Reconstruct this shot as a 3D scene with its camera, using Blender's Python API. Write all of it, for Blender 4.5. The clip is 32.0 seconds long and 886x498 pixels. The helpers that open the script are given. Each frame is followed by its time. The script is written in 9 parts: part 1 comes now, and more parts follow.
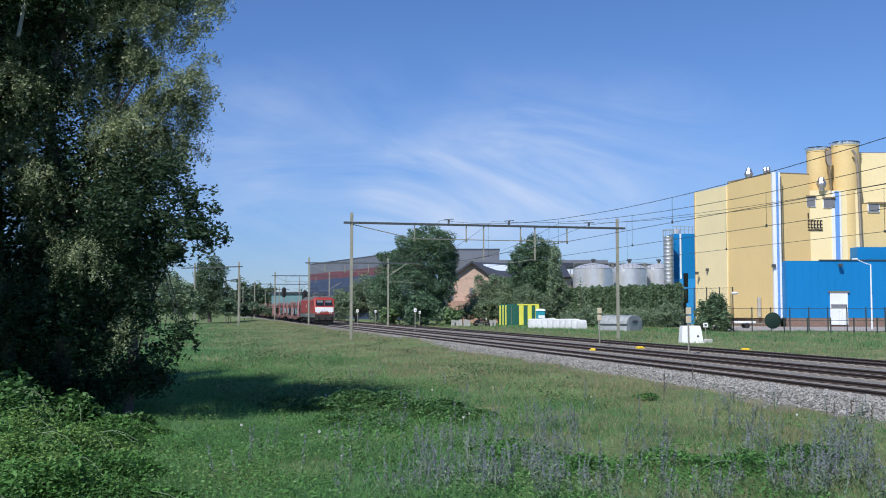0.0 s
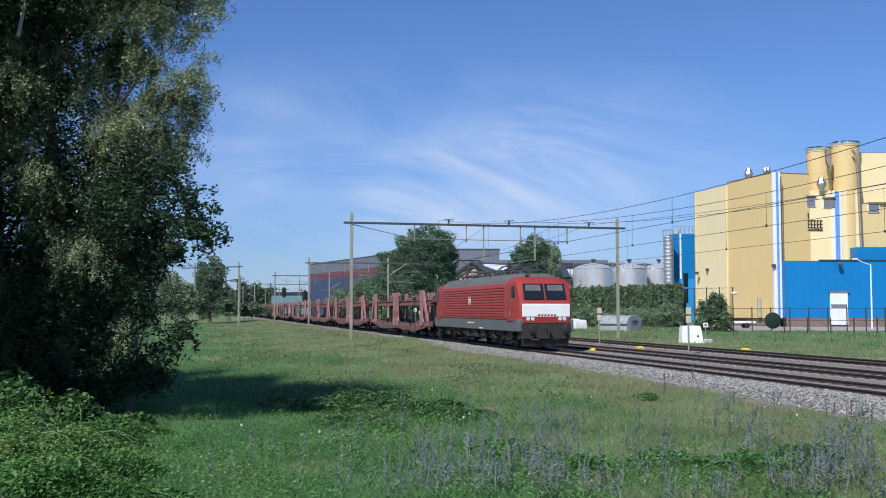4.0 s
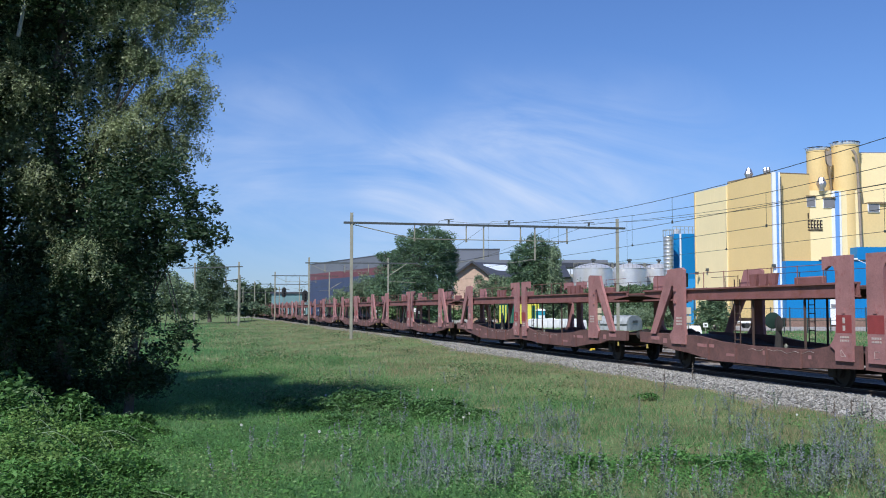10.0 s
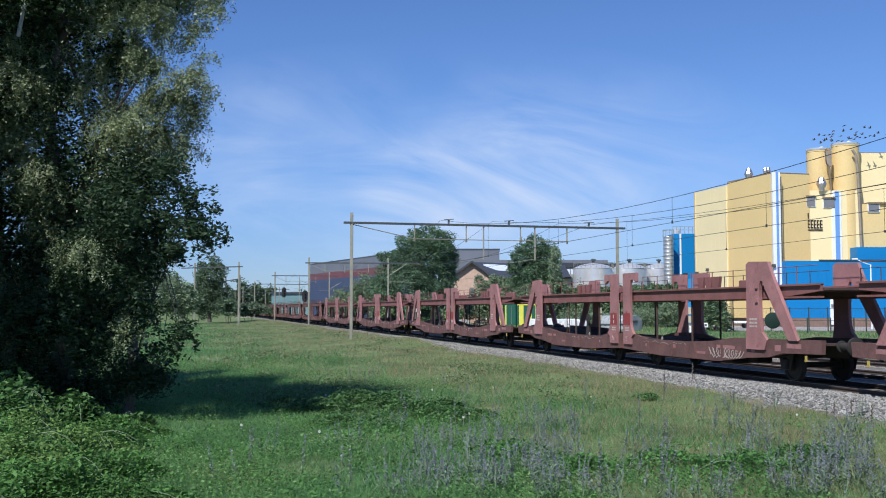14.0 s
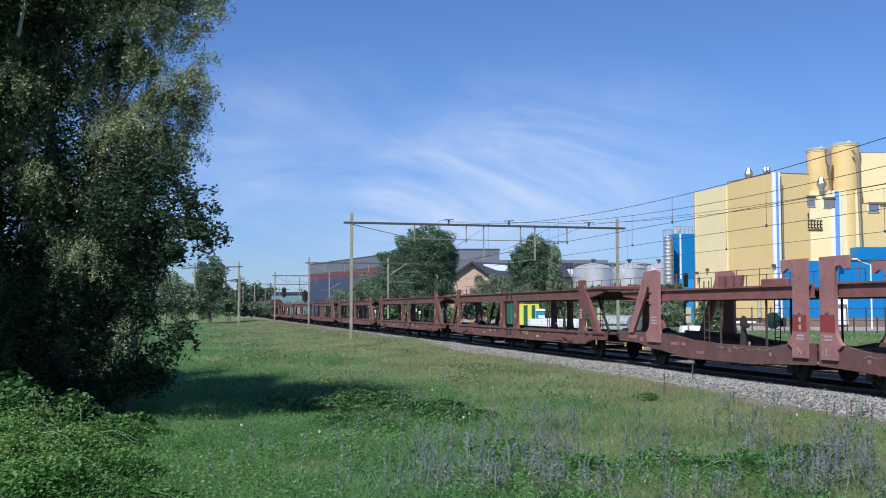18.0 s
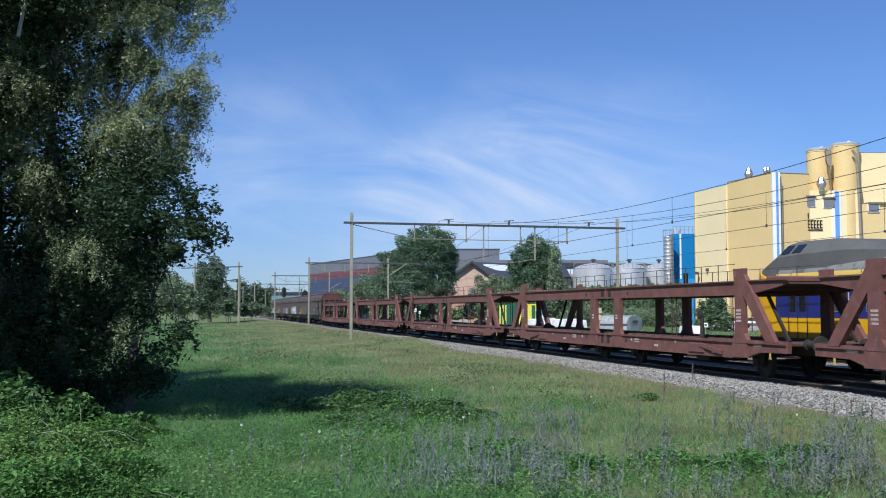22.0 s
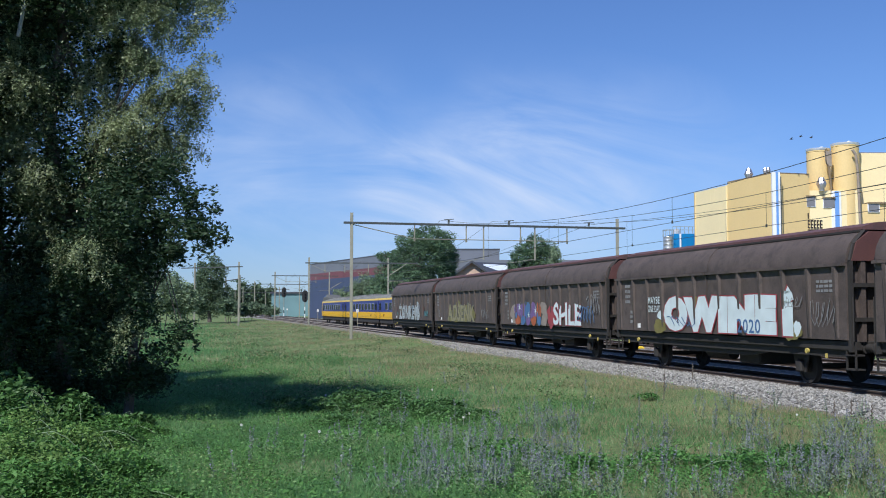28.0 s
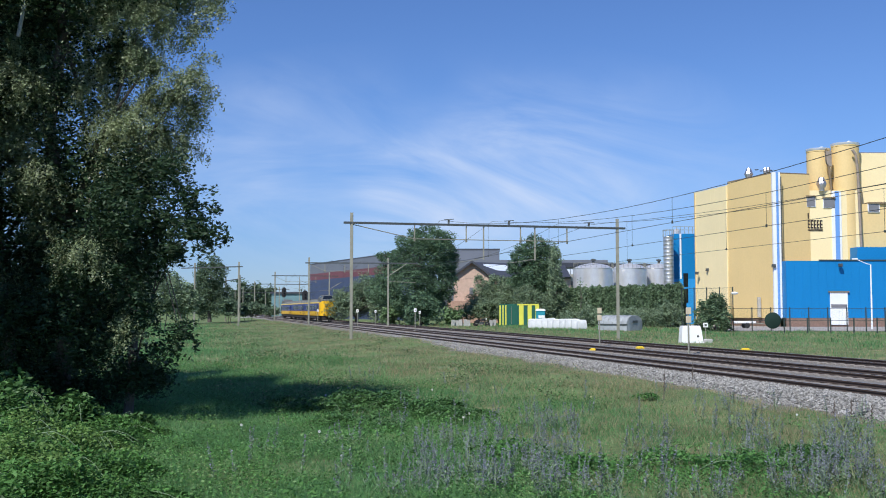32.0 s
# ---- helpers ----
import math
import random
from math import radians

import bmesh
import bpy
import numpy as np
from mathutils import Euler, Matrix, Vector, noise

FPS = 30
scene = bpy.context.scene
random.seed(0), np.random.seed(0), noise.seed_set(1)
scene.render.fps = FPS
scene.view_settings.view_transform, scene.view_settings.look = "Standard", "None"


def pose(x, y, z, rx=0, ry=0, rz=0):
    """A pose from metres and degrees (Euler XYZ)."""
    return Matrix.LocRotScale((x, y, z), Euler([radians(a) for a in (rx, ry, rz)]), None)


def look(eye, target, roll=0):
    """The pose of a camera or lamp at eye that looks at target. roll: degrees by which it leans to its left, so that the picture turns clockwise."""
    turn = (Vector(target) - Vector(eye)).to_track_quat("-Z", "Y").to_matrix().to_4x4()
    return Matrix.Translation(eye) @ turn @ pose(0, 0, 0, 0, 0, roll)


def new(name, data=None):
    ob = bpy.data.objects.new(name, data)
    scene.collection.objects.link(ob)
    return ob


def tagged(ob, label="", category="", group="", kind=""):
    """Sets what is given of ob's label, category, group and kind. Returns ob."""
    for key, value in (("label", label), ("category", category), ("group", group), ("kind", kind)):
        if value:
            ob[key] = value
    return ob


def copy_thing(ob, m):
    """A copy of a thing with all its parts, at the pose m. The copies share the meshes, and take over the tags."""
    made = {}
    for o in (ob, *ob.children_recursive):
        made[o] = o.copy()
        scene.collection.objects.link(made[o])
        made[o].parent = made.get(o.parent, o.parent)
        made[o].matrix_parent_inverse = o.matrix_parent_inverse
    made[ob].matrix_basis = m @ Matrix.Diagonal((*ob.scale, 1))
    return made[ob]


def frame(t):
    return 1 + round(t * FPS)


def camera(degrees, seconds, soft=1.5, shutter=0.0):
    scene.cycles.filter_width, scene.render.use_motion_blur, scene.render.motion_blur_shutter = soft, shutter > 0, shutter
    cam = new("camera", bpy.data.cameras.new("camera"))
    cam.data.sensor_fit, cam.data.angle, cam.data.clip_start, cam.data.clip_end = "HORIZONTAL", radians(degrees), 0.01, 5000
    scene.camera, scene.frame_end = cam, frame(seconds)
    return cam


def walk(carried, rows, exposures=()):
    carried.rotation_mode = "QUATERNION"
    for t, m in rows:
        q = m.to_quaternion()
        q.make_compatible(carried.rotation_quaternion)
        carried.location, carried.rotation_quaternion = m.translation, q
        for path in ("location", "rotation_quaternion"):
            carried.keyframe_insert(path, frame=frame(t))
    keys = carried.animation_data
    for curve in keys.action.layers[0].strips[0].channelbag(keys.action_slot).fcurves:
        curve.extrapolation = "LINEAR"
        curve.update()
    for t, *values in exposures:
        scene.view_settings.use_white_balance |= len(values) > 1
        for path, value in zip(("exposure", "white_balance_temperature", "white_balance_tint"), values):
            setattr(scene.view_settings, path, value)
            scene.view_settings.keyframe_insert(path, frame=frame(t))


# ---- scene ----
cam = camera(46.2, 32.0, soft=1.0)
EYE = 2.0
EYE_POSE = pose(0, 0, EYE, 93.33, 0, 0)
walk(cam, [(0, EYE_POSE), (32, EYE_POSE)], [(0, -0.04, 6150, 10), (3.5, -0.04, 6150, 10), (6, 0.03, 6150, 10), (30, 0.03, 6150, 10), (32, 0.01, 6150, 10)])

# ---- light ----
SUN_FLOW = Vector((0.44, 0.76, -1.0)).normalized()
sun_elev = math.asin(-SUN_FLOW.z)
sun = new("sun", bpy.data.lights.new("sun", "SUN"))
sun.data.energy, sun.data.angle, sun.data.color = 5.0, radians(0.53), (1.0, 0.95, 0.87)
sun.matrix_basis = look((0, 0, 60), Vector((0, 0, 60)) + SUN_FLOW)

world = bpy.data.worlds.new("sky")
scene.world = world
world.use_nodes = True


def sky_nodes():
    nt = world.node_tree
    nt.nodes.clear()
    N, L = nt.nodes.new, nt.links.new
    out, bg = N("ShaderNodeOutputWorld"), N("ShaderNodeBackground")
    sky = N("ShaderNodeTexSky")
    sky.sky_type, sky.sun_disc = "NISHITA", False
    sky.sun_elevation = sun_elev
    sky.sun_rotation = math.atan2(-SUN_FLOW.x, -SUN_FLOW.y)
    sky.air_density, sky.dust_density, sky.ozone_density = 1.0, 0.05, 3.0
    # thin cirrus: streaks drawn out by the wind, thickest over the middle of the view
    tc, mp, turn = N("ShaderNodeTexCoord"), N("ShaderNodeMapping"), N("ShaderNodeMapping")
    turn.inputs["Rotation"].default_value = (0, radians(-9), 0)
    turn.inputs["Location"].default_value = (-0.045, 0, -0.032)
    mp.inputs["Scale"].default_value = (2.6, 1.0, 8.0)
    L(tc.outputs["Generated"], turn.inputs["Vector"]), L(turn.outputs["Vector"], mp.inputs["Vector"])
    n1, n2 = N("ShaderNodeTexNoise"), N("ShaderNodeTexNoise")
    n1.inputs["Scale"].default_value, n1.inputs["Detail"].default_value = 1.5, 10
    n1.inputs["Roughness"].default_value, n1.inputs["Distortion"].default_value = 0.58, 1.5
    n2.inputs["Scale"].default_value, n2.inputs["Detail"].default_value = 2.6, 4
    L(mp.outputs["Vector"], n1.inputs["Vector"])
    L(tc.outputs["Generated"], n2.inputs["Vector"])
    r1, r2 = N("ShaderNodeMapRange"), N("ShaderNodeMapRange")
    r1.inputs["From Min"].default_value, r1.inputs["From Max"].default_value = 0.34, 0.70
    r2.inputs["From Min"].default_value, r2.inputs["From Max"].default_value = 0.34, 0.54
    L(n1.outputs["Fac"], r1.inputs["Value"])
    L(n2.outputs["Fac"], r2.inputs["Value"])
    far, band = N("ShaderNodeVectorMath"), N("ShaderNodeMapRange")
    far.operation = "DISTANCE"
    far.inputs[1].default_value = (0.0, 0.98, 0.36)
    flat = N("ShaderNodeMapping")
    flat.inputs["Scale"].default_value = (1, 1, 2.8)
    L(tc.outputs["Generated"], flat.inputs["Vector"]), L(flat.outputs["Vector"], far.inputs[0])
    band.inputs["From Min"].default_value, band.inputs["From Max"].default_value = 0.36, 0.08
    L(far.outputs["Value"], band.inputs["Value"])
    m1, m2 = N("ShaderNodeMath"), N("ShaderNodeMath")
    m1.operation = m2.operation = "MULTIPLY"
    L(r1.outputs["Result"], m1.inputs[0]), L(r2.outputs["Result"], m1.inputs[1])
    L(m1.outputs["Value"], m2.inputs[0]), L(band.outputs["Result"], m2.inputs[1])
    deep = N("ShaderNodeMix")
    deep.data_type, deep.blend_type = "RGBA", "MULTIPLY"
    deep.inputs["Factor"].default_value = 1
    deep.inputs["B"].default_value = (0.725, 0.905, 1.27, 1)
    L(sky.outputs["Color"], deep.inputs["A"])
    sep, low, haze = N("ShaderNodeSeparateXYZ"), N("ShaderNodeMapRange"), N("ShaderNodeMix")
    L(tc.outputs["Generated"], sep.inputs["Vector"]), L(sep.outputs["Z"], low.inputs["Value"])
    low.interpolation_type = "SMOOTHSTEP"
    low.inputs["From Min"].default_value, low.inputs["From Max"].default_value = 0.20, -0.02
    low.inputs["To Min"].default_value, low.inputs["To Max"].default_value = 0.0, 1.0
    haze.data_type, haze.blend_type = "RGBA", "MULTIPLY"
    haze.inputs["B"].default_value = (0.74, 0.77, 0.86, 1)
    L(low.outputs["Result"], haze.inputs["Factor"]), L(deep.outputs["Result"], haze.inputs["A"])
    mix = N("ShaderNodeMix")
    mix.data_type = "RGBA"
    L(m2.outputs["Value"], mix.inputs["Factor"])
    L(haze.outputs["Result"], mix.inputs["A"])
    mix.inputs["B"].default_value = (7.0, 8.0, 10.0, 1)
    L(mix.outputs["Result"], bg.inputs["Color"])
    bg.inputs["Strength"].default_value = 0.09
    L(bg.outputs["Background"], out.inputs["Surface"])


sky_nodes()

# ---- materials ----
def mat(name, color, rough=0.6, metal=0.0, vary=0.25, size=1.0, bump=0.2, dirt=None, dirt_at=0.55, island=0.0, trans=0.0, fine=30.0, spec=0.5):
    """Colour with coarse and fine variation, optional dirt patches, bump, and a shift of tone from piece to piece."""
    m = bpy.data.materials.new(name)
    m.use_nodes = True
    nt = m.node_tree
    N, L = nt.nodes.new, nt.links.new
    bsdf = nt.nodes["Principled BSDF"]
    bsdf.inputs["Roughness"].default_value, bsdf.inputs["Metallic"].default_value = rough, metal
    bsdf.inputs["Specular IOR Level"].default_value = spec
    tc = N("ShaderNodeTexCoord")
    a, b = N("ShaderNodeTexNoise"), N("ShaderNodeTexNoise")
    a.inputs["Scale"].default_value, a.inputs["Detail"].default_value = 1.3 / size, 5
    b.inputs["Scale"].default_value, b.inputs["Detail"].default_value = fine / size, 3
    L(tc.outputs["Object"], a.inputs["Vector"]), L(tc.outputs["Object"], b.inputs["Vector"])
    add = N("ShaderNodeMath")
    add.operation = "ADD"
    L(a.outputs["Fac"], add.inputs[0]), L(b.outputs["Fac"], add.inputs[1])
    rng = N("ShaderNodeMapRange")
    rng.inputs["From Min"].default_value, rng.inputs["From Max"].default_value = 0.65, 1.35
    rng.inputs["To Min"].default_value, rng.inputs["To Max"].default_value = 1 - vary, 1 + vary
    L(add.outputs["Value"], rng.inputs["Value"])
    last = rng.outputs["Result"]
    if island:
        geo, mr, mu = N("ShaderNodeNewGeometry"), N("ShaderNodeMapRange"), N("ShaderNodeMath")
        mr.inputs["To Min"].default_value, mr.inputs["To Max"].default_value = 1 - island, 1 + island
        L(geo.outputs["Random Per Island"], mr.inputs["Value"])
        mu.operation = "MULTIPLY"
        L(last, mu.inputs[0]), L(mr.outputs["Result"], mu.inputs[1])
        last = mu.outputs["Value"]
    mul = N("ShaderNodeMix")
    mul.data_type, mul.blend_type = "RGBA", "MULTIPLY"
    mul.inputs["Factor"].default_value = 1
    mul.inputs["A"].default_value = (*color, 1)
    L(last, mul.inputs["B"])
    col = mul.outputs["Result"]
    if dirt:
        d, dr, mx = N("ShaderNodeTexNoise"), N("ShaderNodeMapRange"), N("ShaderNodeMix")
        d.inputs["Scale"].default_value, d.inputs["Detail"].default_value, d.inputs["Roughness"].default_value = 2.1 / size, 8, 0.7
        L(tc.outputs["Object"], d.inputs["Vector"])
        dr.inputs["From Min"].default_value, dr.inputs["From Max"].default_value = dirt_at, dirt_at + 0.16
        L(d.outputs["Fac"], dr.inputs["Value"])
        mx.data_type = "RGBA"
        mx.inputs["B"].default_value = (*dirt, 1)
        L(dr.outputs["Result"], mx.inputs["Factor"]), L(col, mx.inputs["A"])
        col = mx.outputs["Result"]
    L(col, bsdf.inputs["Base Color"])
    if bump:
        bp = N("ShaderNodeBump")
        bp.inputs["Strength"].default_value, bp.inputs["Distance"].default_value = bump, 0.02 * size
        L(add.outputs["Value"], bp.inputs["Height"])
        L(bp.outputs["Normal"], bsdf.inputs["Normal"])
    if trans:
        tr, ms = N("ShaderNodeBsdfTranslucent"), N("ShaderNodeMixShader")
        L(col, tr.inputs["Color"])
        ms.inputs["Fac"].default_value = trans
        L(bsdf.outputs["BSDF"], ms.inputs[1]), L(tr.outputs["BSDF"], ms.inputs[2])
        L(ms.outputs["Shader"], nt.nodes["Material Output"].inputs["Surface"])
    return m


# ---- mesh helpers ----
def quad_box(bm, x0, x1, y0, y1, z0, z1, m=None):
    """A box; m turns or shifts it."""
    vs = [Vector((x, y, z)) for z in (z0, z1) for x, y in ((x0, y0), (x1, y0), (x1, y1), (x0, y1))]
    vs = [bm.verts.new(m @ v if m else v) for v in vs]
    for f in ((3, 2, 1, 0), (4, 5, 6, 7), (0, 1, 5, 4), (1, 2, 6, 5), (2, 3, 7, 6), (3, 0, 4, 7)):
        bm.faces.new([vs[i] for i in f])
    return vs


def box(bm, x0, x1, y0, y1, z0, z1, bevel=0.0, m=None):
    if not bevel:
        return quad_box(bm, x0, x1, y0, y1, z0, z1, m)
    b = bevel
    rings = []
    for z, k in ((z0, b), (z0 + b, 0), (z1 - b, 0), (z1, b)):
        rings.append([(x0 + b + k, y0 + k, z), (x1 - b - k, y0 + k, z), (x1 - k, y0 + b + k, z), (x1 - k, y1 - b - k, z),
                      (x1 - b - k, y1 - k, z), (x0 + b + k, y1 - k, z), (x0 + k, y1 - b - k, z), (x0 + k, y0 + b + k, z)])
    loft(bm, rings, m=m)


def loft(bm, rings, closed=True, caps=True, m=None, smooth=False):
    """Skins a row of rings that have equal counts of points."""
    rows = [[bm.verts.new(m @ Vector(p) if m else Vector(p)) for p in r] for r in rings]
    n = len(rows[0])
    for a, b in zip(rows, rows[1:]):
        for i in range(n if closed else n - 1):
            j = (i + 1) % n
            f = bm.faces.new((a[i], a[j], b[j], b[i]))
            f.smooth = smooth
    if caps and closed:
        bm.faces.new(rows[0][::-1])
        bm.faces.new(rows[-1])
    return rows


def tube(bm, p, q, r, r2=None, n=8, smooth=True, caps=True):
    """A round bar from p to q."""
    p, q = Vector(p), Vector(q)
    r2 = r if r2 is None else r2
    u = (q - p).normalized()
    a = u.cross(Vector((0, 0, 1)) if abs(u.z) < 0.9 else Vector((1, 0, 0))).normalized()
    b = u.cross(a)
    ring = lambda c, k: [c + (a * math.cos(t) + b * math.sin(t)) * k for t in [2 * math.pi * i / n for i in range(n)]]
    loft(bm, [ring(p, r), ring(q, r2)], smooth=smooth, caps=caps)


def bar(bm, p, q, w, h):
    """A square bar from p to q, w across and h high."""
    p, q = Vector(p), Vector(q)
    u = (q - p).normalized()
    a = u.cross(Vector((0, 0, 1)) if abs(u.z) < 0.95 else Vector((0, 1, 0))).normalized() * (w / 2)
    b = u.cross(a).normalized() * (h / 2)
    loft(bm, [[c + a + b, c - a + b, c - a - b, c + a - b] for c in (p, q)])


def path_tube(bm, pts, r, n=6):
    for p, q in zip(pts, pts[1:]):
        tube(bm, p, q, r, n=n)


def prism(bm, pts, lo, hi, axis="y", m=None):
    """Draws the outline pts, in the plane across the axis, out from lo to hi."""
    def at(p, h):
        return {"x": (h, p[0], p[1]), "y": (p[0], h, p[1]), "z": (p[0], p[1], h)}[axis]
    loft(bm, [[at(p, h) for p in pts] for h in (lo, hi)], m=m)


def lathe(bm, prof, n=24, axis="z", m=None, smooth=True):
    """Turns the profile of (radius, height) round an axis."""
    rings = []
    for r, h in prof:
        ring = []
        for i in range(n):
            c, s = r * math.cos(2 * math.pi * i / n), r * math.sin(2 * math.pi * i / n)
            ring.append({"z": (c, s, h), "y": (c, h, s), "x": (h, c, s)}[axis])
        rings.append(ring)
    loft(bm, rings, m=m, smooth=smooth)


def to_mesh(name, bm, material):
    bmesh.ops.recalc_face_normals(bm, faces=bm.faces)
    me = bpy.data.meshes.new(name)
    bm.to_mesh(me)
    bm.free()
    me.set_sharp_from_angle(angle=radians(38))
    if material:
        me.materials.append(material)
    return me


def part(name, bm, material, parent, label="", m=None):
    """Links a bmesh (or a ready mesh) as one object under its thing or part."""
    me = bm if isinstance(bm, bpy.types.Mesh) else to_mesh(name, bm, material)
    ob = new(name, me)
    ob.parent = parent
    if m is not None:
        ob.matrix_basis = m
    if label:
        ob["label"] = label
    return ob


def thing(name, label, category, m=None, group="", kind=""):
    ob = new(name)
    ob.empty_display_size = 0.2
    if m is not None:
        ob.matrix_basis = m
    return tagged(ob, label, category, group, kind)


def solid(name, bm, material, label, category, m=None, group="", kind=""):
    ob = new(name, to_mesh(name, bm, material))
    if m is not None:
        ob.matrix_basis = m
    return tagged(ob, label, category, group, kind)


def build(fn, *a, **k):
    bm = bmesh.new()
    fn(bm, *a, **k)
    return bm


def quads(name, verts, faces, material, smooth=False):
    """A mesh out of number arrays: verts n x 3, faces m x 4 (or m x 3)."""
    me = bpy.data.meshes.new(name)
    verts, faces = np.asarray(verts, np.float32), np.asarray(faces, np.int32)
    k = faces.shape[1]
    me.vertices.add(len(verts)), me.loops.add(faces.size), me.polygons.add(len(faces))
    me.vertices.foreach_set("co", verts.ravel())
    me.loops.foreach_set("vertex_index", faces.ravel())
    me.polygons.foreach_set("loop_start", np.arange(len(faces), dtype=np.int32) * k)
    me.polygons.foreach_set("use_smooth", np.full(len(faces), smooth))
    me.update(calc_edges=True)
    me.materials.append(material)
    return me


# ---- plan: the line of the railway ----
TURN = 103.385                      # the track's own x runs away from the eye, its y towards the near side
AWAY = Vector((-0.2315, 0.9728, 0))
OUT = Vector((0.9728, 0.2315, 0))
NEAR_TRACK, FAR_TRACK, SIDING = 17.05, 20.9, 25.6   # distance of each centre line from the eye


def on_line(s, d, z=0.0):
    """The place s metres along the line and d metres across it."""
    return AWAY * s + OUT * d + Vector((0, 0, z))


def line_pose(s, d, z=0.0, turn=0.0):
    p = on_line(s, d, z)
    return pose(p.x, p.y, p.z, 0, 0, TURN + turn)

GRASS = mat("grass_soil", (0.13, 0.18, 0.075), 0.9, vary=0.45, size=4, bump=0.4, dirt=(0.30, 0.25, 0.15), dirt_at=0.54, spec=0.1)
BALLAST_DARK = mat("brake_dusted_ballast", (0.18, 0.155, 0.135), 0.9, vary=0.5, size=0.4, bump=0.9, dirt=(0.14, 0.11, 0.09), dirt_at=0.5, spec=0.2)
BALLAST = mat("ballast", (0.20, 0.19, 0.175), 0.9, vary=0.5, size=0.4, bump=0.9, dirt=(0.17, 0.15, 0.13), dirt_at=0.5, spec=0.2)
RAIL_RUST = mat("rail_rust", (0.05, 0.034, 0.027), 0.8, vary=0.35, size=0.3)
RAIL_TOP = mat("rail_top", (0.45, 0.44, 0.43), 0.42, metal=0.9, vary=0.12, size=0.5, bump=0.05)
CONCRETE = mat("concrete", (0.42, 0.41, 0.38), 0.85, vary=0.25, size=0.7, dirt=(0.22, 0.21, 0.19), dirt_at=0.56)
GALV = mat("galvanised_steel", (0.28, 0.275, 0.22), 0.65, metal=0.15, vary=0.2, size=0.5, dirt=(0.24, 0.22, 0.19), dirt_at=0.6)
SLEEPER = mat("dusty_sleeper_concrete", (0.27, 0.245, 0.215), 0.9, vary=0.3, size=0.6, dirt=(0.17, 0.14, 0.12), dirt_at=0.52)
DARK_STEEL = mat("dark_steel", (0.09, 0.10, 0.10), 0.6, metal=0.4, vary=0.25, size=0.5)
WIRE = mat("wire_copper_dark", (0.07, 0.08, 0.075), 0.6, metal=0.5, vary=0.1)
YELLOW_WALL = mat("cream_yellow_cladding", (0.76, 0.57, 0.265), 0.6, vary=0.06, size=6, bump=0.02, spec=0.3)
PALE_WALL = mat("pale_yellow_cladding", (0.90, 0.755, 0.435), 0.6, vary=0.05, size=6, bump=0.02, spec=0.3)
BLUE_WALL = mat("bright_blue_cladding", (0.010, 0.20, 0.49), 0.5, vary=0.07, size=5, bump=0.02, spec=0.3)
LOCO_RED = mat("traffic_red_paint", (0.315, 0.036, 0.026), 0.5, vary=0.16, size=1.2, bump=0.03, dirt=(0.21, 0.05, 0.04), dirt_at=0.56)
A_RUST = mat("faded_red_oxide", (0.225, 0.096, 0.090), 0.8, vary=0.28, size=0.8, dirt=(0.20, 0.07, 0.045), dirt_at=0.52)
B_RUST = mat("dark_red_oxide", (0.165, 0.07, 0.06), 0.75, vary=0.35, size=0.5, dirt=(0.26, 0.155, 0.14), dirt_at=0.58)
H_BROWN = mat("dark_brown_wagon_paint", (0.088, 0.068, 0.060), 0.7, vary=0.35, size=0.8, dirt=(0.052, 0.042, 0.038), dirt_at=0.5)
ICM_YELLOW = mat("yellow_train_paint", (0.80, 0.45, 0.008), 0.4, vary=0.06, size=1.5, bump=0.02)
BRICK = mat("brick_wall", (0.42, 0.27, 0.2), 0.9, vary=0.3, size=0.4)
BARK = mat("bark", (0.12, 0.10, 0.085), 0.9, vary=0.4, size=0.3, bump=0.6)
LOCO_GREY = mat("dark_grey_frame_paint", (0.12, 0.125, 0.125), 0.6, vary=0.2, size=0.8, dirt=(0.12, 0.10, 0.085), dirt_at=0.55)
ROOF_GREY = mat("dusty_grey_roof", (0.105, 0.108, 0.105), 0.9, vary=0.22, size=1.0, dirt=(0.10, 0.085, 0.07), dirt_at=0.55)
SOOT = mat("sooty_running_gear", (0.028, 0.025, 0.023), 0.8, vary=0.4, size=0.4, dirt=(0.04, 0.03, 0.024), dirt_at=0.58)
GLASS = mat("dark_window_glass", (0.012, 0.016, 0.02), 0.08, vary=0.05, bump=0, spec=0.8)
WHITE = mat("white_paint", (0.86, 0.86, 0.84), 0.5, vary=0.07, size=1.0, bump=0.03)
LAMP_GLASS = mat("lamp_lens", (0.7, 0.7, 0.66), 0.1, vary=0.05, bump=0)
YELLOW_MARK = mat("yellow_marking", (0.48, 0.38, 0.10), 0.6, vary=0.15, size=0.4)


# ---- ground ----
def across(x, y):
    return x * OUT.x + y * OUT.y


def ground_z(x, y):
    """Height of the meadow; the rail heads lie at 0."""
    d = across(x, y)
    bank = -0.55 + 0.10 * math.sin(x * 0.21 + 1.0) * math.cos(y * 0.17) + 0.05 * math.sin(x * 0.7 + y * 0.5)
    if d < 14.6:
        k = min(1.0, max(0.0, (d - 8.0) / 6.0))
        far = min(1.0, max(0.0, (y - 34.0) / 34.0))
        bank += 0.28 * math.exp(-((x + 6.2) ** 2 + (y - 69.0) ** 2) / 18.0)
        return bank + 0.16 * k + 0.26 * far * min(1.0, max(0.0, (d - 2.0) / 9.0))
    if d < 28.2:
        return -0.62
    k = min(1.0, (d - 28.2) / 2.0)
    return -0.62 + k * 0.42


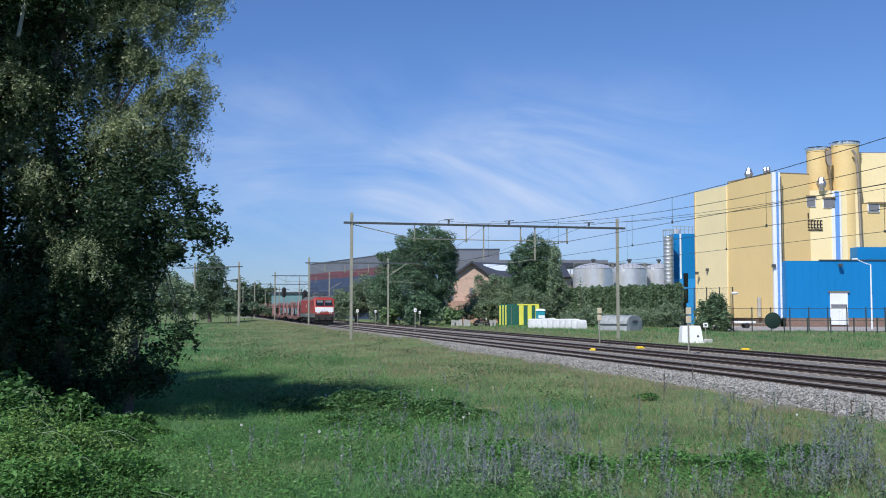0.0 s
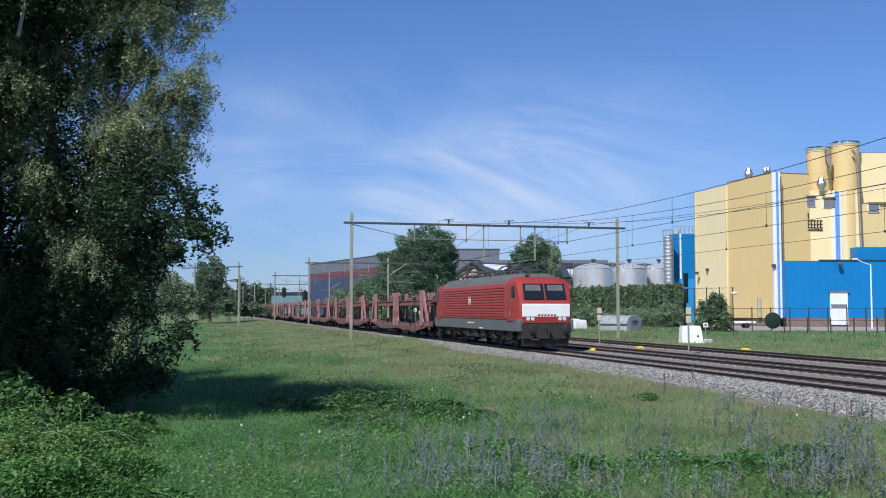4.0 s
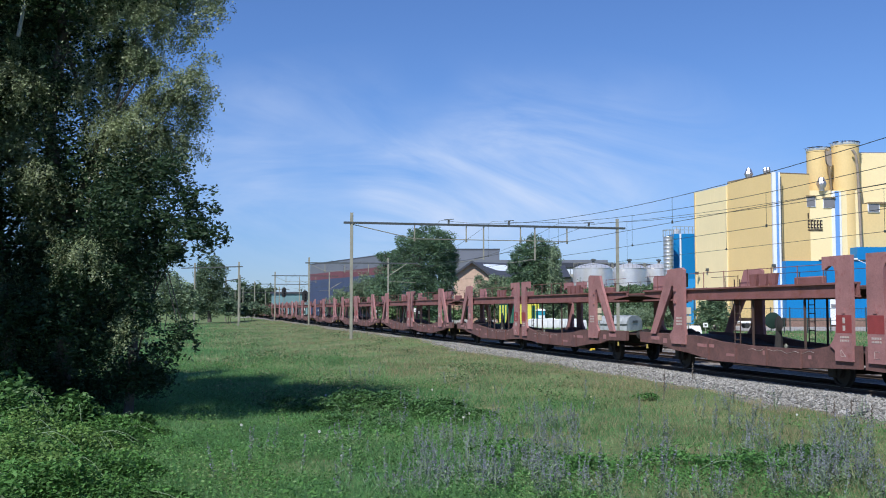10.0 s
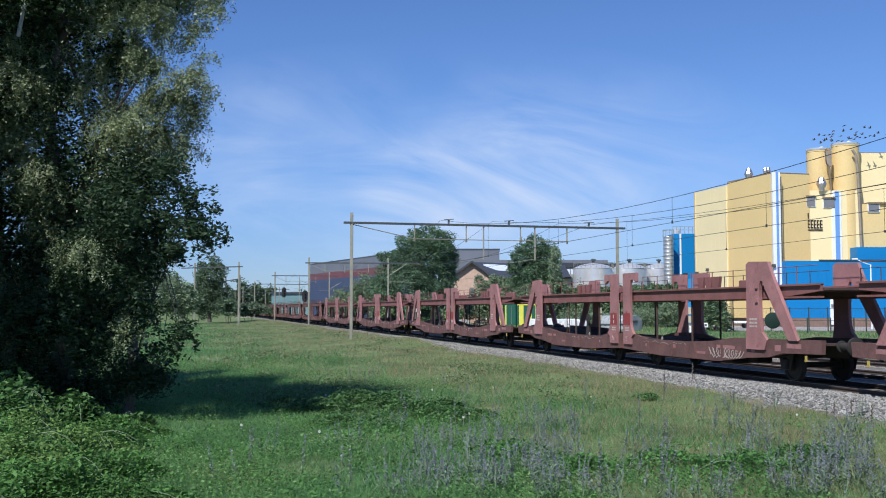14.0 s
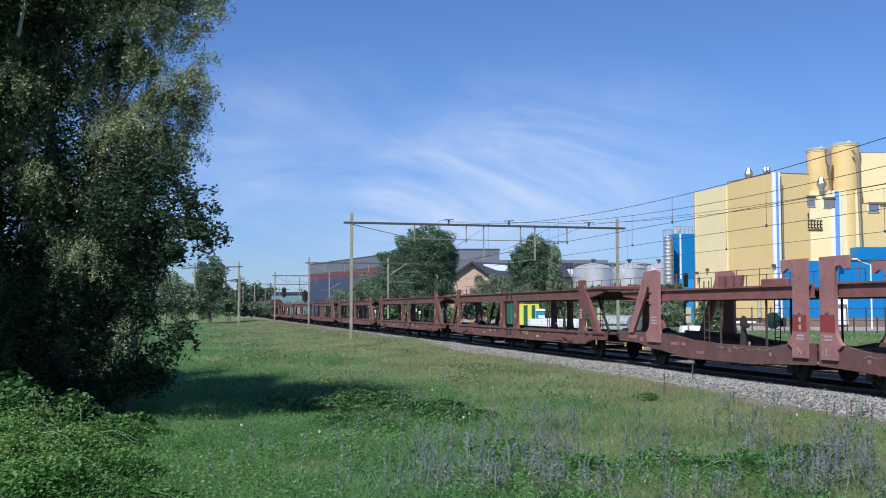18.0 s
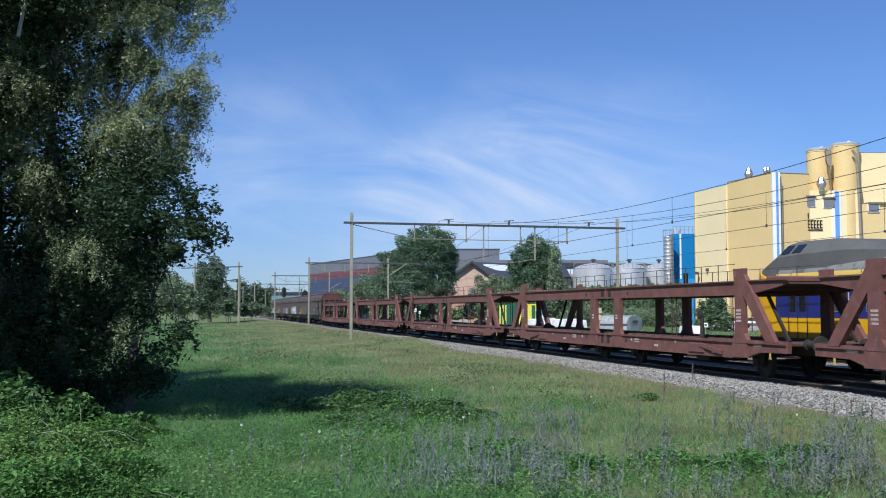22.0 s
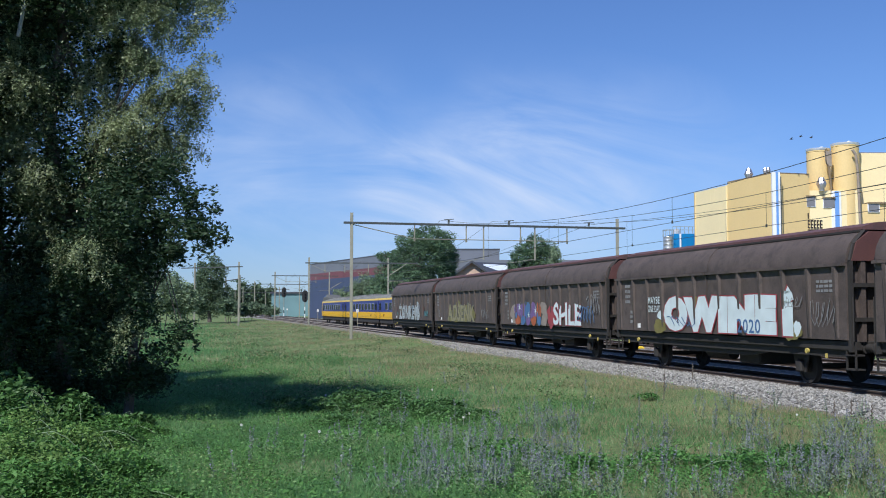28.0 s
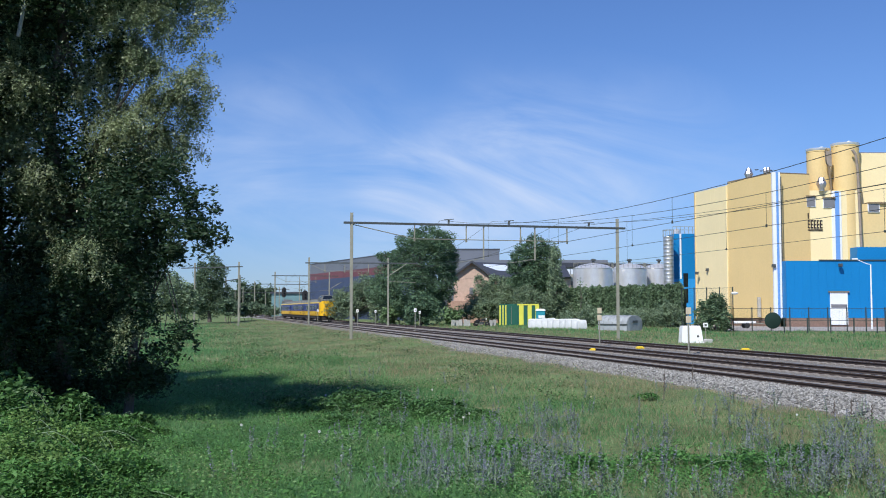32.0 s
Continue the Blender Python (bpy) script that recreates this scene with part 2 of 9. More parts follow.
def make_ground():
    def steps(lo, hi, fine, grow):
        v, out = 0.0, [0.0]
        while v < hi:
            v += fine * (1 + grow * v)
            out.append(v)
        return out
    xs = sorted({round(-v, 3) for v in steps(0, 2600, 0.8, 0.06)} | {round(v, 3) for v in steps(0, 2600, 0.8, 0.06)})
    ys = sorted({round(-v, 3) for v in steps(0, 1200, 0.8, 0.12)} | {round(v, 3) for v in steps(0, 3000, 0.7, 0.035)})
    verts = [(x, y, ground_z(x, y)) for y in ys for x in xs]
    n = len(xs)
    faces = [(j * n + i, j * n + i + 1, (j + 1) * n + i + 1, (j + 1) * n + i) for j in range(len(ys) - 1) for i in range(n - 1)]
    ob = new("ground", quads("ground", verts, faces, GRASS, smooth=True))
    tagged(ob, "grassy railway verge and level land to the horizon", "ground", kind="structure")


make_ground()

LINE_LO, LINE_HI = -780.0, 820.0


def make_track_bed():
    prof = [(14.1, -0.60), (14.9, -0.26), (15.35, -0.145), (18.9, -0.14), (19.1, -0.14), (22.6, -0.15), (23.6, -0.22), (24.1, -0.17), (27.1, -0.17), (28.4, -0.62), (28.4, -1.0), (14.1, -1.0)]
    bm = bmesh.new()
    loft(bm, [[on_line(s, d, z) for d, z in prof] for s in (LINE_LO, LINE_HI)])
    solid("track_bed", bm, BALLAST, "grey crushed-stone ballast bed under the railway tracks", "ballast", kind="structure")


make_track_bed()

for d in (NEAR_TRACK, FAR_TRACK, SIDING):
    bm = bmesh.new()
    loft(bm, [[on_line(s, d + k, z) for k, z in ((-1.35, -0.20), (-1.2, -0.134), (1.2, -0.134), (1.35, -0.20))] for s in (LINE_LO, LINE_HI)])
    solid("dusty_ballast", bm, BALLAST_DARK, "brown brake-dusted ballast between the rails", "ballast", kind="structure")

RAIL_PROF = [(-0.07, -0.118), (0.07, -0.118), (0.07, -0.108), (0.012, -0.09), (0.012, -0.05), (0.036, -0.035), (0.036, -0.004), (0.03, 0.0), (-0.03, 0.0), (-0.036, -0.004), (-0.036, -0.035), (-0.012, -0.05), (-0.012, -0.09), (-0.07, -0.108)]


def make_tracks():
    sleeper_me = to_mesh("sleeper", build(lambda bm: prism(bm, [(-0.15, -0.20), (0.15, -0.20), (0.11, -0.118), (-0.11, -0.118)], -1.28, 1.28)), SLEEPER)
    for d in (NEAR_TRACK, FAR_TRACK, SIDING):
        tr = thing("railway_track", "steel rails on concrete sleepers in grey ballast", "track", line_pose(0, d), "tracks", "structure")
        for side in (-1, 1):
            bm = bmesh.new()
            loft(bm, [[(s, side * 0.7535 + y, z) for y, z in RAIL_PROF] for s in (LINE_LO, LINE_HI)])
            r = part("rail", bm, RAIL_RUST, tr)
            bm = bmesh.new()
            quad_box(bm, LINE_LO, LINE_HI, side * 0.7535 - 0.028, side * 0.7535 + 0.028, 0.0, 0.004)
            part("rail_head", bm, RAIL_TOP, r, "bright polished running surface")
        for i in range(60):
            part("sleeper", sleeper_me, None, tr, m=pose(14 + i * 0.6, 0, 0))
        bm = bmesh.new()
        for i in range(400):
            prism(bm, [(-0.15, -0.20), (0.15, -0.20), (0.11, -0.118), (-0.11, -0.118)], -1.28, 1.28, m=pose(50 + i * 0.6, 0, 0))
        part("far_sleepers", bm, SLEEPER, tr)["kind"] = "stuff"


make_tracks()


# ---- overhead line ----
FOCAL = 1837.0


def spot(px, py, depth):
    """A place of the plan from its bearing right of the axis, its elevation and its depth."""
    return Vector(((px - 784) / FOCAL * depth, depth, EYE + (548 - py) / FOCAL * depth))


def h_mast(bm, base, top, w=0.20):
    """A rolled H-section post."""
    x, y = base.x, base.y
    for s in (-1, 1):
        quad_box(bm, x - w / 2, x + w / 2, y + s * w / 2 - 0.012, y + s * w / 2 + 0.012, base.z, top)
    quad_box(bm, x - 0.012, x + 0.012, y - w / 2 + 0.012, y + w / 2 - 0.012, base.z, top)
    quad_box(bm, x - w * 0.7, x + w * 0.7, y - w * 0.7, y + w * 0.7, base.z - 0.3, base.z + 0.06)


def insulator(bm, p, up=0.4):
    lathe(bm, [(0.04, 0), (0.09, up * 0.15), (0.05, up * 0.3), (0.09, up * 0.45), (0.05, up * 0.6), (0.09, up * 0.75), (0.03, up)], 8, m=Matrix.Translation(p))


def portal(left, right, beam_z, over=(0.6, 0.6), arms=(), longs=(), tops=(), label="galvanised steel portal carrying the overhead line"):
    p = thing("catenary_portal", label, "portal mast", group="catenary portals")
    u = (right - left)
    u.z = 0
    n = u.normalized()
    for q in (left, right):
        bm = bmesh.new()
        h_mast(bm, q, beam_z + 0.7)
        part("mast", bm, GALV, p, "upright H-section mast")
    a, b = left - n * over[0], right + n * over[1]
    bm = bmesh.new()
    for k in (-0.1, 0.1):
        off = Vector((n.y, -n.x, 0)) * k
        bar(bm, Vector((a.x, a.y, beam_z)) + off, Vector((b.x, b.y, beam_z)) + off, 0.06, 0.14)
    part("beam", bm, DARK_STEEL, p, "dark twin-channel cross beam")
    if arms:
        lo = beam_z - 1.05
        for f in arms:
            c = left + u * f
            bm = bmesh.new()
            bar(bm, (c.x, c.y, beam_z - 0.09), (c.x, c.y, lo), 0.09, 0.09)
            insulator(bm, (c.x, c.y, lo - 0.18), 0.3)
            part("drop_arm", bm, GALV, p)
        bm = bmesh.new()
        f0, f1 = left + u * arms[0], left + u * arms[-1]
        tube(bm, (f0.x, f0.y, lo), (f1.x, f1.y, lo), 0.035, n=6)
        tube(bm, (left.x, left.y, beam_z - 0.1), (f0.x, f0.y, lo), 0.035, n=6)
        part("registration_tube", bm, GALV, p)
    for f in longs:
        c = left + u * f
        bm = bmesh.new()
        bar(bm, (c.x, c.y, beam_z - 0.09), (c.x, c.y, 5.55), 0.10, 0.10)
        part("drop_arm", bm, GALV, p)
        bm = bmesh.new()
        e = c - n * 1.9
        tube(bm, (c.x, c.y, 5.65), (e.x, e.y, 5.35), 0.02, n=5)
        part("steady_arm", bm, GALV, p)
    for f in tops:
        c = left + u * f
        bm = bmesh.new()
        insulator(bm, (c.x, c.y, beam_z + 0.09), 0.3)
        bar(bm, (c.x - 0.35, c.y, beam_z + 0.36), (c.x + 0.35, c.y, beam_z + 0.40), 0.05, 0.05)
        part("insulator", bm, DARK_STEEL, p)
    return p


def foot(px, depth, z=-0.3):
    v = spot(px, 548, depth)
    v.z = z
    return v


portal(foot(622, 72, -0.4), foot(1093, 77), 8.02, (0.55, 0.6), arms=(0.225, 0.415, 0.62, 0.80), longs=(0.48, 0.675), tops=(0.35, 0.576, 0.887))
pb = portal(foot(547, 134), foot(687, 135), 8.0, (0.5, 3.9), arms=(0.2, 0.45, 0.75))
bm = bmesh.new()
q = foot(687, 135)
tube(bm, (q.x, q.y, 6.3), (q.x + 2.4, q.y, 7.95), 0.05), tube(bm, (q.x, q.y, 5.6), (q.x + 3.6, q.y, 5.5), 0.03)
part("bracket", bm, GALV, pb, "slanting cantilever bracket")
pc = portal(foot(487, 185), foot(583, 187), 8.0, (0.6, 1.6), arms=(0.2, 0.45, 0.75))
bm = bmesh.new()
q = foot(583, 187)
tube(bm, (q.x, q.y, 5.6), (q.x + 2.2, q.y, 6.9), 0.05), tube(bm, (q.x - 1.8, q.y, 5.3), (q.x + 0.4, q.y, 5.5), 0.03)
part("bracket", bm, GALV, pc, "slanting cantilever bracket")
portal(foot(345, 150), foot(423, 146), 8.0, (2.5, 0.6), label="grey portal mast over the diverging track")
portal(foot(400, 205), foot(425, 190), 7.6, (1.4, 0.5), label="grey portal mast over the diverging track")
for s in (250, 312, 375, 440, 505, 570):
    portal(on_line(s, 13.6, -0.3), on_line(s, 24.2, -0.3), 8.0, (0.5, 3.0), label="distant grey portal over the railway tracks")

# wires: distance across, height at the supports, lowest height between them, radius
SUPPORTS = [-140, -72, -2, 72.3, 133, 186, 250, 312, 375]


def overhead_wires():
    def sag(d, hi, lo, s):
        for a, b in zip(SUPPORTS, SUPPORTS[1:]):
            if a <= s <= b:
                t = (s - a) / (b - a)
                return hi - (hi - lo) * 4 * t * (1 - t)
        return hi
    for d, mh, ml, ch in ((17.05, 8.42, 6.12, 5.2), (20.9, 8.40, 6.4, 5.14), (26.0, 8.35, 6.7, 5.02)):
        w = thing("overhead_wire", "thin dark overhead contact line with droppers", "wire", group="overhead wires", kind="structure")
        ss = [SUPPORTS[0] + k * (SUPPORTS[-1] - SUPPORTS[0]) / 160 for k in range(161)]
        bm = bmesh.new()
        path_tube(bm, [on_line(s, d, sag(d, mh, ml, s)) for s in ss], 0.0115, 5)
        part("carrier_wire", bm, WIRE, w)
        bm = bmesh.new()
        path_tube(bm, [on_line(s, d, ch) for s in (SUPPORTS[0], 10, 72, 133, SUPPORTS[-1])], 0.0105, 5)
        part("contact_wire", bm, WIRE, w)
        for a, b in zip(SUPPORTS[1:5], SUPPORTS[2:6]):
            for k in range(1, 6):
                s = a + (b - a) * k / 6
                bm = bmesh.new()
                tube(bm, on_line(s, d, ch), on_line(s, d, sag(d, mh, ml, s)), 0.008, n=4)
                quad_box(bm, -0.03, 0.03, -0.03, 0.03, -0.04, 0.06, m=Matrix.Translation(on_line(s, d, ch)))
                part("dropper", bm, WIRE, w)
    w = thing("feeder_wire", "thin dark feeder wire slung between the portals", "wire", kind="structure")
    bm = bmesh.new()
    path_tube(bm, [on_line(s, 28.4, sag(0, 8.3, 7.3, s)) for s in np.linspace(-50, 133, 80)], 0.012, 5)
    part("wire", bm, WIRE, w)


overhead_wires()


# ---- signals, posts and small lineside things ----
SIGNAL_BLACK = mat("signal_black", (0.012, 0.012, 0.013), 0.6, vary=0.2)
STRIPE_WHITE = mat("signal_white", (0.75, 0.75, 0.72), 0.6, vary=0.1)
BEIGE = mat("beige_plate", (0.55, 0.48, 0.34), 0.7, vary=0.2, size=0.3)
BEACON = mat("yellow_beacon", (0.80, 0.55, 0.03), 0.6, vary=0.15, size=0.3)


def signal(px, depth, top):
    b = foot(px, depth)
    s = thing("railway_signal", "black colour-light signal on a striped post", "signal", Matrix.Translation((b.x, b.y, b.z)), "railway signals")
    h = top - b.z
    for k in range(4):
        bm = bmesh.new()
        tube(bm, (0, 0, k * 0.7), (0, 0, k * 0.7 + 0.7), 0.09, n=8)
        part("post_band", bm, STRIPE_WHITE if k % 2 else SIGNAL_BLACK, s)
    bm = bmesh.new()
    tube(bm, (0, 0, 2.8), (0, 0, h - 2.6), 0.08, n=8)
    part("post", bm, GALV, s)
    bm = bmesh.new()
    prof = [(0.55 * math.cos(a), 0.7 * math.sin(a) + (0.5 if math.sin(a) > 0 else -0.5)) for a in [2 * math.pi * (i + 0.5) / 20 for i in range(20)]]
    prism(bm, [(x, h - 1.4 + z) for x, z in prof], -0.05, 0.05)
    hd = part("signal_head", bm, SIGNAL_BLACK, s, "rounded black backing board")
    for k in range(3):
        bm = bmesh.new()
        lathe(bm, [(0.16, -0.35), (0.16, 0.0)], 12, "y", m=pose(0, -0.02, h - 2.0 + k * 0.6))
        part("lens_hood", bm, SIGNAL_BLACK, hd)


signal(503, 245, 7.4)
signal(540, 205, 6.0)


def marker(px, depth, h, base=-0.3, plates=1, material=WHITE):
    b = foot(px, depth, base)
    s = thing("marker_post", "slim lineside marker post with small plate", "marker post", Matrix.Translation(b), "marker posts")
    bm = bmesh.new()
    tube(bm, (0, 0, 0), (0, 0, h), 0.045, n=8)
    part("post", bm, GALV, s)
    for k in range(plates):
        bm = bmesh.new()
        box(bm, -0.13, 0.13, -0.07, -0.04, h - 0.34 - k * 0.42, h - k * 0.42, 0.012)
        pl = part("plate", bm, material, s)
        if material is WHITE:
            part("plate_mark", build(quad_box, -0.05, 0.05, -0.073, -0.0705, h - 0.22 - k * 0.42, h - 0.12 - k * 0.42), GALV, pl)


marker(633, 117, 2.3), marker(665, 142, 2.2), marker(735, 98, 2.4), marker(743, 135, 2.1), marker(563, 165, 2.3), marker(509, 240, 2.5)
marker(1060, 61.7, 2.3, -0.2, 2, BEIGE), marker(1217, 50.6, 2.3, -0.2, 2, BEIGE)


def beacon(px, depth, z=-0.17):
    b = foot(px, depth, z)
    bm = bmesh.new()
    loft(bm, [[(-0.32, -0.22, 0), (0.32, -0.22, 0), (0.32, 0.22, 0), (-0.32, 0.22, 0)], [(-0.32, -0.22, 0.08), (0.32, -0.22, 0.08), (0.32, 0.22, 0.08), (-0.32, 0.22, 0.08)], [(-0.16, -0.12, 0.16), (0.16, -0.12, 0.16), (0.16, 0.12, 0.16), (-0.16, 0.12, 0.16)]])
    solid("track_beacon", bm, BEACON, "yellow beacon box between the rails", "beacon", pose(b.x, b.y, b.z, 0, 0, TURN) @ Matrix.Diagonal((0.62, 0.8, 0.8, 1)), "track beacons")


beacon(1050, 54, -0.13), beacon(1131, 58, -0.17), beacon(1243, 53, -0.20), beacon(1317, 55, -0.16)

# white concrete block with a slab beside it
b = foot(1221, 68.5, -0.25)
blk = thing("concrete_block", "white-painted tapered concrete foundation block", "concrete block", Matrix.Translation(b))
bm = bmesh.new()
loft(bm, [[(-0.72, -0.5, 0), (0.72, -0.5, 0), (0.72, 0.5, 0), (-0.72, 0.5, 0)], [(-0.66, -0.45, 0.9), (0.6, -0.45, 0.9), (0.6, 0.45, 0.9), (-0.66, 0.45, 0.9)], [(-0.62, -0.4, 1.18), (0.52, -0.4, 1.18), (0.52, 0.4, 1.18), (-0.62, 0.4, 1.18)]])
bb = part("block", bm, WHITE, blk)
for k in range(5):
    bm = bmesh.new()
    tube(bm, (-0.5 + k * 0.24, 0, 1.17), (-0.5 + k * 0.24, 0, 1.3), 0.02, n=6)
    part("anchor_bolt", bm, DARK_STEEL, bb)
bm = bmesh.new()
lathe(bm, [(0.07, -0.47), (0.07, -0.45)], 10, "y", m=pose(0.35, -0.02, 0.5))
part("hole", bm, SIGNAL_BLACK, bb)
bm = bmesh.new()
box(bm, 0.75, 1.35, -0.4, 0.4, 0.0, 0.3, 0.04)
part("slab", bm, CONCRETE, blk)
b = foot(1247, 74, -0.25)
s = thing("small_sign", "small white square sign on a short post", "sign", Matrix.Translation(b))
part("post", build(tube, (0, 0, 0), (0, 0, 1.2), 0.03), GALV, s)
pl = part("plate", build(box, -0.17, 0.17, -0.05, -0.03, 0.98, 1.3, 0.008), WHITE, s)
part("pictogram", build(quad_box, -0.08, 0.08, -0.054, -0.051, 1.06, 1.22), DARK_STEEL, pl)

# plank crossing far along the line, and stalks at the edge of the ballast
a, b = foot(414, 262, -0.35), foot(462, 300, -0.2)
solid("plank_path", build(bar, (a.x, a.y, -0.28), (b.x, b.y, -0.1), 1.6, 0.2), CONCRETE, "pale concrete slab path to the far tracks", "path", kind="structure")
for px, y0, y1, d in ((1172, 700, 655, 25.6), (1222, 668, 640, 27.5), (1536, 745, 712, 22.6), (1500, 742, 705, 22.8), (1470, 738, 708, 23.2)):
    p, q = spot(px, y0 + 6, d), spot(px + 2, y1, d)
    st = thing("weed_stalk", "dry dark weed stalk beside the ballast", "weed", group="weed stalks")
    part("stem", build(tube, p, q, 0.012, 0.006, 5), BARK, st)
    for k in range(6):
        c = p.lerp(q, 0.35 + 0.1 * k)
        part("seed_head", build(lathe, [(0.004, -0.03), (0.018, 0), (0.004, 0.03)], 6, m=Matrix.Translation(c + Vector((0.012 * (-1) ** k, 0, 0)))), BARK, st)


# ---- factory ----
WHITE_TRIM = mat("white_trim", (0.82, 0.84, 0.86), 0.5, vary=0.06, size=2)
PALE_BLUE = mat("pale_blue_strip", (0.16, 0.34, 0.70), 0.5, vary=0.06, size=2)
LIGHT_BLUE = mat("light_blue_cladding", (0.03, 0.30, 0.70), 0.5, vary=0.07, size=3)
PLINTH = mat("brown_brick_plinth", (0.24, 0.155, 0.12), 0.9, vary=0.3, size=0.3)
VENT_STEEL = mat("polished_vent_steel", (0.60, 0.57, 0.57), 0.4, metal=0.9, vary=0.1, bump=0.02)
PIPE_GREY = mat("grey_brown_pipe", (0.30, 0.25, 0.20), 0.6, vary=0.2, size=1)
ROOF_EDGE = mat("roof_edge_brown", (0.22, 0.16, 0.09), 0.7, vary=0.15)
SILVER = mat("aluminium_tank", (0.78, 0.775, 0.77), 0.36, metal=0.55, vary=0.14, size=2, bump=0.05)
SILO_GREY = mat("weathered_silo_sheet", (0.62, 0.63, 0.63), 0.42, metal=0.75, vary=0.14, size=2, bump=0.05)
PAVING = mat("grey_paving", (0.33, 0.31, 0.29), 0.9, vary=0.2, size=0.8, dirt=(0.22, 0.2, 0.18), dirt_at=0.55)
FENCE = mat("dark_green_fence", (0.035, 0.05, 0.045), 0.6, vary=0.2)
WARM_GLASS = mat("grey_window", (0.20, 0.20, 0.21), 0.25, vary=0.1, bump=0)


def slab(bm, a, b, z0, z1, thick):
    """An upright wall between two places of the plan; it thickens to the left of the way from a to b."""
    a, b = Vector((a[0], a[1])), Vector((b[0], b[1]))
    u = (b - a).normalized()
    n = Vector((-u.y, u.x)) * thick
    loft(bm, [[(p.x, p.y, z) for p in (a, b, b + n, a + n)] for z in (z0, z1)])


def panel_seams(parent, a, b, z0, z1, step, material, proud=0.015, name="panel_seam"):
    a, b = Vector((a[0], a[1])), Vector((b[0], b[1]))
    u = (b - a).normalized()
    n = Vector((u.y, -u.x)) * proud
    k, length = step, (b - a).length
    while k < length - 0.2:
        c = a + u * k
        bm = bmesh.new()
        slab(bm, c + n, c + u * 0.05 + n, z0, z1, proud + 0.01)
        part(name, bm, material, parent)
        k += step


def make_factory():
    G = -0.2
    f = thing("factory_building", "tall yellow and blue panelled factory with silos", "factory")
    A, B, C = (36.3, 149.5), (38.6, 140.2), (41.75, 130.0)       # long flank, from its far end to the near corner
    D = (46.6, 131.4)
    top = lambda px, py, depth: EYE + (548 - py) / FOCAL * depth
    w1 = part("flank_wall", build(slab, A, B, 0.9, 18.85, 0.4), PALE_WALL, f, "pale yellow wall panels")
    w2 = part("flank_wall", build(slab, B, C, 0.9, 19.15, 0.4), YELLOW_WALL, f, "cream yellow wall panels")
    panel_seams(w2, B, C, 0.9, 19.1, 1.2, YELLOW_WALL, 0.006)
    panel_seams(w1, A, B, 0.9, 18.8, 1.2, PALE_WALL, 0.006)
    part("downpipe", build(tube, (38.45, 140.3, 0.9), (38.45, 140.3, 18.8), 0.09), PALE_WALL, f)
    part("plinth", build(slab, A, C, G, 0.9, 0.45), PLINTH, f, "brown brick plinth")
    w3 = part("front_wall", build(slab, C, D, 0.9, 19.1, 0.4), YELLOW_WALL, f, "cream yellow wall panels")
    panel_seams(w3, C, D, 0.9, 19.0, 1.2, YELLOW_WALL, 0.006)
    # closing walls behind, roof
    part("back_wall", build(slab, (95, 150), A, G, 18.8, 0.4), YELLOW_WALL, f)
    part("end_wall", build(slab, (95, 131), (95, 150), G, 18.8, 0.4), YELLOW_WALL, f)
    part("roof", build(prism, [(41.8, 130.4), (36.8, 149.3), (94.6, 149.8), (94.6, 141), (47, 141), (46.4, 131.8)], 18.4, 18.7, "z"), ROOF_EDGE, f, "flat roof")
    part("roof_edge", build(slab, B, C, 19.15, 19.3, 0.5), ROOF_EDGE, f, "brown roof edge")
    part("roof_edge", build(slab, C, D, 19.1, 19.25, 0.5), ROOF_EDGE, f, "brown roof edge")
    part("roof", build(box, 46.6, 53.0, 131.8, 141, 16.7, 16.95), ROOF_EDGE, f, "flat roof")
    part("inner_wall", build(slab, (46.6, 141), (53, 141), 16.9, 18.7, 0.3), YELLOW_WALL, f)
    part("inner_wall", build(slab, (46.6, 131.8), (46.6, 141), 16.9, 18.7, 0.3), YELLOW_WALL, f)
    # corner strips: white, pale blue, white
    for x0, x1, m, pr in ((41.30, 41.75, WHITE_TRIM, 0.12), (41.77, 42.05, PALE_BLUE, 0.10), (42.07, 42.3, WHITE_TRIM, 0.12)):
        part("corner_strip", build(box, x0, x1, 129.72 - pr, 130.0, 0.9, 19.2), m, f, "vertical trim strip at the corner")
    part("downpipe", build(tube, (42.35, 129.5, 0.9), (42.35, 129.5, 18.6), 0.07), DARK_STEEL, f)
    # right-hand block: lower cream wall, windows, sign
    E_ = (46.6, 131.4)
    w4 = part("front_wall", build(slab, E_, (52.9, 131.4), 0.9, 17.1, 0.4), PALE_WALL, f, "pale yellow wall panels")
    panel_seams(w4, E_, (52.9, 131.4), 8, 17, 1.2, PALE_WALL, 0.006)
    for px0, px1, py0, py1 in ((1431, 1445, 349, 365), (1461, 1479, 352, 367)):
        a, b = spot(px0, py1, 131.2), spot(px1, py0, 131.2)
        fr = part("window", build(box, a.x - 0.08, b.x + 0.08, 131.28, 131.4, a.z - 0.08, b.z + 0.08), WHITE_TRIM, f, "small square window")
        part("pane", build(box, a.x, b.x, 131.24, 131.28, a.z, b.z), WARM_GLASS, fr)
        part("lintel", build(box, a.x - 0.15, b.x + 0.15, 131.1, 131.4, b.z + 0.08, b.z + 0.22), ROOF_EDGE, fr)
    # roof sign as plain bars
    sg = thing("wall_sign", "dark plain-barred company sign fixed on the factory wall", "sign")
    sign_brown = mat("dark_brown_sign", (0.035, 0.018, 0.012), 0.6, vary=0.15)
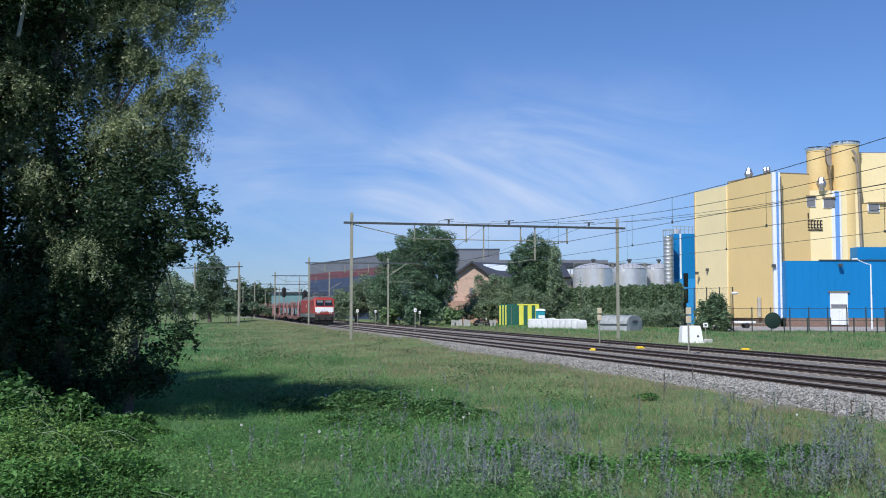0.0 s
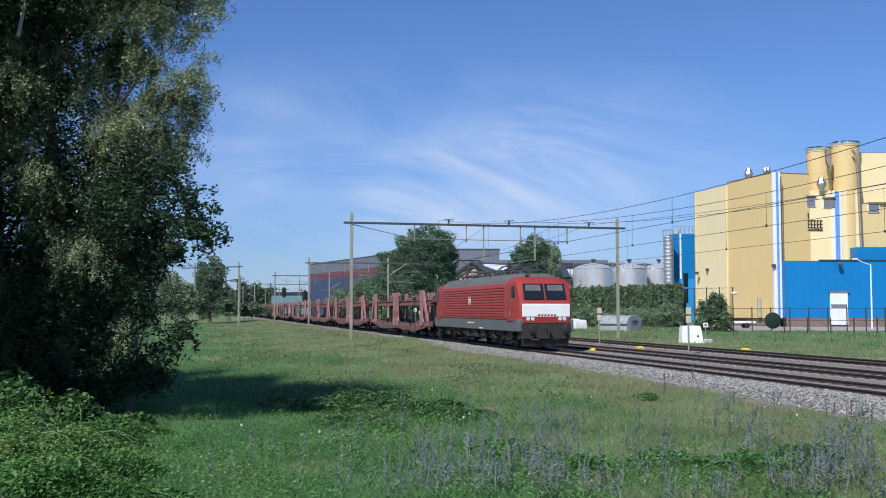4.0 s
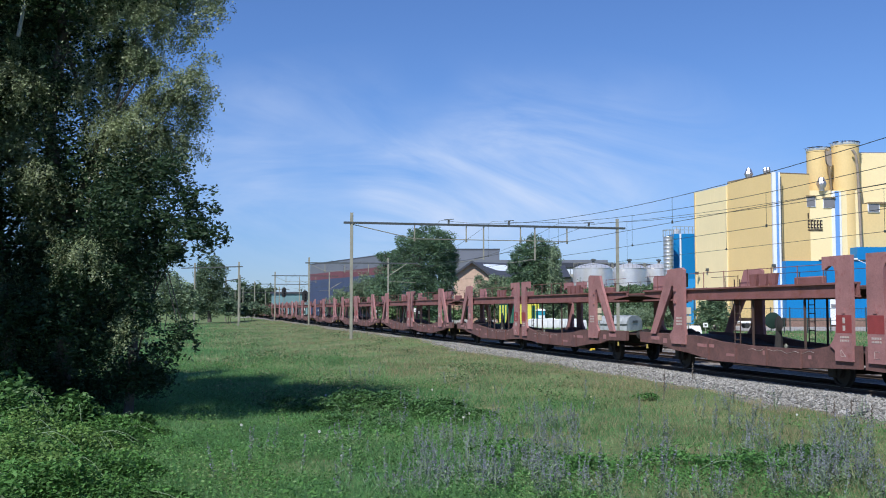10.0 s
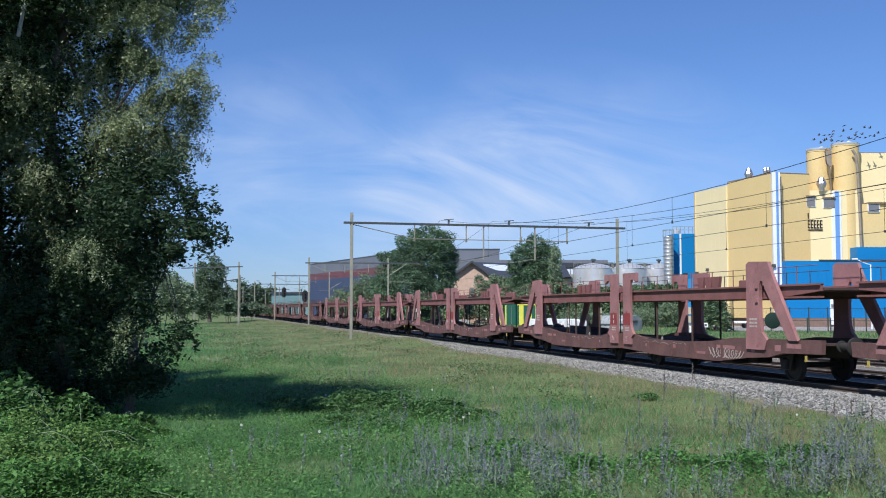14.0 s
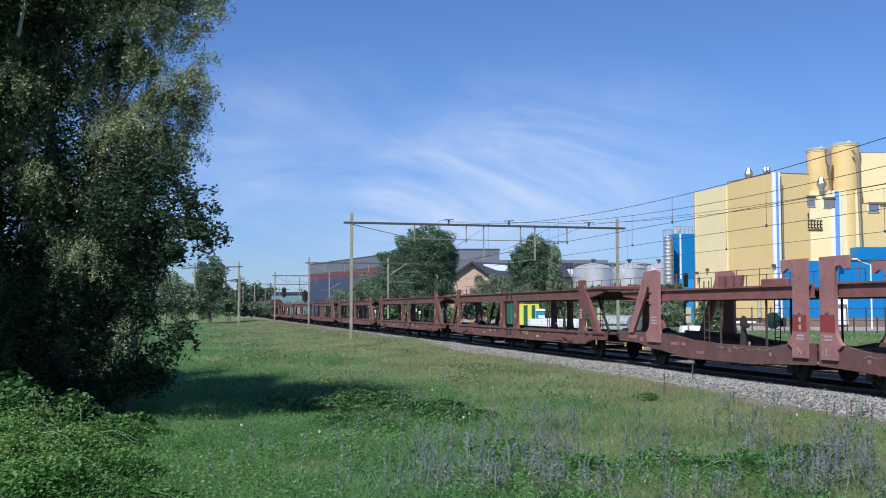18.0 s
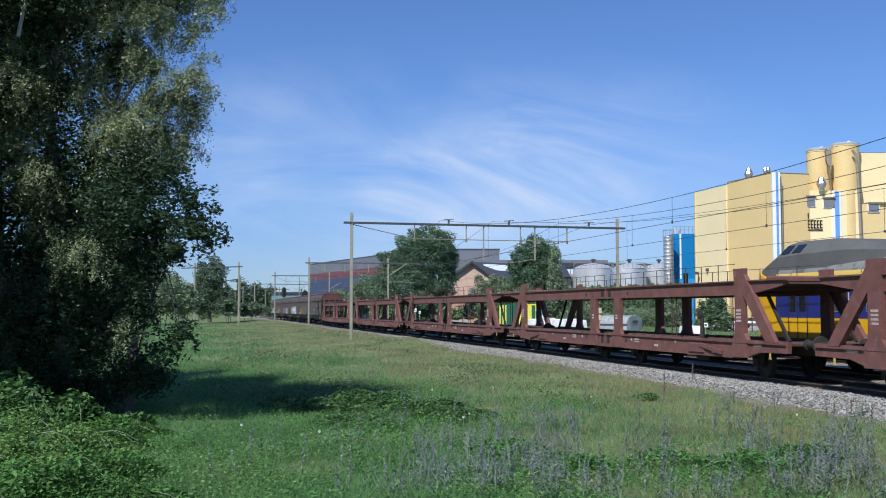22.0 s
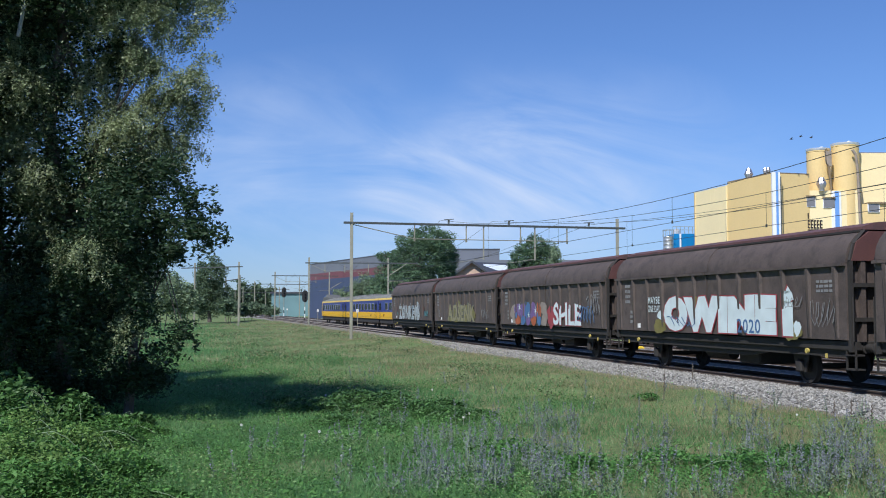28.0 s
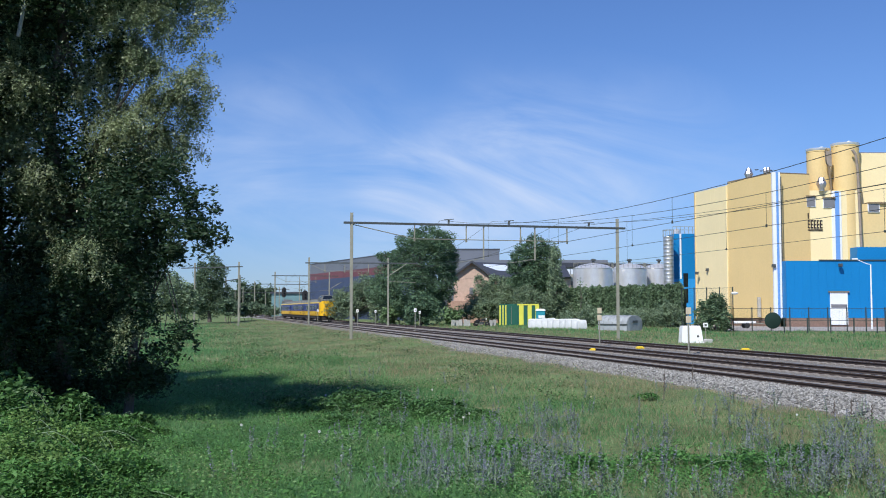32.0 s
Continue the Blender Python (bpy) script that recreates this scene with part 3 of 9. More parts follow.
    for k in range(5):
        a, b = spot(1432.0 + k * 5.5, 404, 131.1), spot(1436.4 + k * 5.5, 389.5, 131.1)
        bar_ = part("sign_bar", build(box, a.x, a.x + 0.12, 131.30, 131.39, a.z, b.z), sign_brown, sg)
        for z in (a.z, (a.z + b.z) / 2 - 0.07, b.z - 0.14):
            part("sign_block", build(box, a.x + 0.12, b.x, 131.31, 131.39, z, z + 0.14), sign_brown, bar_)
    a, b = spot(1431.5, 408, 131.1), spot(1458.5, 406, 131.1)
    part("sign_rail", build(box, a.x, b.x, 131.30, 131.39, a.z, b.z), sign_brown, sg)
    a, b = spot(1431.5, 387, 131.1), spot(1434.5, 377, 131.1)
    part("sign_mark", build(box, a.x, b.x, 131.30, 131.39, a.z, b.z), sign_brown, sg)
    # second trim pair
    for x0, x1, m, pr in ((49.35, 49.75, WHITE_TRIM, 0.12), (49.77, 50.3, PALE_BLUE, 0.10), (50.32, 50.55, WHITE_TRIM, 0.12)):
        part("corner_strip", build(box, x0, x1, 131.4 - pr, 131.45, 8.0, 17.0), m, f, "vertical trim strip")
    # silos
    for px, r, zt, yy in ((1452, 1.45, 22.8, 134.0), (1500, 1.7, 23.35, 133.0)):
        c = spot(px, 548, yy)
        bm = bmesh.new()
        lathe(bm, [(r, 6), (r, zt - 0.5), (r + 0.04, zt - 0.48), (r + 0.04, zt - 0.3), (r * 0.97, zt - 0.2), (r * 0.5, zt), (0.05, zt + 0.05)], 32, m=pose(c.x, c.y, 0))
        so = part("silo", bm, YELLOW_WALL, f, "round yellow silo")
        part("silo_rim", build(lathe, [(r + 0.05, zt - 0.34), (r + 0.07, zt - 0.3), (r + 0.07, zt - 0.02), (r + 0.02, zt), (r - 0.06, zt)], 32, m=pose(c.x, c.y, 0)), SILVER, so, "bright aluminium rim")
        part("silo_hatch", build(lathe, [(0.3, 0), (0.3, 0.5), (0.1, 0.6)], 10, m=pose(c.x, c.y - r * 0.75, zt - 0.45)), WHITE_TRIM, so)
    # riser pipe and dark duct between the silos
    part("duct", build(path_tube, [spot(1466, 262, 131.5), spot(1470, 285, 131.5), spot(1474, 330, 131.5), spot(1474, 345, 131.5)], 0.16, 10), ROOF_EDGE, f, "brown duct beside the silo")
    part("duct_hood", build(loft, [[(q.x - w, q.y, q.z), (q.x + w, q.y, q.z), (q.x + w, q.y + 0.5, q.z), (q.x - w, q.y + 0.5, q.z)] for q, w in ((spot(1474, 294, 131.3), 0.14), (spot(1472, 288, 131.3), 0.3), (spot(1471, 266, 131.3), 0.36))]), PIPE_GREY, f, "grey flared hood between the silos")
    part("riser_pipe", build(path_tube, [spot(1513, 264, 130.6), spot(1519, 273, 130.6), spot(1522, 300, 130.6), spot(1526, 460, 130.6)], 0.17, 10), PIPE_GREY, f, "tall grey-brown riser pipe")
    # far right yellow block and its parts
    w5 = part("front_wall", build(slab, (52.4, 131.5), (95, 131.5), 0.9, 15.4, 0.4), YELLOW_WALL, f, "cream yellow wall panels")
    w6 = part("tower_wall", build(slab, (52.6, 133.5), (95, 133.5), 15.0, 22.2, 0.4), PALE_WALL, f, "pale yellow upper tower wall")
    part("tower_wall", build(slab, (52.6, 148), (52.6, 133.5), 15.0, 22.2, 0.4), PALE_WALL, f)
    part("tower_roof", build(box, 52.7, 95, 133.6, 148, 22.0, 22.3), ROOF_EDGE, f)
    part("ledge", build(box, 54.0, 95, 131.2, 133.6, 15.4, 15.6), ROOF_EDGE, f)
    a, b = spot(1542, 374, 131), spot(1560, 361, 131)
    fr = part("window", build(box, a.x - 0.1, b.x + 0.1, 131.36, 131.5, a.z - 0.1, b.z + 0.1), WHITE_TRIM, f)
    part("pane", build(box, a.x, b.x, 131.32, 131.36, a.z, b.z), WARM_GLASS, fr)
    # lantern-shaped roof vents
    for px, py, dp, k in ((1328, 313, 136, 1.0), (1457, 331, 131.2, 1.1), (1357, 304, 134, 0.5), (1363, 303, 134, 0.5)):
        c = spot(px, py, dp)
        bm = bmesh.new()
        lathe(bm, [(0.34 * k, -0.5), (0.34 * k, -0.2), (0.6 * k, 0.35 * k), (0.58 * k, 0.45 * k), (0.3 * k, 1.12 * k), (0.05, 1.16 * k)], 8, m=Matrix.Translation(c))
        part("roof_vent", bm, VENT_STEEL, f, "shiny lantern-shaped roof vent")
    # blue ground-floor block
    H = EYE + (548 - 462) / FOCAL * 128
    bl = part("blue_front_wall", build(slab, (42.3, 128), (95, 128), 0.95, H, 0.4), BLUE_WALL, f, "bright blue wall panels")
    panel_seams(bl, (42.3, 128), (95, 128), 0.95, H - 0.1, 1.0, BLUE_WALL, 0.02)
    part("blue_side_wall", build(slab, (42.3, 129.7), (42.3, 128.41), 0.95, H - 0.003, 0.4), BLUE_WALL, f)
    part("blue_plinth", build(slab, (42.3, 128.02), (95, 128.02), G, 0.95, 0.45), PLINTH, f, "brown brick plinth")
    part("blue_roof", build(box, 42.6, 95, 128.3, 131.3, H - 0.15, H - 0.02), ROOF_EDGE, f)
    part("blue_roof_edge", build(box, 46.4, 95, 127.9, 128.1, H, H + 0.15), FENCE, f)
    part("blue_upper", build(box, 51.5, 57.2, 128.9, 131.2, H, H + 1.75), BLUE_WALL, f, "blue box on the roof")
    part("blue_upper", build(box, 57.2, 95, 128.9, 131.2, H, H + 0.9), LIGHT_BLUE, f)
    # loading door
    a, b = spot(1468, 575, 127.9), spot(1499, 518, 127.9)
    dr = part("loading_door", build(box, a.x, b.x, 127.88, 128.0, a.z, b.z), WHITE_TRIM, f, "white roller door with dark window band")
    m0, m1 = spot(1468, 545, 127.9), spot(1499, 539, 127.9)
    part("door_window", build(box, a.x + 0.1, b.x - 0.1, 127.85, 127.88, m0.z, m1.z), WARM_GLASS, dr)
    part("door_lintel", build(box, a.x - 0.2, b.x + 0.2, 127.78, 128.0, b.z, b.z + 0.15), ROOF_EDGE, dr)
    # small door at the corner, floodlights
    a, b = spot(1346, 562, 131.5), spot(1353, 526, 131.5)
    part("side_door", build(box, a.x + 0.05, b.x - 0.05, 133.0, 133.3, a.z, b.z), CONCRETE, f, "narrow grey service cabinet")
    for px, py, dp in ((1251, 478, 146), (1368, 471, 129.8), (1232, 484, 148), (1486, 470, 127.8)):
        c = spot(px, py, dp)
        bm = bmesh.new()
        box(bm, c.x - 0.22, c.x + 0.22, c.y - 0.5, c.y - 0.1, c.z - 0.2, c.z + 0.2, 0.04)
        bar(bm, (c.x, c.y - 0.1, c.z), (c.x + 0.5, c.y + 0.3, c.z + 0.2), 0.08, 0.08)
        part("floodlight", bm, DARK_STEEL, f)
    # blue tower and grey silo at the far end
    t = thing("blue_tower", "slim blue panelled tower with roof railing", "tower")
    a, b = spot(1192, 548, 156), spot(1234, 548, 156)
    zt = EYE + (548 - 414) / FOCAL * 156
    bw = part("tower_wall", build(box, a.x, b.x + 2, 156, 162, 6.6, zt), BLUE_WALL, t, "bright blue upper wall")
    part("tower_base", build(box, a.x - 0.03, b.x + 2, 155.97, 162, G, 6.6), LIGHT_BLUE, t, "lighter blue base")
    part("trim_strip", build(box, a.x + 0.95, a.x + 1.2, 155.9, 156.0, 6.6, zt), WHITE_TRIM, t)
    panel_seams(bw, (a.x, 156), (b.x + 2, 156), 6.6, zt, 1.0, BLUE_WALL, 0.02)
    for px0, px1, py0, py1 in ((1209, 1217, 484, 508), (1209, 1217, 512, 536)):
        p, q = spot(px0, py1, 156), spot(px1, py0, 156)
        part("window", build(box, p.x, q.x, 155.9, 155.99, p.z, q.z), GLASS, t)
    bm = bmesh.new()
    for k in range(7):
        x = a.x + k * (b.x - a.x) / 6
        tube(bm, (x, 156.2, zt), (x, 156.2, zt + 1.1), 0.03, n=5)
    tube(bm, (a.x, 156.2, zt + 1.1), (b.x, 156.2, zt + 1.1), 0.03, n=5), tube(bm, (a.x, 156.2, zt + 0.6), (b.x, 156.2, zt + 0.6), 0.03, n=5)
    part("railing", bm, GALV, t)
    part("fan_housing", build(lathe, [(0.6, 0), (0.6, 0.5), (0.2, 0.9)], 12, m=pose(a.x + 1.0, 158, zt)), SILVER, t)
    c = spot(1183.5, 548, 154)
    s = thing("steel_silo", "tall ribbed grey steel silo", "silo")
    prof = [(0.75, G)]
    for k in range(24):
        z = G + 0.3 + k * (EYE + (548 - 417) / FOCAL * 154 - G) / 24
        prof += [(0.75, z), (0.762, z + 0.02), (0.75, z + 0.05)]
    part("shell", build(lathe, prof, 40, m=pose(c.x, c.y, 0), smooth=False), SILO_GREY, s)
    zt = prof[-1][1]
    bm = bmesh.new()
    for k in range(8):
        t_ = k * math.pi / 4
        tube(bm, (c.x + 0.8 * math.cos(t_), c.y + 0.8 * math.sin(t_), zt), (c.x + 0.8 * math.cos(t_), c.y + 0.8 * math.sin(t_), zt + 1.0), 0.03, n=5)
        t2 = t_ + math.pi / 4
        tube(bm, (c.x + 0.8 * math.cos(t_), c.y + 0.8 * math.sin(t_), zt + 1.0), (c.x + 0.8 * math.cos(t2), c.y + 0.8 * math.sin(t2), zt + 1.0), 0.03, n=5)
    part("railing", bm, GALV, s)


make_factory()


def make_yard():
    # paved yard in front of the factory
    bm = bmesh.new()
    prism(bm, [(29, 104.5), (110, 104.5), (110, 128), (42, 128), (33, 150), (27, 150)], -0.3, -0.13, "z")
    solid("yard_paving", bm, PAVING, "grey paved yard before the factory", "paving", kind="structure")
    # mesh fence: posts, rails and fine bars
    def fence(p0, p1, h, step, base, every=1):
        u = (p1 - p0)
        n = int(u.length / step)
        f = thing("fence", "dark green steel mesh fence", "fence", group="yard fences", kind="structure")
        for k in range(n + 1):
            c = p0 + u * (k / n)
            part("post", build(box, c.x - 0.045, c.x + 0.045, c.y - 0.045, c.y + 0.045, base, base + h + 0.1), FENCE, f)
        bm = bmesh.new()
        for z in (0.15, h * 0.5, h):
            bar(bm, (p0.x, p0.y, base + z), (p1.x, p1.y, base + z), 0.03, 0.04)
        part("rail", bm, FENCE, f)
        bm = bmesh.new()
        m = int(u.length / 0.14)
        for k in range(m):
            c = p0 + u * (k / m)
            quad_box(bm, c.x - 0.003, c.x + 0.003, c.y - 0.003, c.y + 0.003, base + 0.1, base + h)
        part("mesh_bars", bm, FENCE, f)["kind"] = "stuff"
    fence(foot(1296, 102), foot(1700, 101), 2.35, 1.78, -0.25)
    fence(foot(1206, 118), foot(1296, 113), 4.6, 1.6, -0.25)
    fence(foot(1296, 113), foot(1296, 102), 2.35, 1.8, -0.25)
    for k in range(7):
        b = foot(1386 + k * 41, 95.5, -0.25)
        solid("short_post", build(box, b.x - 0.05, b.x + 0.05, b.y - 0.05, b.y + 0.05, -0.3, 1.25, 0.01), FENCE, "dark short post in the grass before the fence", "post", group="short posts")
    # round dark disc on a post, seen from behind
    b = foot(1366, 99, -0.25)
    s = thing("round_sign", "round dark green sign back on a steel post", "sign", Matrix.Translation(b))
    part("post", build(tube, (0, 0.05, 0), (0, 0.05, 1.9), 0.05), GALV, s)
    part("disc", build(lathe, [(0.02, -0.04), (0.74, -0.03), (0.78, 0.0), (0.74, 0.03), (0.02, 0.05)], 32, "y", m=pose(0, 0, 0.95 + 0.25)), mat("dark_green_disc", (0.02, 0.04, 0.032), 0.9, vary=0.2, spec=0.15), s)
    # lamp post with arm
    b = foot(1541, 112, -0.2)
    s = thing("street_lamp", "slim pale street lamp with angled arm", "street lamp", Matrix.Translation(b))
    part("pole", build(tube, (0, 0, 0), (0, 0, 7.0), 0.10, 0.07), WHITE_TRIM, s)
    part("arm", build(path_tube, [(0, 0, 7.0), (-0.5, 0, 7.15), (-1.5, 0, 7.6)], 0.04), WHITE_TRIM, s)
    part("lamp_head", build(box, -2.0, -1.4, -0.12, 0.12, 7.55, 7.72, 0.03), WHITE_TRIM, s)
    # low white lamp on the flank, parked white trailer
    b = spot(1301, 520, 112)
    s = thing("wall_lamp", "white globe lamp on a slim post", "lamp", pose(b.x, b.y, 0))
    part("post", build(tube, (-0.5, 0, -0.3), (-0.5, 0, b.z), 0.04), FENCE, s)
    part("globe", build(lathe, [(0.05, -0.12), (0.35, -0.05), (0.4, 0.05), (0.25, 0.15), (0.05, 0.2)], 14, m=pose(-0.1, 0, b.z)), WHITE_TRIM, s)
    b = spot(1318, 563, 118)
    s = thing("parked_trailer", "small white parked trailer in the yard", "trailer", pose(b.x, b.y, -0.13))
    part("bed", build(box, -1.3, 1.0, -0.6, 0.6, 0.55, 0.8, 0.04), WHITE, s)
    for y in (-0.62, 0.62):
        part("wheel", build(lathe, [(0.08, -0.09), (0.3, -0.09), (0.32, 0), (0.3, 0.09), (0.08, 0.09)], 14, "y", m=pose(0, y, 0.32)), SOOT2, s)
    part("drawbar", build(bar, (1.0, 0, 0.6), (2.1, 0, 0.5), 0.08, 0.08), GALV, s)


SOOT2 = mat("black_rubber", (0.02, 0.02, 0.02), 0.8, vary=0.2)
make_yard()


# ---- foliage ----
def leaf_cloud(rnd, lobes, count, size, shell=0.55, droop=0.0, flat=0.35):
    """Leaves as small folded quads, scattered through ellipsoid lobes (centre, radii) and thicker towards their outsides."""
    lob = np.array([(*c, *r) for c, r in lobes], float)
    vol = (lob[:, 3] * lob[:, 4] * lob[:, 5]) ** 0.75
    pick = rnd.choice(len(lob), count, p=vol / vol.sum())
    d = rnd.normal(size=(count, 3))
    d /= np.linalg.norm(d, axis=1)[:, None]
    r = 1 - (1 - shell) * rnd.random(count) ** 1.6
    lump = 1 + 0.22 * np.sin(d[:, 0] * 5.1 + pick * 1.7) * np.sin(d[:, 1] * 4.3 + pick) + 0.16 * np.sin(d[:, 2] * 8.0 + pick * 2.9 + d[:, 0] * 6)
    c = lob[pick, :3] + d * (r * lump)[:, None] * lob[pick, 3:]
    # gather into sprays, so that gaps stay open
    c += rnd.normal(size=(count, 3)) * size * 0.8
    cell = np.floor(c / (size * 5)).astype(np.int64)
    key = (cell[:, 0] * 73856093 ^ cell[:, 1] * 19349663 ^ cell[:, 2] * 83492791) % 1000
    c = c[key > 260]
    n = len(c)
    u = rnd.normal(size=(n, 3))
    u[:, 2] = u[:, 2] * flat - droop
    u /= np.linalg.norm(u, axis=1)[:, None]
    w = np.cross(u, rnd.normal(size=(n, 3)))
    w /= np.linalg.norm(w, axis=1)[:, None]
    s = size * (0.6 + 0.8 * rnd.random(n))[:, None]
    verts = np.stack([c - u * s, c + w * s * 0.42, c + u * s, c - w * s * 0.42], 1).reshape(-1, 3)
    faces = np.arange(n * 4).reshape(-1, 4)
    return verts, faces


def trunk_mesh(name, p, q, r0, r1, limbs, material, seed):
    rnd = random.Random(seed)
    bm = bmesh.new()
    p, q = Vector(p), Vector(q)
    pts = [p.lerp(q, k / 6) + Vector((rnd.uniform(-1, 1), rnd.uniform(-1, 1), 0)) * r0 * (0.8 if 0 < k else 0) for k in range(7)]
    for k in range(6):
        tube(bm, pts[k], pts[k + 1], r0 + (r1 - r0) * k / 6, r0 + (r1 - r0) * (k + 1) / 6, n=9)
    for e in limbs:
        a = pts[rnd.randint(1, 5)]
        e = Vector(e)
        m = a.lerp(e, 0.5) + Vector((0, 0, (e - a).length * 0.12))
        tube(bm, a, m, r1 * 1.1, r1 * 0.7, n=6), tube(bm, m, e, r1 * 0.7, r1 * 0.2, n=6)
    return bm


def tree(label, base, lobes, count, size, leaf, seed, r0=0.25, group="trees", name="tree", **k):
    rnd = np.random.default_rng(seed)
    t = thing(name, label, "tree", group=group)
    zmax = max(c[2] for c, r in lobes)
    cx = sum(c[0] for c, r in lobes) / len(lobes)
    cy = sum(c[1] for c, r in lobes) / len(lobes)
    part("trunk", trunk_mesh("trunk", base, ((cx + base[0]) / 2, (cy + base[1]) / 2, zmax), r0, r0 * 0.35, [c for c, r in lobes], BARK, seed), BARK, t)
    part("crown", quads("crown", *leaf_cloud(rnd, lobes, count, size, **k), leaf), None, t)
    return t


def lobes_at(depth, rows, squash=0.8):
    """Lobes from rows of bearing, elevation, half-width, half-height (in units of the plan's sight lines) and an offset in depth."""
    out = []
    for px, py, rx, ry, dz in rows:
        d = depth + dz
        c = spot(px, py, d)
        out.append(((c.x, c.y, c.z), (rx * d / FOCAL, max(rx, ry) * squash * d / FOCAL, ry * d / FOCAL)))
    return out


LEAF_OAK = mat("oak_leaf", (0.13, 0.21, 0.12), 0.6, vary=0.3, size=2, bump=0, island=0.5, trans=0.3, spec=0.25)
LEAF_BUSH = mat("bush_leaf", (0.15, 0.235, 0.105), 0.6, vary=0.3, size=2, bump=0, island=0.5, trans=0.25, spec=0.25)
LEAF_GREY = mat("willow_leaf", (0.21, 0.28, 0.17), 0.65, vary=0.3, size=2, bump=0, island=0.45, trans=0.25, spec=0.25)
LEAF_FAR = mat("far_leaf", (0.12, 0.175, 0.105), 0.7, vary=0.3, size=3, bump=0, island=0.45, trans=0.2, spec=0.2)
LEAF_IVY = mat("ivy_leaf", (0.13, 0.195, 0.105), 0.55, vary=0.3, size=2, bump=0, island=0.5, trans=0.2, spec=0.3)

# ---- land behind the railway ----
HALL_GREY = mat("grey_cladding", (0.16, 0.175, 0.205), 0.6, vary=0.1, size=5)
HALL_RED = mat("dark_red_band", (0.17, 0.06, 0.07), 0.6, vary=0.12, size=5)
HALL_BLUE = mat("navy_cladding", (0.055, 0.075, 0.14), 0.6, vary=0.12, size=5)
ROOF_DARK = mat("dark_roof_sheet", (0.055, 0.06, 0.075), 0.6, vary=0.15, size=3)
PINK_BRICK = mat("pale_pink_brick", (0.56, 0.40, 0.31), 0.9, vary=0.15, size=0.6)
TEAL_WALL = mat("teal_sheet", (0.15, 0.27, 0.29), 0.6, vary=0.15, size=4)
SKYLIGHT = mat("skylight_sheet", (0.72, 0.78, 0.85), 0.35, vary=0.1, size=2)
CONT_GREEN = mat("container_green", (0.012, 0.10, 0.065), 0.55, vary=0.15, size=1)
CONT_YELLOW = mat("container_yellow", (0.70, 0.66, 0.08), 0.55, vary=0.12, size=1)
TOILET_BLUE = mat("cabin_turquoise", (0.03, 0.28, 0.36), 0.5, vary=0.1)
BAG_WHITE = mat("white_sacking", (0.62, 0.63, 0.64), 0.8, vary=0.15, size=0.5, dirt=(0.4, 0.4, 0.38), dirt_at=0.58)
GREY_SHEET = mat("weathered_grey_sheet", (0.33, 0.35, 0.36), 0.55, vary=0.25, size=0.8, dirt=(0.18, 0.19, 0.19), dirt_at=0.55)


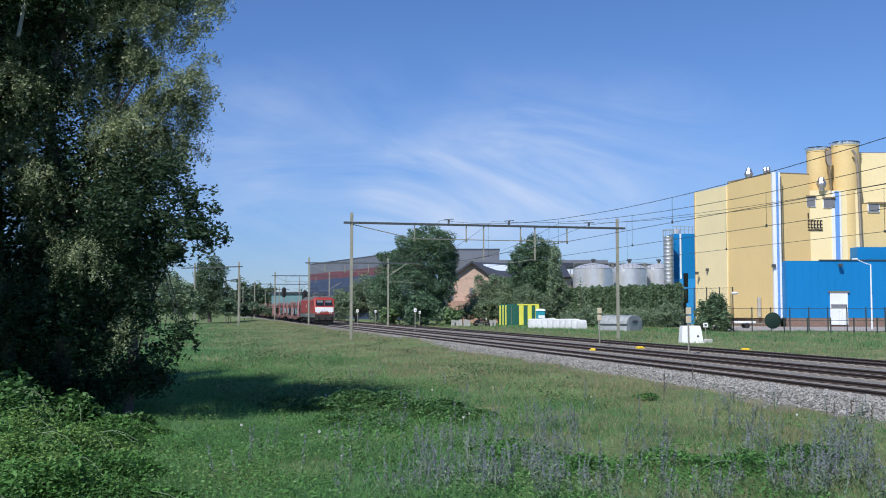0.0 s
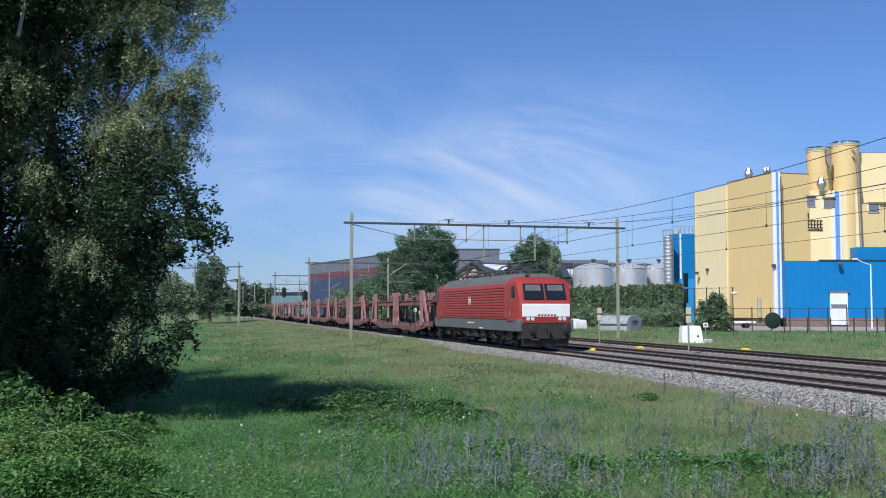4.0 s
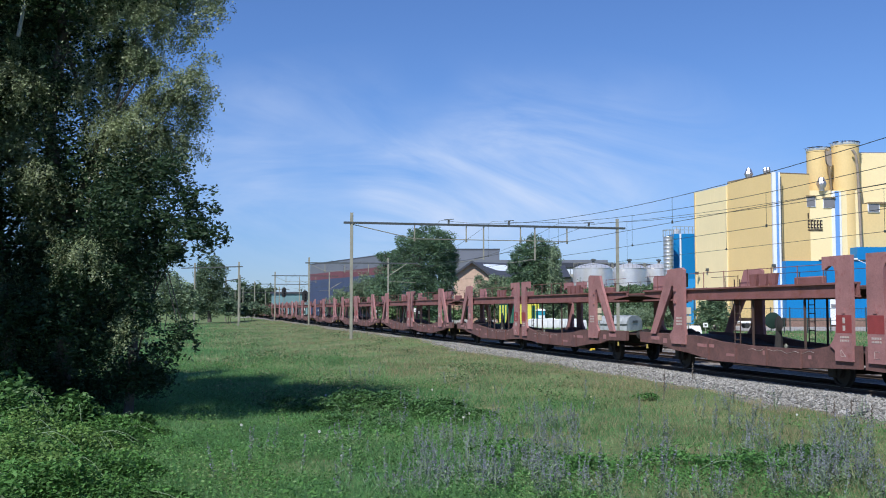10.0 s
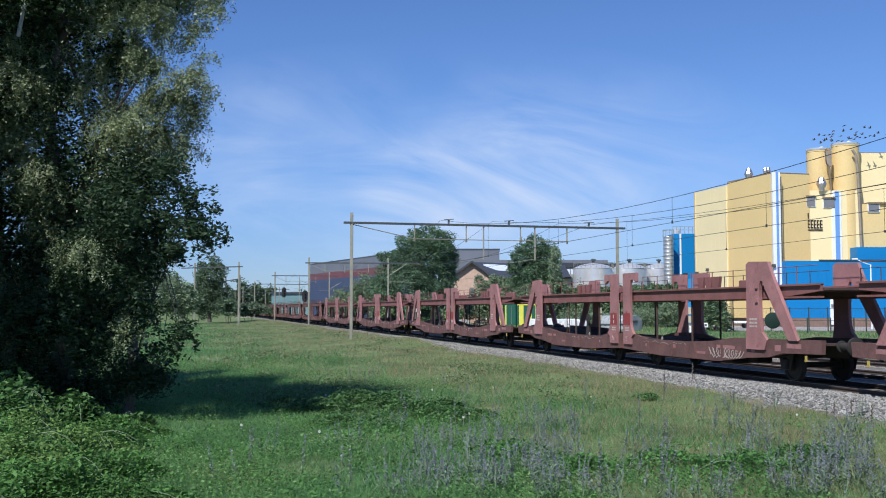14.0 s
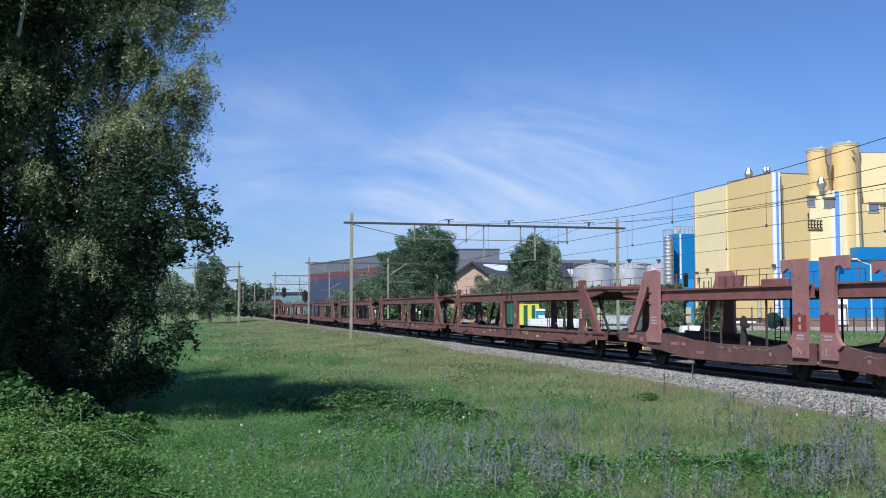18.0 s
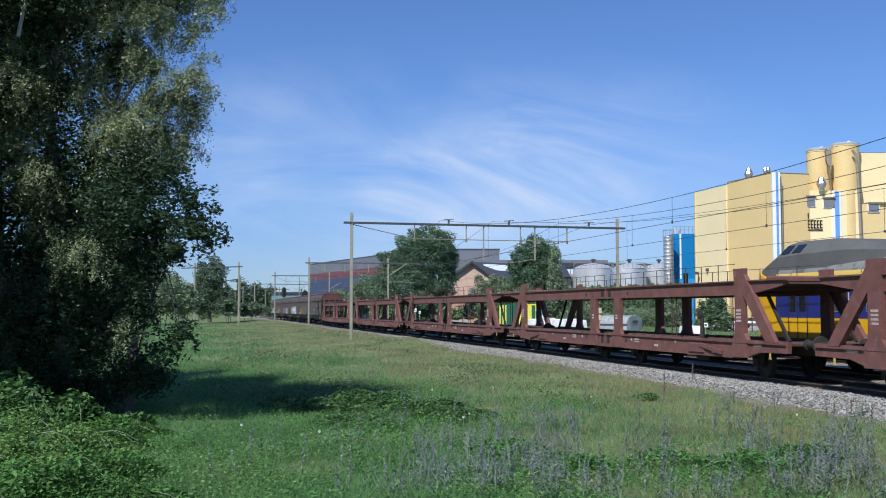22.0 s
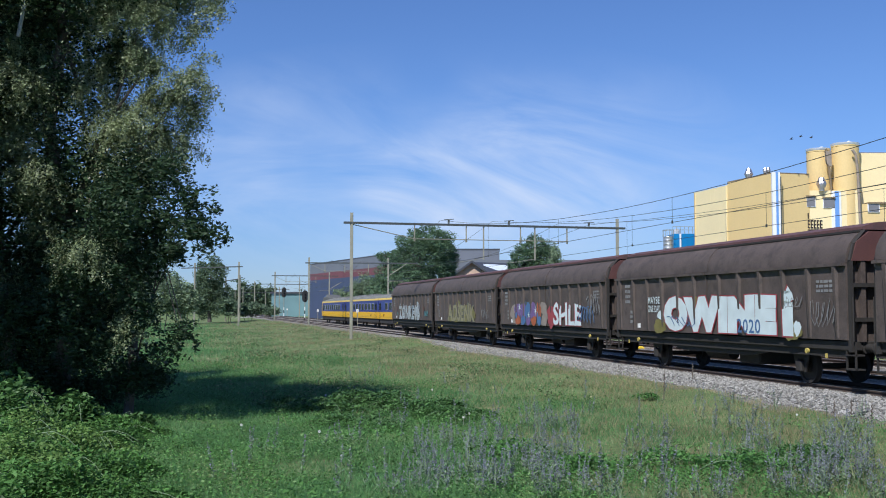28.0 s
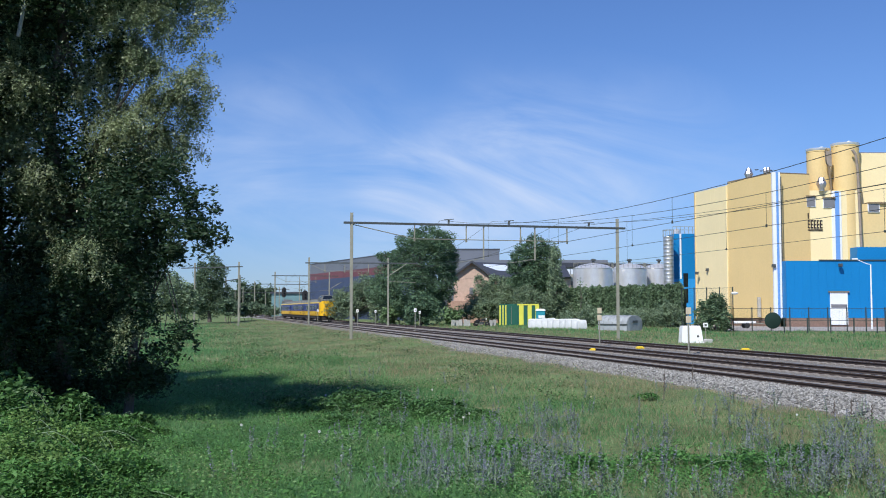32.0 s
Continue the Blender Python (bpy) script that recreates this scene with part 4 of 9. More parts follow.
def make_buildings():
    # big dark hall
    h = thing("industrial_hall", "large grey hall with red band and navy base", "industrial hall")
    z = lambda py, d: EYE + (548 - py) / FOCAL * d
    L, R = spot(549, 548, 270), spot(668, 548, 224)
    u = Vector((R.x - L.x, R.y - L.y)) * 1.5
    n = Vector((L.x, L.y)).normalized() * 60
    for z0, z1, m, nm in ((-0.3, z(497, 270), HALL_BLUE, "navy_wall"), (z(497, 270), z(486, 270), HALL_RED, "red_band"), (z(486, 270), z(470, 270), HALL_GREY, "grey_wall")):
        part(nm, build(slab, (L.x, L.y), (L.x + u.x, L.y + u.y), z0, z1, 0.5), m, h)
    part("end_wall", build(slab, (L.x + n.x, L.y + n.y), (L.x, L.y), -0.3, z(470, 270), 0.5), HALL_GREY, h)
    bm = bmesh.new()
    prism(bm, [(L.x, L.y), (L.x + u.x, L.y + u.y), (L.x + u.x + n.x, L.y + u.y + n.y), (L.x + n.x, L.y + n.y)], z(470, 270), z(470, 270) + 0.3, "z")
    part("roof", bm, ROOF_DARK, h)
    # house with a gable towards the railway
    d = 172
    hs = thing("gabled_house", "pale pink brick house with dark pitched roof", "house")
    l, r, pk = spot(804, 488, d), spot(866, 488, d), spot(835, 466, d)
    ev = l.z
    bm = bmesh.new()
    prism(bm, [(l.x, -0.3), (r.x, -0.3), (r.x, ev), (pk.x, pk.z), (l.x, ev)], d, d + 0.4)
    part("gable_wall", bm, PINK_BRICK, hs, "pale pink brick gable")
    part("lower_wall", build(box, l.x - 1.2, r.x + 2.6, d - 1.5, d - 0.1, -0.3, 3.4), BRICK, hs, "low brown brick annex")
    part("side_wall", build(box, r.x - 0.4, r.x, d + 0.4, d + 16, -0.3, ev), PINK_BRICK, hs)
    part("side_wall", build(box, l.x, l.x + 0.4, d + 0.4, d + 16, -0.3, ev), PINK_BRICK, hs)
    for s, e in ((-1, l), (1, r)):
        bm = bmesh.new()
        ex = e.x + s * 0.7
        k = (pk.z - ev) / abs(pk.x - e.x)
        prism(bm, [(pk.x, pk.z), (ex, ev - 0.7 * k), (ex, ev - 0.7 * k + 0.35), (pk.x, pk.z + 0.42)], d - 0.7, d + 16.5)
        part("roof", bm, ROOF_DARK, hs, "dark sheet roof slope")
    part("window", build(box, pk.x - 0.4, pk.x + 0.4, d - 0.05, d, ev - 3.2, ev - 2.0), WARM_GLASS, hs)
    # long low wing with a skylight strip
    w = thing("roofed_shed", "long shed with dark roof and pale skylight strip", "shed")
    a, b = spot(868, 548, 176), spot(1010, 548, 190)
    zl, zh = z(487, 178), z(464, 184)
    part("front_wall", build(slab, (a.x, a.y), (b.x, b.y), -0.3, zl, 0.4), PINK_BRICK, w)
    bm = bmesh.new()
    h0, h1 = spot(868, 490, 173), spot(836, 464, 182)
    loft(bm, [[(h0.x, h0.y, h0.z), (h1.x, h1.y, h1.z), (h1.x, h1.y, h1.z - 0.3), (h0.x, h0.y, h0.z - 0.3)], [(b.x, b.y - 0.4, zl), (b.x, b.y + 9, zh), (b.x, b.y + 9, zh - 0.3), (b.x, b.y, zl - 0.3)]])
    part("roof", bm, ROOF_DARK, w, "dark sheet roof")
    sa, sb = spot(856, 548, 181), spot(900, 548, 184)
    bm = bmesh.new()
    loft(bm, [[(sa.x, sa.y - 3.0, zl + (zh - zl) * 0.32 + 0.06), (sb.x, sb.y - 3.0, zl + (zh - zl) * 0.30 + 0.06), (sb.x, sb.y + 1.2, zl + (zh - zl) * 0.74 + 0.12), (sa.x, sa.y + 1.2, zl + (zh - zl) * 0.78 + 0.12)], [(sa.x, sa.y - 3.0, zl + (zh - zl) * 0.32 - 0.1), (sb.x, sb.y - 3.0, zl + (zh - zl) * 0.30 - 0.1), (sb.x, sb.y + 1.2, zl + (zh - zl) * 0.74 - 0.1), (sa.x, sa.y + 1.2, zl + (zh - zl) * 0.78 - 0.1)]])
    part("skylight", bm, SKYLIGHT, w, "pale translucent skylight strip")
    # grey block hall behind, long flat hall further right
    b1 = thing("grey_hall", "plain grey block hall with flat roof", "industrial hall")
    a, b = spot(797, 548, 215), spot(884, 548, 215)
    part("wall", build(box, a.x, b.x, 215, 235, -0.3, z(443, 215)), HALL_GREY, b1)
    part("wall", build(box, a.x - 2, b.x + 22, 212, 214.9, -0.3, z(461, 213)), HALL_GREY, b1)
    part("roof_edge", build(box, a.x - 0.1, b.x + 0.1, 214.95, 235.1, z(443, 215), z(443, 215) + 0.3), ROOF_DARK, b1)
    b2 = thing("flat_hall", "long low hall with dark roof band and white wall", "industrial hall")
    a, b = spot(975, 548, 200), spot(1200, 548, 208)
    part("wall", build(slab, (a.x, a.y), (b.x, b.y), -0.3, z(473, 202), 0.5), CONCRETE, b2, "pale wall")
    part("roof_band", build(slab, (a.x, a.y - 0.6), (b.x, b.y - 0.6), z(474, 202), z(466, 202), 30), ROOF_DARK, b2)
    for k in range(4):
        p = spot(996 + k * 9, 548, 199.3)
        part("window_strip", build(box, p.x - 0.4, p.x + 0.4, 199.2, 200.2, z(486, 200), z(477, 200)), SKYLIGHT, b2)
    p0, p1 = spot(988, 548, 199.5), spot(1022, 548, 200.3)
    part("dark_band", build(slab, (p0.x, p0.y - 0.4), (p1.x, p1.y - 0.4), z(505, 200), z(498, 200), 0.4), ROOF_DARK, b2)
    # three domed tanks
    for px, rpx, dp in ((1050, 35.5, 166), (1114, 30, 170), (1166, 27, 173)):
        c = spot(px, 548, dp)
        r = rpx * dp / FOCAL
        zt = z(476, dp)
        t = thing("storage_tank", "round aluminium storage tank with shallow cone roof", "storage tank", pose(c.x, c.y, 0), "storage tanks")
        part("shell", build(lathe, [(r, -0.3), (r, zt - 0.06), (r + 0.05, zt)], 48), SILVER, t)
        part("cone_roof", build(lathe, [(r + 0.06, zt), (r * 0.72, zt + 0.5), (r * 0.3, zt + 0.8), (0.1, zt + 0.9)], 48), SILVER, t)
        part("vent_cap", build(lathe, [(0.22, zt + 0.8), (0.22, zt + 1.25), (0.42, zt + 1.3), (0.42, zt + 1.5), (0.1, zt + 1.6)], 14), DARK_STEEL, t)
        bm = bmesh.new()
        for k in range(24):
            q = 2 * math.pi * k / 24
            tube(bm, (r * math.cos(q) * 0.98, r * math.sin(q) * 0.98, zt), (r * math.cos(q) * 0.98, r * math.sin(q) * 0.98, zt + 0.9), 0.025, n=4)
            q2 = 2 * math.pi * (k + 1) / 24
            tube(bm, (r * math.cos(q) * 0.98, r * math.sin(q) * 0.98, zt + 0.9), (r * math.cos(q2) * 0.98, r * math.sin(q2) * 0.98, zt + 0.9), 0.02, n=4)
        part("railing", bm, GALV, t)
    # teal shed far along the line
    s = thing("teal_shed", "low teal metal shed beside the far tracks", "shed")
    a, b = spot(481, 548, 330), spot(549, 548, 330)
    part("wall", build(box, a.x, b.x, 330, 345, -0.3, z(520, 330)), TEAL_WALL, s)
    part("roof", build(box, a.x - 0.5, b.x + 0.5, 329.5, 345.5, z(520, 330), z(520, 330) + 0.5), ROOF_DARK, s)


make_buildings()


def make_yard_things():
    # site container: green with yellow stripes
    d = 140
    a, b = spot(884, 548, d), spot(955, 548, d)
    c = thing("site_container", "green site container with yellow stripes", "container", pose((a.x + b.x) / 2, d, -0.25, 0, 0, -6))
    w = (b.x - a.x) / 2
    part("body", build(box, -w, w, -1.2, 1.2, 0.1, 2.95, 0.04), CONT_GREEN, c)
    for x0, x1 in ((-0.99, -0.92), (-0.84, -0.78), (-0.70, -0.64), (-0.02, 0.2), (0.4, 0.6), (0.78, 0.97)):
        part("stripe", build(box, x0 * w, x1 * w, -1.22, -1.19, 0.15, 2.8), CONT_YELLOW, c, "yellow stripe")
    part("roof_edge", build(box, -w * 0.1, w * 0.95, -1.24, -1.15, 2.8, 2.98), CONT_YELLOW, c)
    for k in range(6):
        part("corrugation", build(box, -w * 0.58 + k * 0.25, -w * 0.58 + k * 0.25 + 0.08, -1.225, -1.19, 0.3, 2.6), CONT_GREEN, c)
    part("door_bar", build(tube, (-w * 0.4, -1.25, 0.3), (-w * 0.4, -1.25, 2.6), 0.025), GALV, c)
    for x in (-w * 0.8, w * 0.8):
        part("skid", build(box, x - 0.15, x + 0.15, -1.1, 1.1, 0, 0.1), CONCRETE, c)
    # portable toilet cabin
    p = spot(956, 548, 131)
    t = thing("portable_toilet", "turquoise and white portable toilet cabin", "portable toilet", pose(p.x, p.y, -0.25))
    part("cabin", build(box, -0.55, 0.55, -0.55, 0.55, 0.05, 2.1, 0.05), TOILET_BLUE, t)
    part("roof", build(loft, [[(-0.62, -0.62, 2.1), (0.62, -0.62, 2.1), (0.62, 0.62, 2.1), (-0.62, 0.62, 2.1)], [(-0.4, -0.4, 2.32), (0.4, -0.4, 2.32), (0.4, 0.4, 2.32), (-0.4, 0.4, 2.32)]]), WHITE, t)
    part("door", build(box, -0.36, 0.44, -0.58, -0.54, 0.15, 1.95, 0.01), TOILET_BLUE, t)
    part("vent_panel", build(box, -0.3, 0.5, -0.60, -0.57, 1.15, 1.5, 0.01), WHITE, t)
    part("skid", build(box, -0.55, 0.55, -0.55, 0.55, 0.0, 0.06), DARK_STEEL, t)
    # row of white sacks
    rnd = random.Random(3)
    for k in range(9):
        px = 944 + k * 10.5 + (0 if k else -2)
        p = spot(px, 548, 121 - k * 0.6)
        bm = bmesh.new()
        q = 0.52 + rnd.uniform(-0.05, 0.05)
        hh = 1.15 + rnd.uniform(-0.08, 0.08)
        loft(bm, [[(-q * f, -q * f, zz), (0, -q * f * 1.08, zz), (q * f, -q * f, zz), (q * f * 1.08, 0, zz), (q * f, q * f, zz), (0, q * f * 1.08, zz), (-q * f, q * f, zz), (-q * f * 1.08, 0, zz)] for f, zz in ((0.95, 0), (1.05, 0.25), (1.0, 0.7), (0.9, hh - 0.1), (0.7, hh))])
        s = solid("bulk_sack", bm, BAG_WHITE, "full white bulk sack standing in the grass", "bulk sack", pose(p.x, p.y, -0.24, 0, 0, rnd.uniform(-12, 12)), "bulk sacks")
    # weathered grey metal container cover, seen over one corner
    p = spot(1102, 548, 106)
    c = thing("grey_cover", "weathered grey domed metal cover in the grass", "metal cover", pose(p.x, p.y + 1.8, -0.25, 0, 0, -42))
    ln, w = 1.75, 1.45
    prof = [(-w, 0), (-w, 0.95), (-w * 0.86, 1.32), (-w * 0.5, 1.56), (0, 1.64), (w * 0.5, 1.56), (w * 0.86, 1.32), (w, 0.95), (w, 0)]
    part("shell", build(prism, prof, -ln, ln, "x"), GREY_SHEET, c)
    for k in range(7):
        x = -ln + 0.06 + k * (2 * ln - 0.12) / 6
        bm = bmesh.new()
        for (ya, za), (yb, zb) in zip(prof, prof[1:]):
            bar(bm, (x, ya * 1.01, za + 0.01), (x, yb * 1.01, zb + 0.01), 0.07, 0.04)
        part("stiffener", bm, GREY_SHEET, c)
    part("band", build(box, -ln, ln, -w - 0.05, -w - 0.005, 0.62, 0.78), DARK_STEEL, c)
    part("end_door", build(box, ln, ln + 0.04, -w * 0.8, w * 0.8, 0.1, 1.2), GREY_SHEET, c, "pale end door")
    part("vent_slot", build(box, ln + 0.04, ln + 0.08, -0.5, 0.4, 0.9, 1.12), DARK_STEEL, c)
    part("skid", build(box, -ln, ln, -w * 0.9, w * 0.9, -0.06, 0.04), DARK_STEEL, c)
    # motorcycle
    p = spot(852, 548, 136)
    m = thing("motorcycle", "black parked motorcycle on the grass", "motorcycle", pose(p.x, p.y, -0.27, 0, 0, 8))
    for x in (-0.78, 0.78):
        part("wheel", build(lathe, [(0.05, -0.04), (0.24, -0.03), (0.26, -0.07), (0.33, -0.06), (0.34, 0), (0.33, 0.06), (0.26, 0.07), (0.24, 0.03), (0.05, 0.04)], 18, "y", m=pose(x, 0, 0.34)), SOOT2, m)
    part("engine", build(box, -0.3, 0.3, -0.2, 0.2, 0.28, 0.68, 0.06), DARK_STEEL, m)
    part("tank", build(loft, [[(-0.05, -0.1, 0.78), (-0.05, 0.1, 0.78), (-0.05, 0.08, 0.95), (-0.05, -0.08, 0.95)], [(0.25, -0.2, 0.75), (0.25, 0.2, 0.75), (0.25, 0.15, 1.08), (0.25, -0.15, 1.08)], [(0.5, -0.12, 0.78), (0.5, 0.12, 0.78), (0.5, 0.08, 1.02), (0.5, -0.08, 1.02)]]), SIGNAL_BLACK, m)
    part("seat", build(box, -0.75, 0.0, -0.16, 0.16, 0.78, 0.92, 0.05), SOOT2, m)
    part("fork", build(tube, (0.5, 0, 1.0), (0.8, 0, 0.34), 0.05), GALV, m)
    part("handlebar", build(path_tube, [(0.35, -0.38, 1.12), (0.5, 0, 1.05), (0.35, 0.38, 1.12)], 0.025), DARK_STEEL, m)
    part("headlamp", build(lathe, [(0.02, 0.08), (0.11, 0.06), (0.12, 0), (0.05, -0.1)], 12, "x", m=pose(0.62, 0, 1.0)), LAMP_GLASS, m)
    part("exhaust", build(tube, (0.1, -0.2, 0.3), (-0.85, -0.22, 0.42), 0.05), GALV, m)
    part("pannier", build(box, -0.85, -0.4, -0.34, -0.18, 0.5, 0.85, 0.04), SIGNAL_BLACK, m)
    part("rear_fender", build(box, -1.0, -0.6, -0.1, 0.1, 0.66, 0.76, 0.02), SIGNAL_BLACK, m)
    part("side_stand", build(tube, (0.0, 0.15, 0.3), (0.0, 0.35, 0.0), 0.02), DARK_STEEL, m)
    # low pale blocks either side of the motorcycle
    for px, wd in ((801, 0.42), (808, 0.5), (816, 0.45), (824, 0.5), (830, 0.35), (868, 0.4), (874, 0.38)):
        p = spot(px, 548, 137 + rnd.uniform(-0.4, 0.4))
        hh = rnd.uniform(0.75, 1.0)
        bm = bmesh.new()
        loft(bm, [[(-wd / 2 * k, -0.25, z), (wd / 2 * k, -0.25, z), (wd / 2 * k, 0.25, z), (-wd / 2 * k, 0.25, z)] for z, k in ((0, 1.05), (hh * 0.8, 1.0), (hh, 0.8))])
        solid("stone", bm, CONCRETE, "pale concrete block standing in the grass", "concrete block", pose(p.x, p.y, -0.3, 0, rnd.uniform(-5, 5), rnd.uniform(-15, 15)), "pale blocks")


make_yard_things()


def make_far_plants():
    tree("large dark green oak tree in full leaf", foot(752, 150), lobes_at(150, [(757, 428, 42, 26, 0), (785, 448, 23, 36, 2), (735, 458, 46, 42, -2), (698, 470, 26, 22, 0), (676, 454, 12, 7, 0), (725, 510, 58, 42, -3), (778, 505, 26, 46, 0), (672, 515, 24, 30, 1), (735, 545, 46, 22, -3), (792, 470, 16, 34, 2), (803, 500, 8, 14, 0)]), 120000, 0.135, LEAF_OAK, 11, 0.5)
    tree("grey-green roadside tree beside the hall", foot(630, 170), lobes_at(170, [(622, 535, 38, 26, 0), (652, 520, 30, 34, 0), (676, 540, 26, 32, -4), (600, 547, 24, 20, -2), (690, 530, 20, 36, -4)]), 42000, 0.16, LEAF_GREY, 12, 0.3)
    tree("bushy young tree at the edge of the grass", foot(745, 138), lobes_at(138, [(745, 545, 26, 26, 0), (730, 555, 16, 18, 0), (762, 560, 14, 18, 0)]), 8000, 0.2, LEAF_OAK, 13, 0.2)
    tree("dense green maple tree behind the bushes", foot(944, 156), lobes_at(156, [(945, 440, 27, 22, 0), (924, 462, 22, 24, 0), (963, 462, 23, 28, 0), (940, 492, 38, 28, 0), (976, 455, 12, 20, 2), (908, 478, 10, 10, 0), (955, 505, 40, 20, 0)]), 56000, 0.14, LEAF_OAK, 14, 0.35)
    tree("light-leaved birch with thin pale stem", foot(983, 150), lobes_at(150, [(982, 470, 10, 34, 0), (986, 515, 17, 36, 0), (976, 545, 18, 25, 0)]), 9500, 0.17, LEAF_GREY, 15, 0.12, droop=0.5)
    tree("round tree at the far end of the line", foot(372, 190), lobes_at(190, [(372, 490, 28, 32, 0), (360, 525, 32, 32, 0), (390, 530, 20, 28, 0)]), 36000, 0.17, LEAF_FAR, 16, 0.4)
    tree("far roadside tree beyond the signals", foot(462, 420), lobes_at(420, [(462, 520, 22, 18, 0), (475, 532, 16, 16, 0), (445, 530, 14, 18, 0)]), 5000, 0.7, LEAF_FAR, 17, 0.4)
    tree("far roadside tree beyond the portals", foot(428, 380), lobes_at(380, [(425, 515, 18, 16, 0), (432, 535, 20, 16, 0)]), 4000, 0.6, LEAF_FAR, 18, 0.4)
    for i, (px, top, d) in enumerate(((1027, 505, 140), (1156, 515, 138), (1135, 520, 140))):
        c = spot(px, top, d)
        tree("thin bare sapling before the hedge", foot(px, d), [((c.x, c.y, c.z - 0.6), (0.7, 0.7, 1.3)), ((c.x + 0.3, c.y, c.z - 2.2), (0.6, 0.6, 0.9))], 260, 0.16, LEAF_GREY, 30 + i, 0.09, group="saplings")
    rnd = np.random.default_rng(5)
    # bushes and hedge
    def bush(label, depth, rows, count, size, leaf, seed, name="bush", cat="bush"):
        r = np.random.default_rng(seed)
        t = thing(name, label, cat, group="bushes")
        lobes = lobes_at(depth, rows)
        part("foliage", quads("foliage", *leaf_cloud(r, lobes, count, size), leaf), None, t)
        bm = bmesh.new()
        for c, rr in lobes:
            for k in (-0.4, 0.0, 0.4):
                tube(bm, (c[0] + k * rr[0] * 0.4, c[1], -0.4), (c[0] + k * rr[0], c[1], c[2]), 0.06, 0.02, n=5)
        part("stems", bm, BARK, t)
    bush("mixed grey-green shrubs along the yard", 158, [(852, 530, 22, 22, 0), (882, 512, 30, 24, 4), (826, 553, 18, 13, -2), (862, 547, 34, 20, -2), (910, 528, 28, 26, 0), (805, 558, 12, 8, -2), (895, 545, 40, 20, 0), (848, 500, 8, 14, 0)], 60000, 0.13, LEAF_GREY, 41)
    bush("grey-green willow shrubs behind the white sacks", 150, [(930, 532, 26, 24, 0), (962, 545, 24, 24, 0), (1000, 552, 26, 22, 0), (1035, 550, 24, 22, 2), (985, 530, 22, 26, 4)], 36000, 0.13, LEAF_GREY, 42)
    bush("tall grey-green weeds and shrubs below the hedge", 126, [(1040, 560, 24, 16, 4), (1075, 566, 26, 12, 0), (1150, 562, 30, 14, 0), (1185, 556, 22, 22, 0), (1112, 560, 26, 16, 2), (1010, 564, 20, 14, 4)], 26000, 0.11, LEAF_GREY, 43)
    bush("bushy climber spilling over the fence", 103, [(1258, 556, 24, 28, 0), (1245, 575, 18, 18, -1), (1275, 570, 16, 22, -1), (1268, 540, 16, 20, 0)], 15000, 0.12, LEAF_IVY, 44)
    bush("pale willow shrub beyond the meadow", 120, [(285, 518, 46, 36, 0), (325, 530, 30, 28, 0), (250, 532, 40, 36, 0)], 24000, 0.17, LEAF_GREY, 47)
    bush("low shrubs beside the far track", 200, [(440, 548, 30, 10, 0), (480, 550, 16, 8, 20), (405, 545, 18, 14, -20)], 4500, 0.3, LEAF_FAR, 45)
    bush("young green shrub under the oak", 145, [(690, 560, 16, 14, 0), (720, 565, 14, 10, 0), (800, 560, 16, 14, 0)], 3500, 0.24, LEAF_BUSH, 46)
    # hedge
    a, b = spot(996, 548, 152), spot(1206, 548, 128)
    e = Vector(a).lerp(b, 0.97)
    zt = EYE + (548 - 511) / FOCAL * 140
    n = 42000
    t = rnd.random(n)
    face = rnd.random(n)
    x = a.x + (b.x - a.x) * t
    y = a.y + (b.y - a.y) * t + np.where(face < 0.75, -0.9, rnd.uniform(-0.9, 0.9, n)) + rnd.normal(size=n) * 0.2 + 0.22 * np.sin(t * 90) + 0.15 * np.sin(t * 210 + 1)
    z = np.where(face < 0.75, rnd.uniform(-0.3, zt, n), zt + rnd.normal(size=n) * 0.12) + 0.16 * np.sin(t * 70) * np.sin(t * 31) + 0.1 * np.sin(t * 170)
    c = np.stack([x, y, z], 1)
    u = rnd.normal(size=(n, 3))
    u /= np.linalg.norm(u, axis=1)[:, None]
    w = np.cross(u, rnd.normal(size=(n, 3)))
    w /= np.linalg.norm(w, axis=1)[:, None]
    s = 0.17 * (0.6 + 0.8 * rnd.random(n))[:, None]
    verts = np.stack([c - u * s, c + w * s * 0.5, c + u * s, c - w * s * 0.5], 1).reshape(-1, 3)
    h = thing("hedge", "dense dark green ivy-covered hedge wall", "hedge")
    part("foliage", quads("foliage", verts, np.arange(n * 4).reshape(-1, 4), LEAF_IVY), None, h)
    # near-black slab behind the leaves, the hedge's inner shade as colour
    part("core", build(slab, (a.x, a.y - 0.6), (e.x, e.y - 0.6), -0.4, zt - 0.35, 1.2), mat("hedge_inner_shade", (0.02, 0.035, 0.012), 0.9, vary=0.4, size=0.6), h, "dark slab that stands for shade inside the hedge")
    # far woods closing the horizon
    verts, faces, off = [], [], 0
    r2 = np.random.default_rng(9)
    lob = []
    for k in range(150):
        ang = -0.75 + 1.5 * k / 149
        dist = 620 + 60 * math.sin(k * 1.7) + r2.uniform(-40, 40)
        hh = r2.uniform(5, 11)
        lob.append(((math.sin(ang) * dist, math.cos(ang) * dist, hh * 0.5), (r2.uniform(6, 12), 6, hh * 0.6)))
    v, f = leaf_cloud(r2, lob, 42000, 1.3)
    ob = new("far_woods", quads("far_woods", v, f, LEAF_FAR))
    tagged(ob, "distant belt of green trees on the horizon", "woods", kind="stuff")


make_far_plants()


# ---- rolling stock: shared pieces; x runs away from the eye, +y is the near side, z = 0 is the rail head ----
MOVERS = []


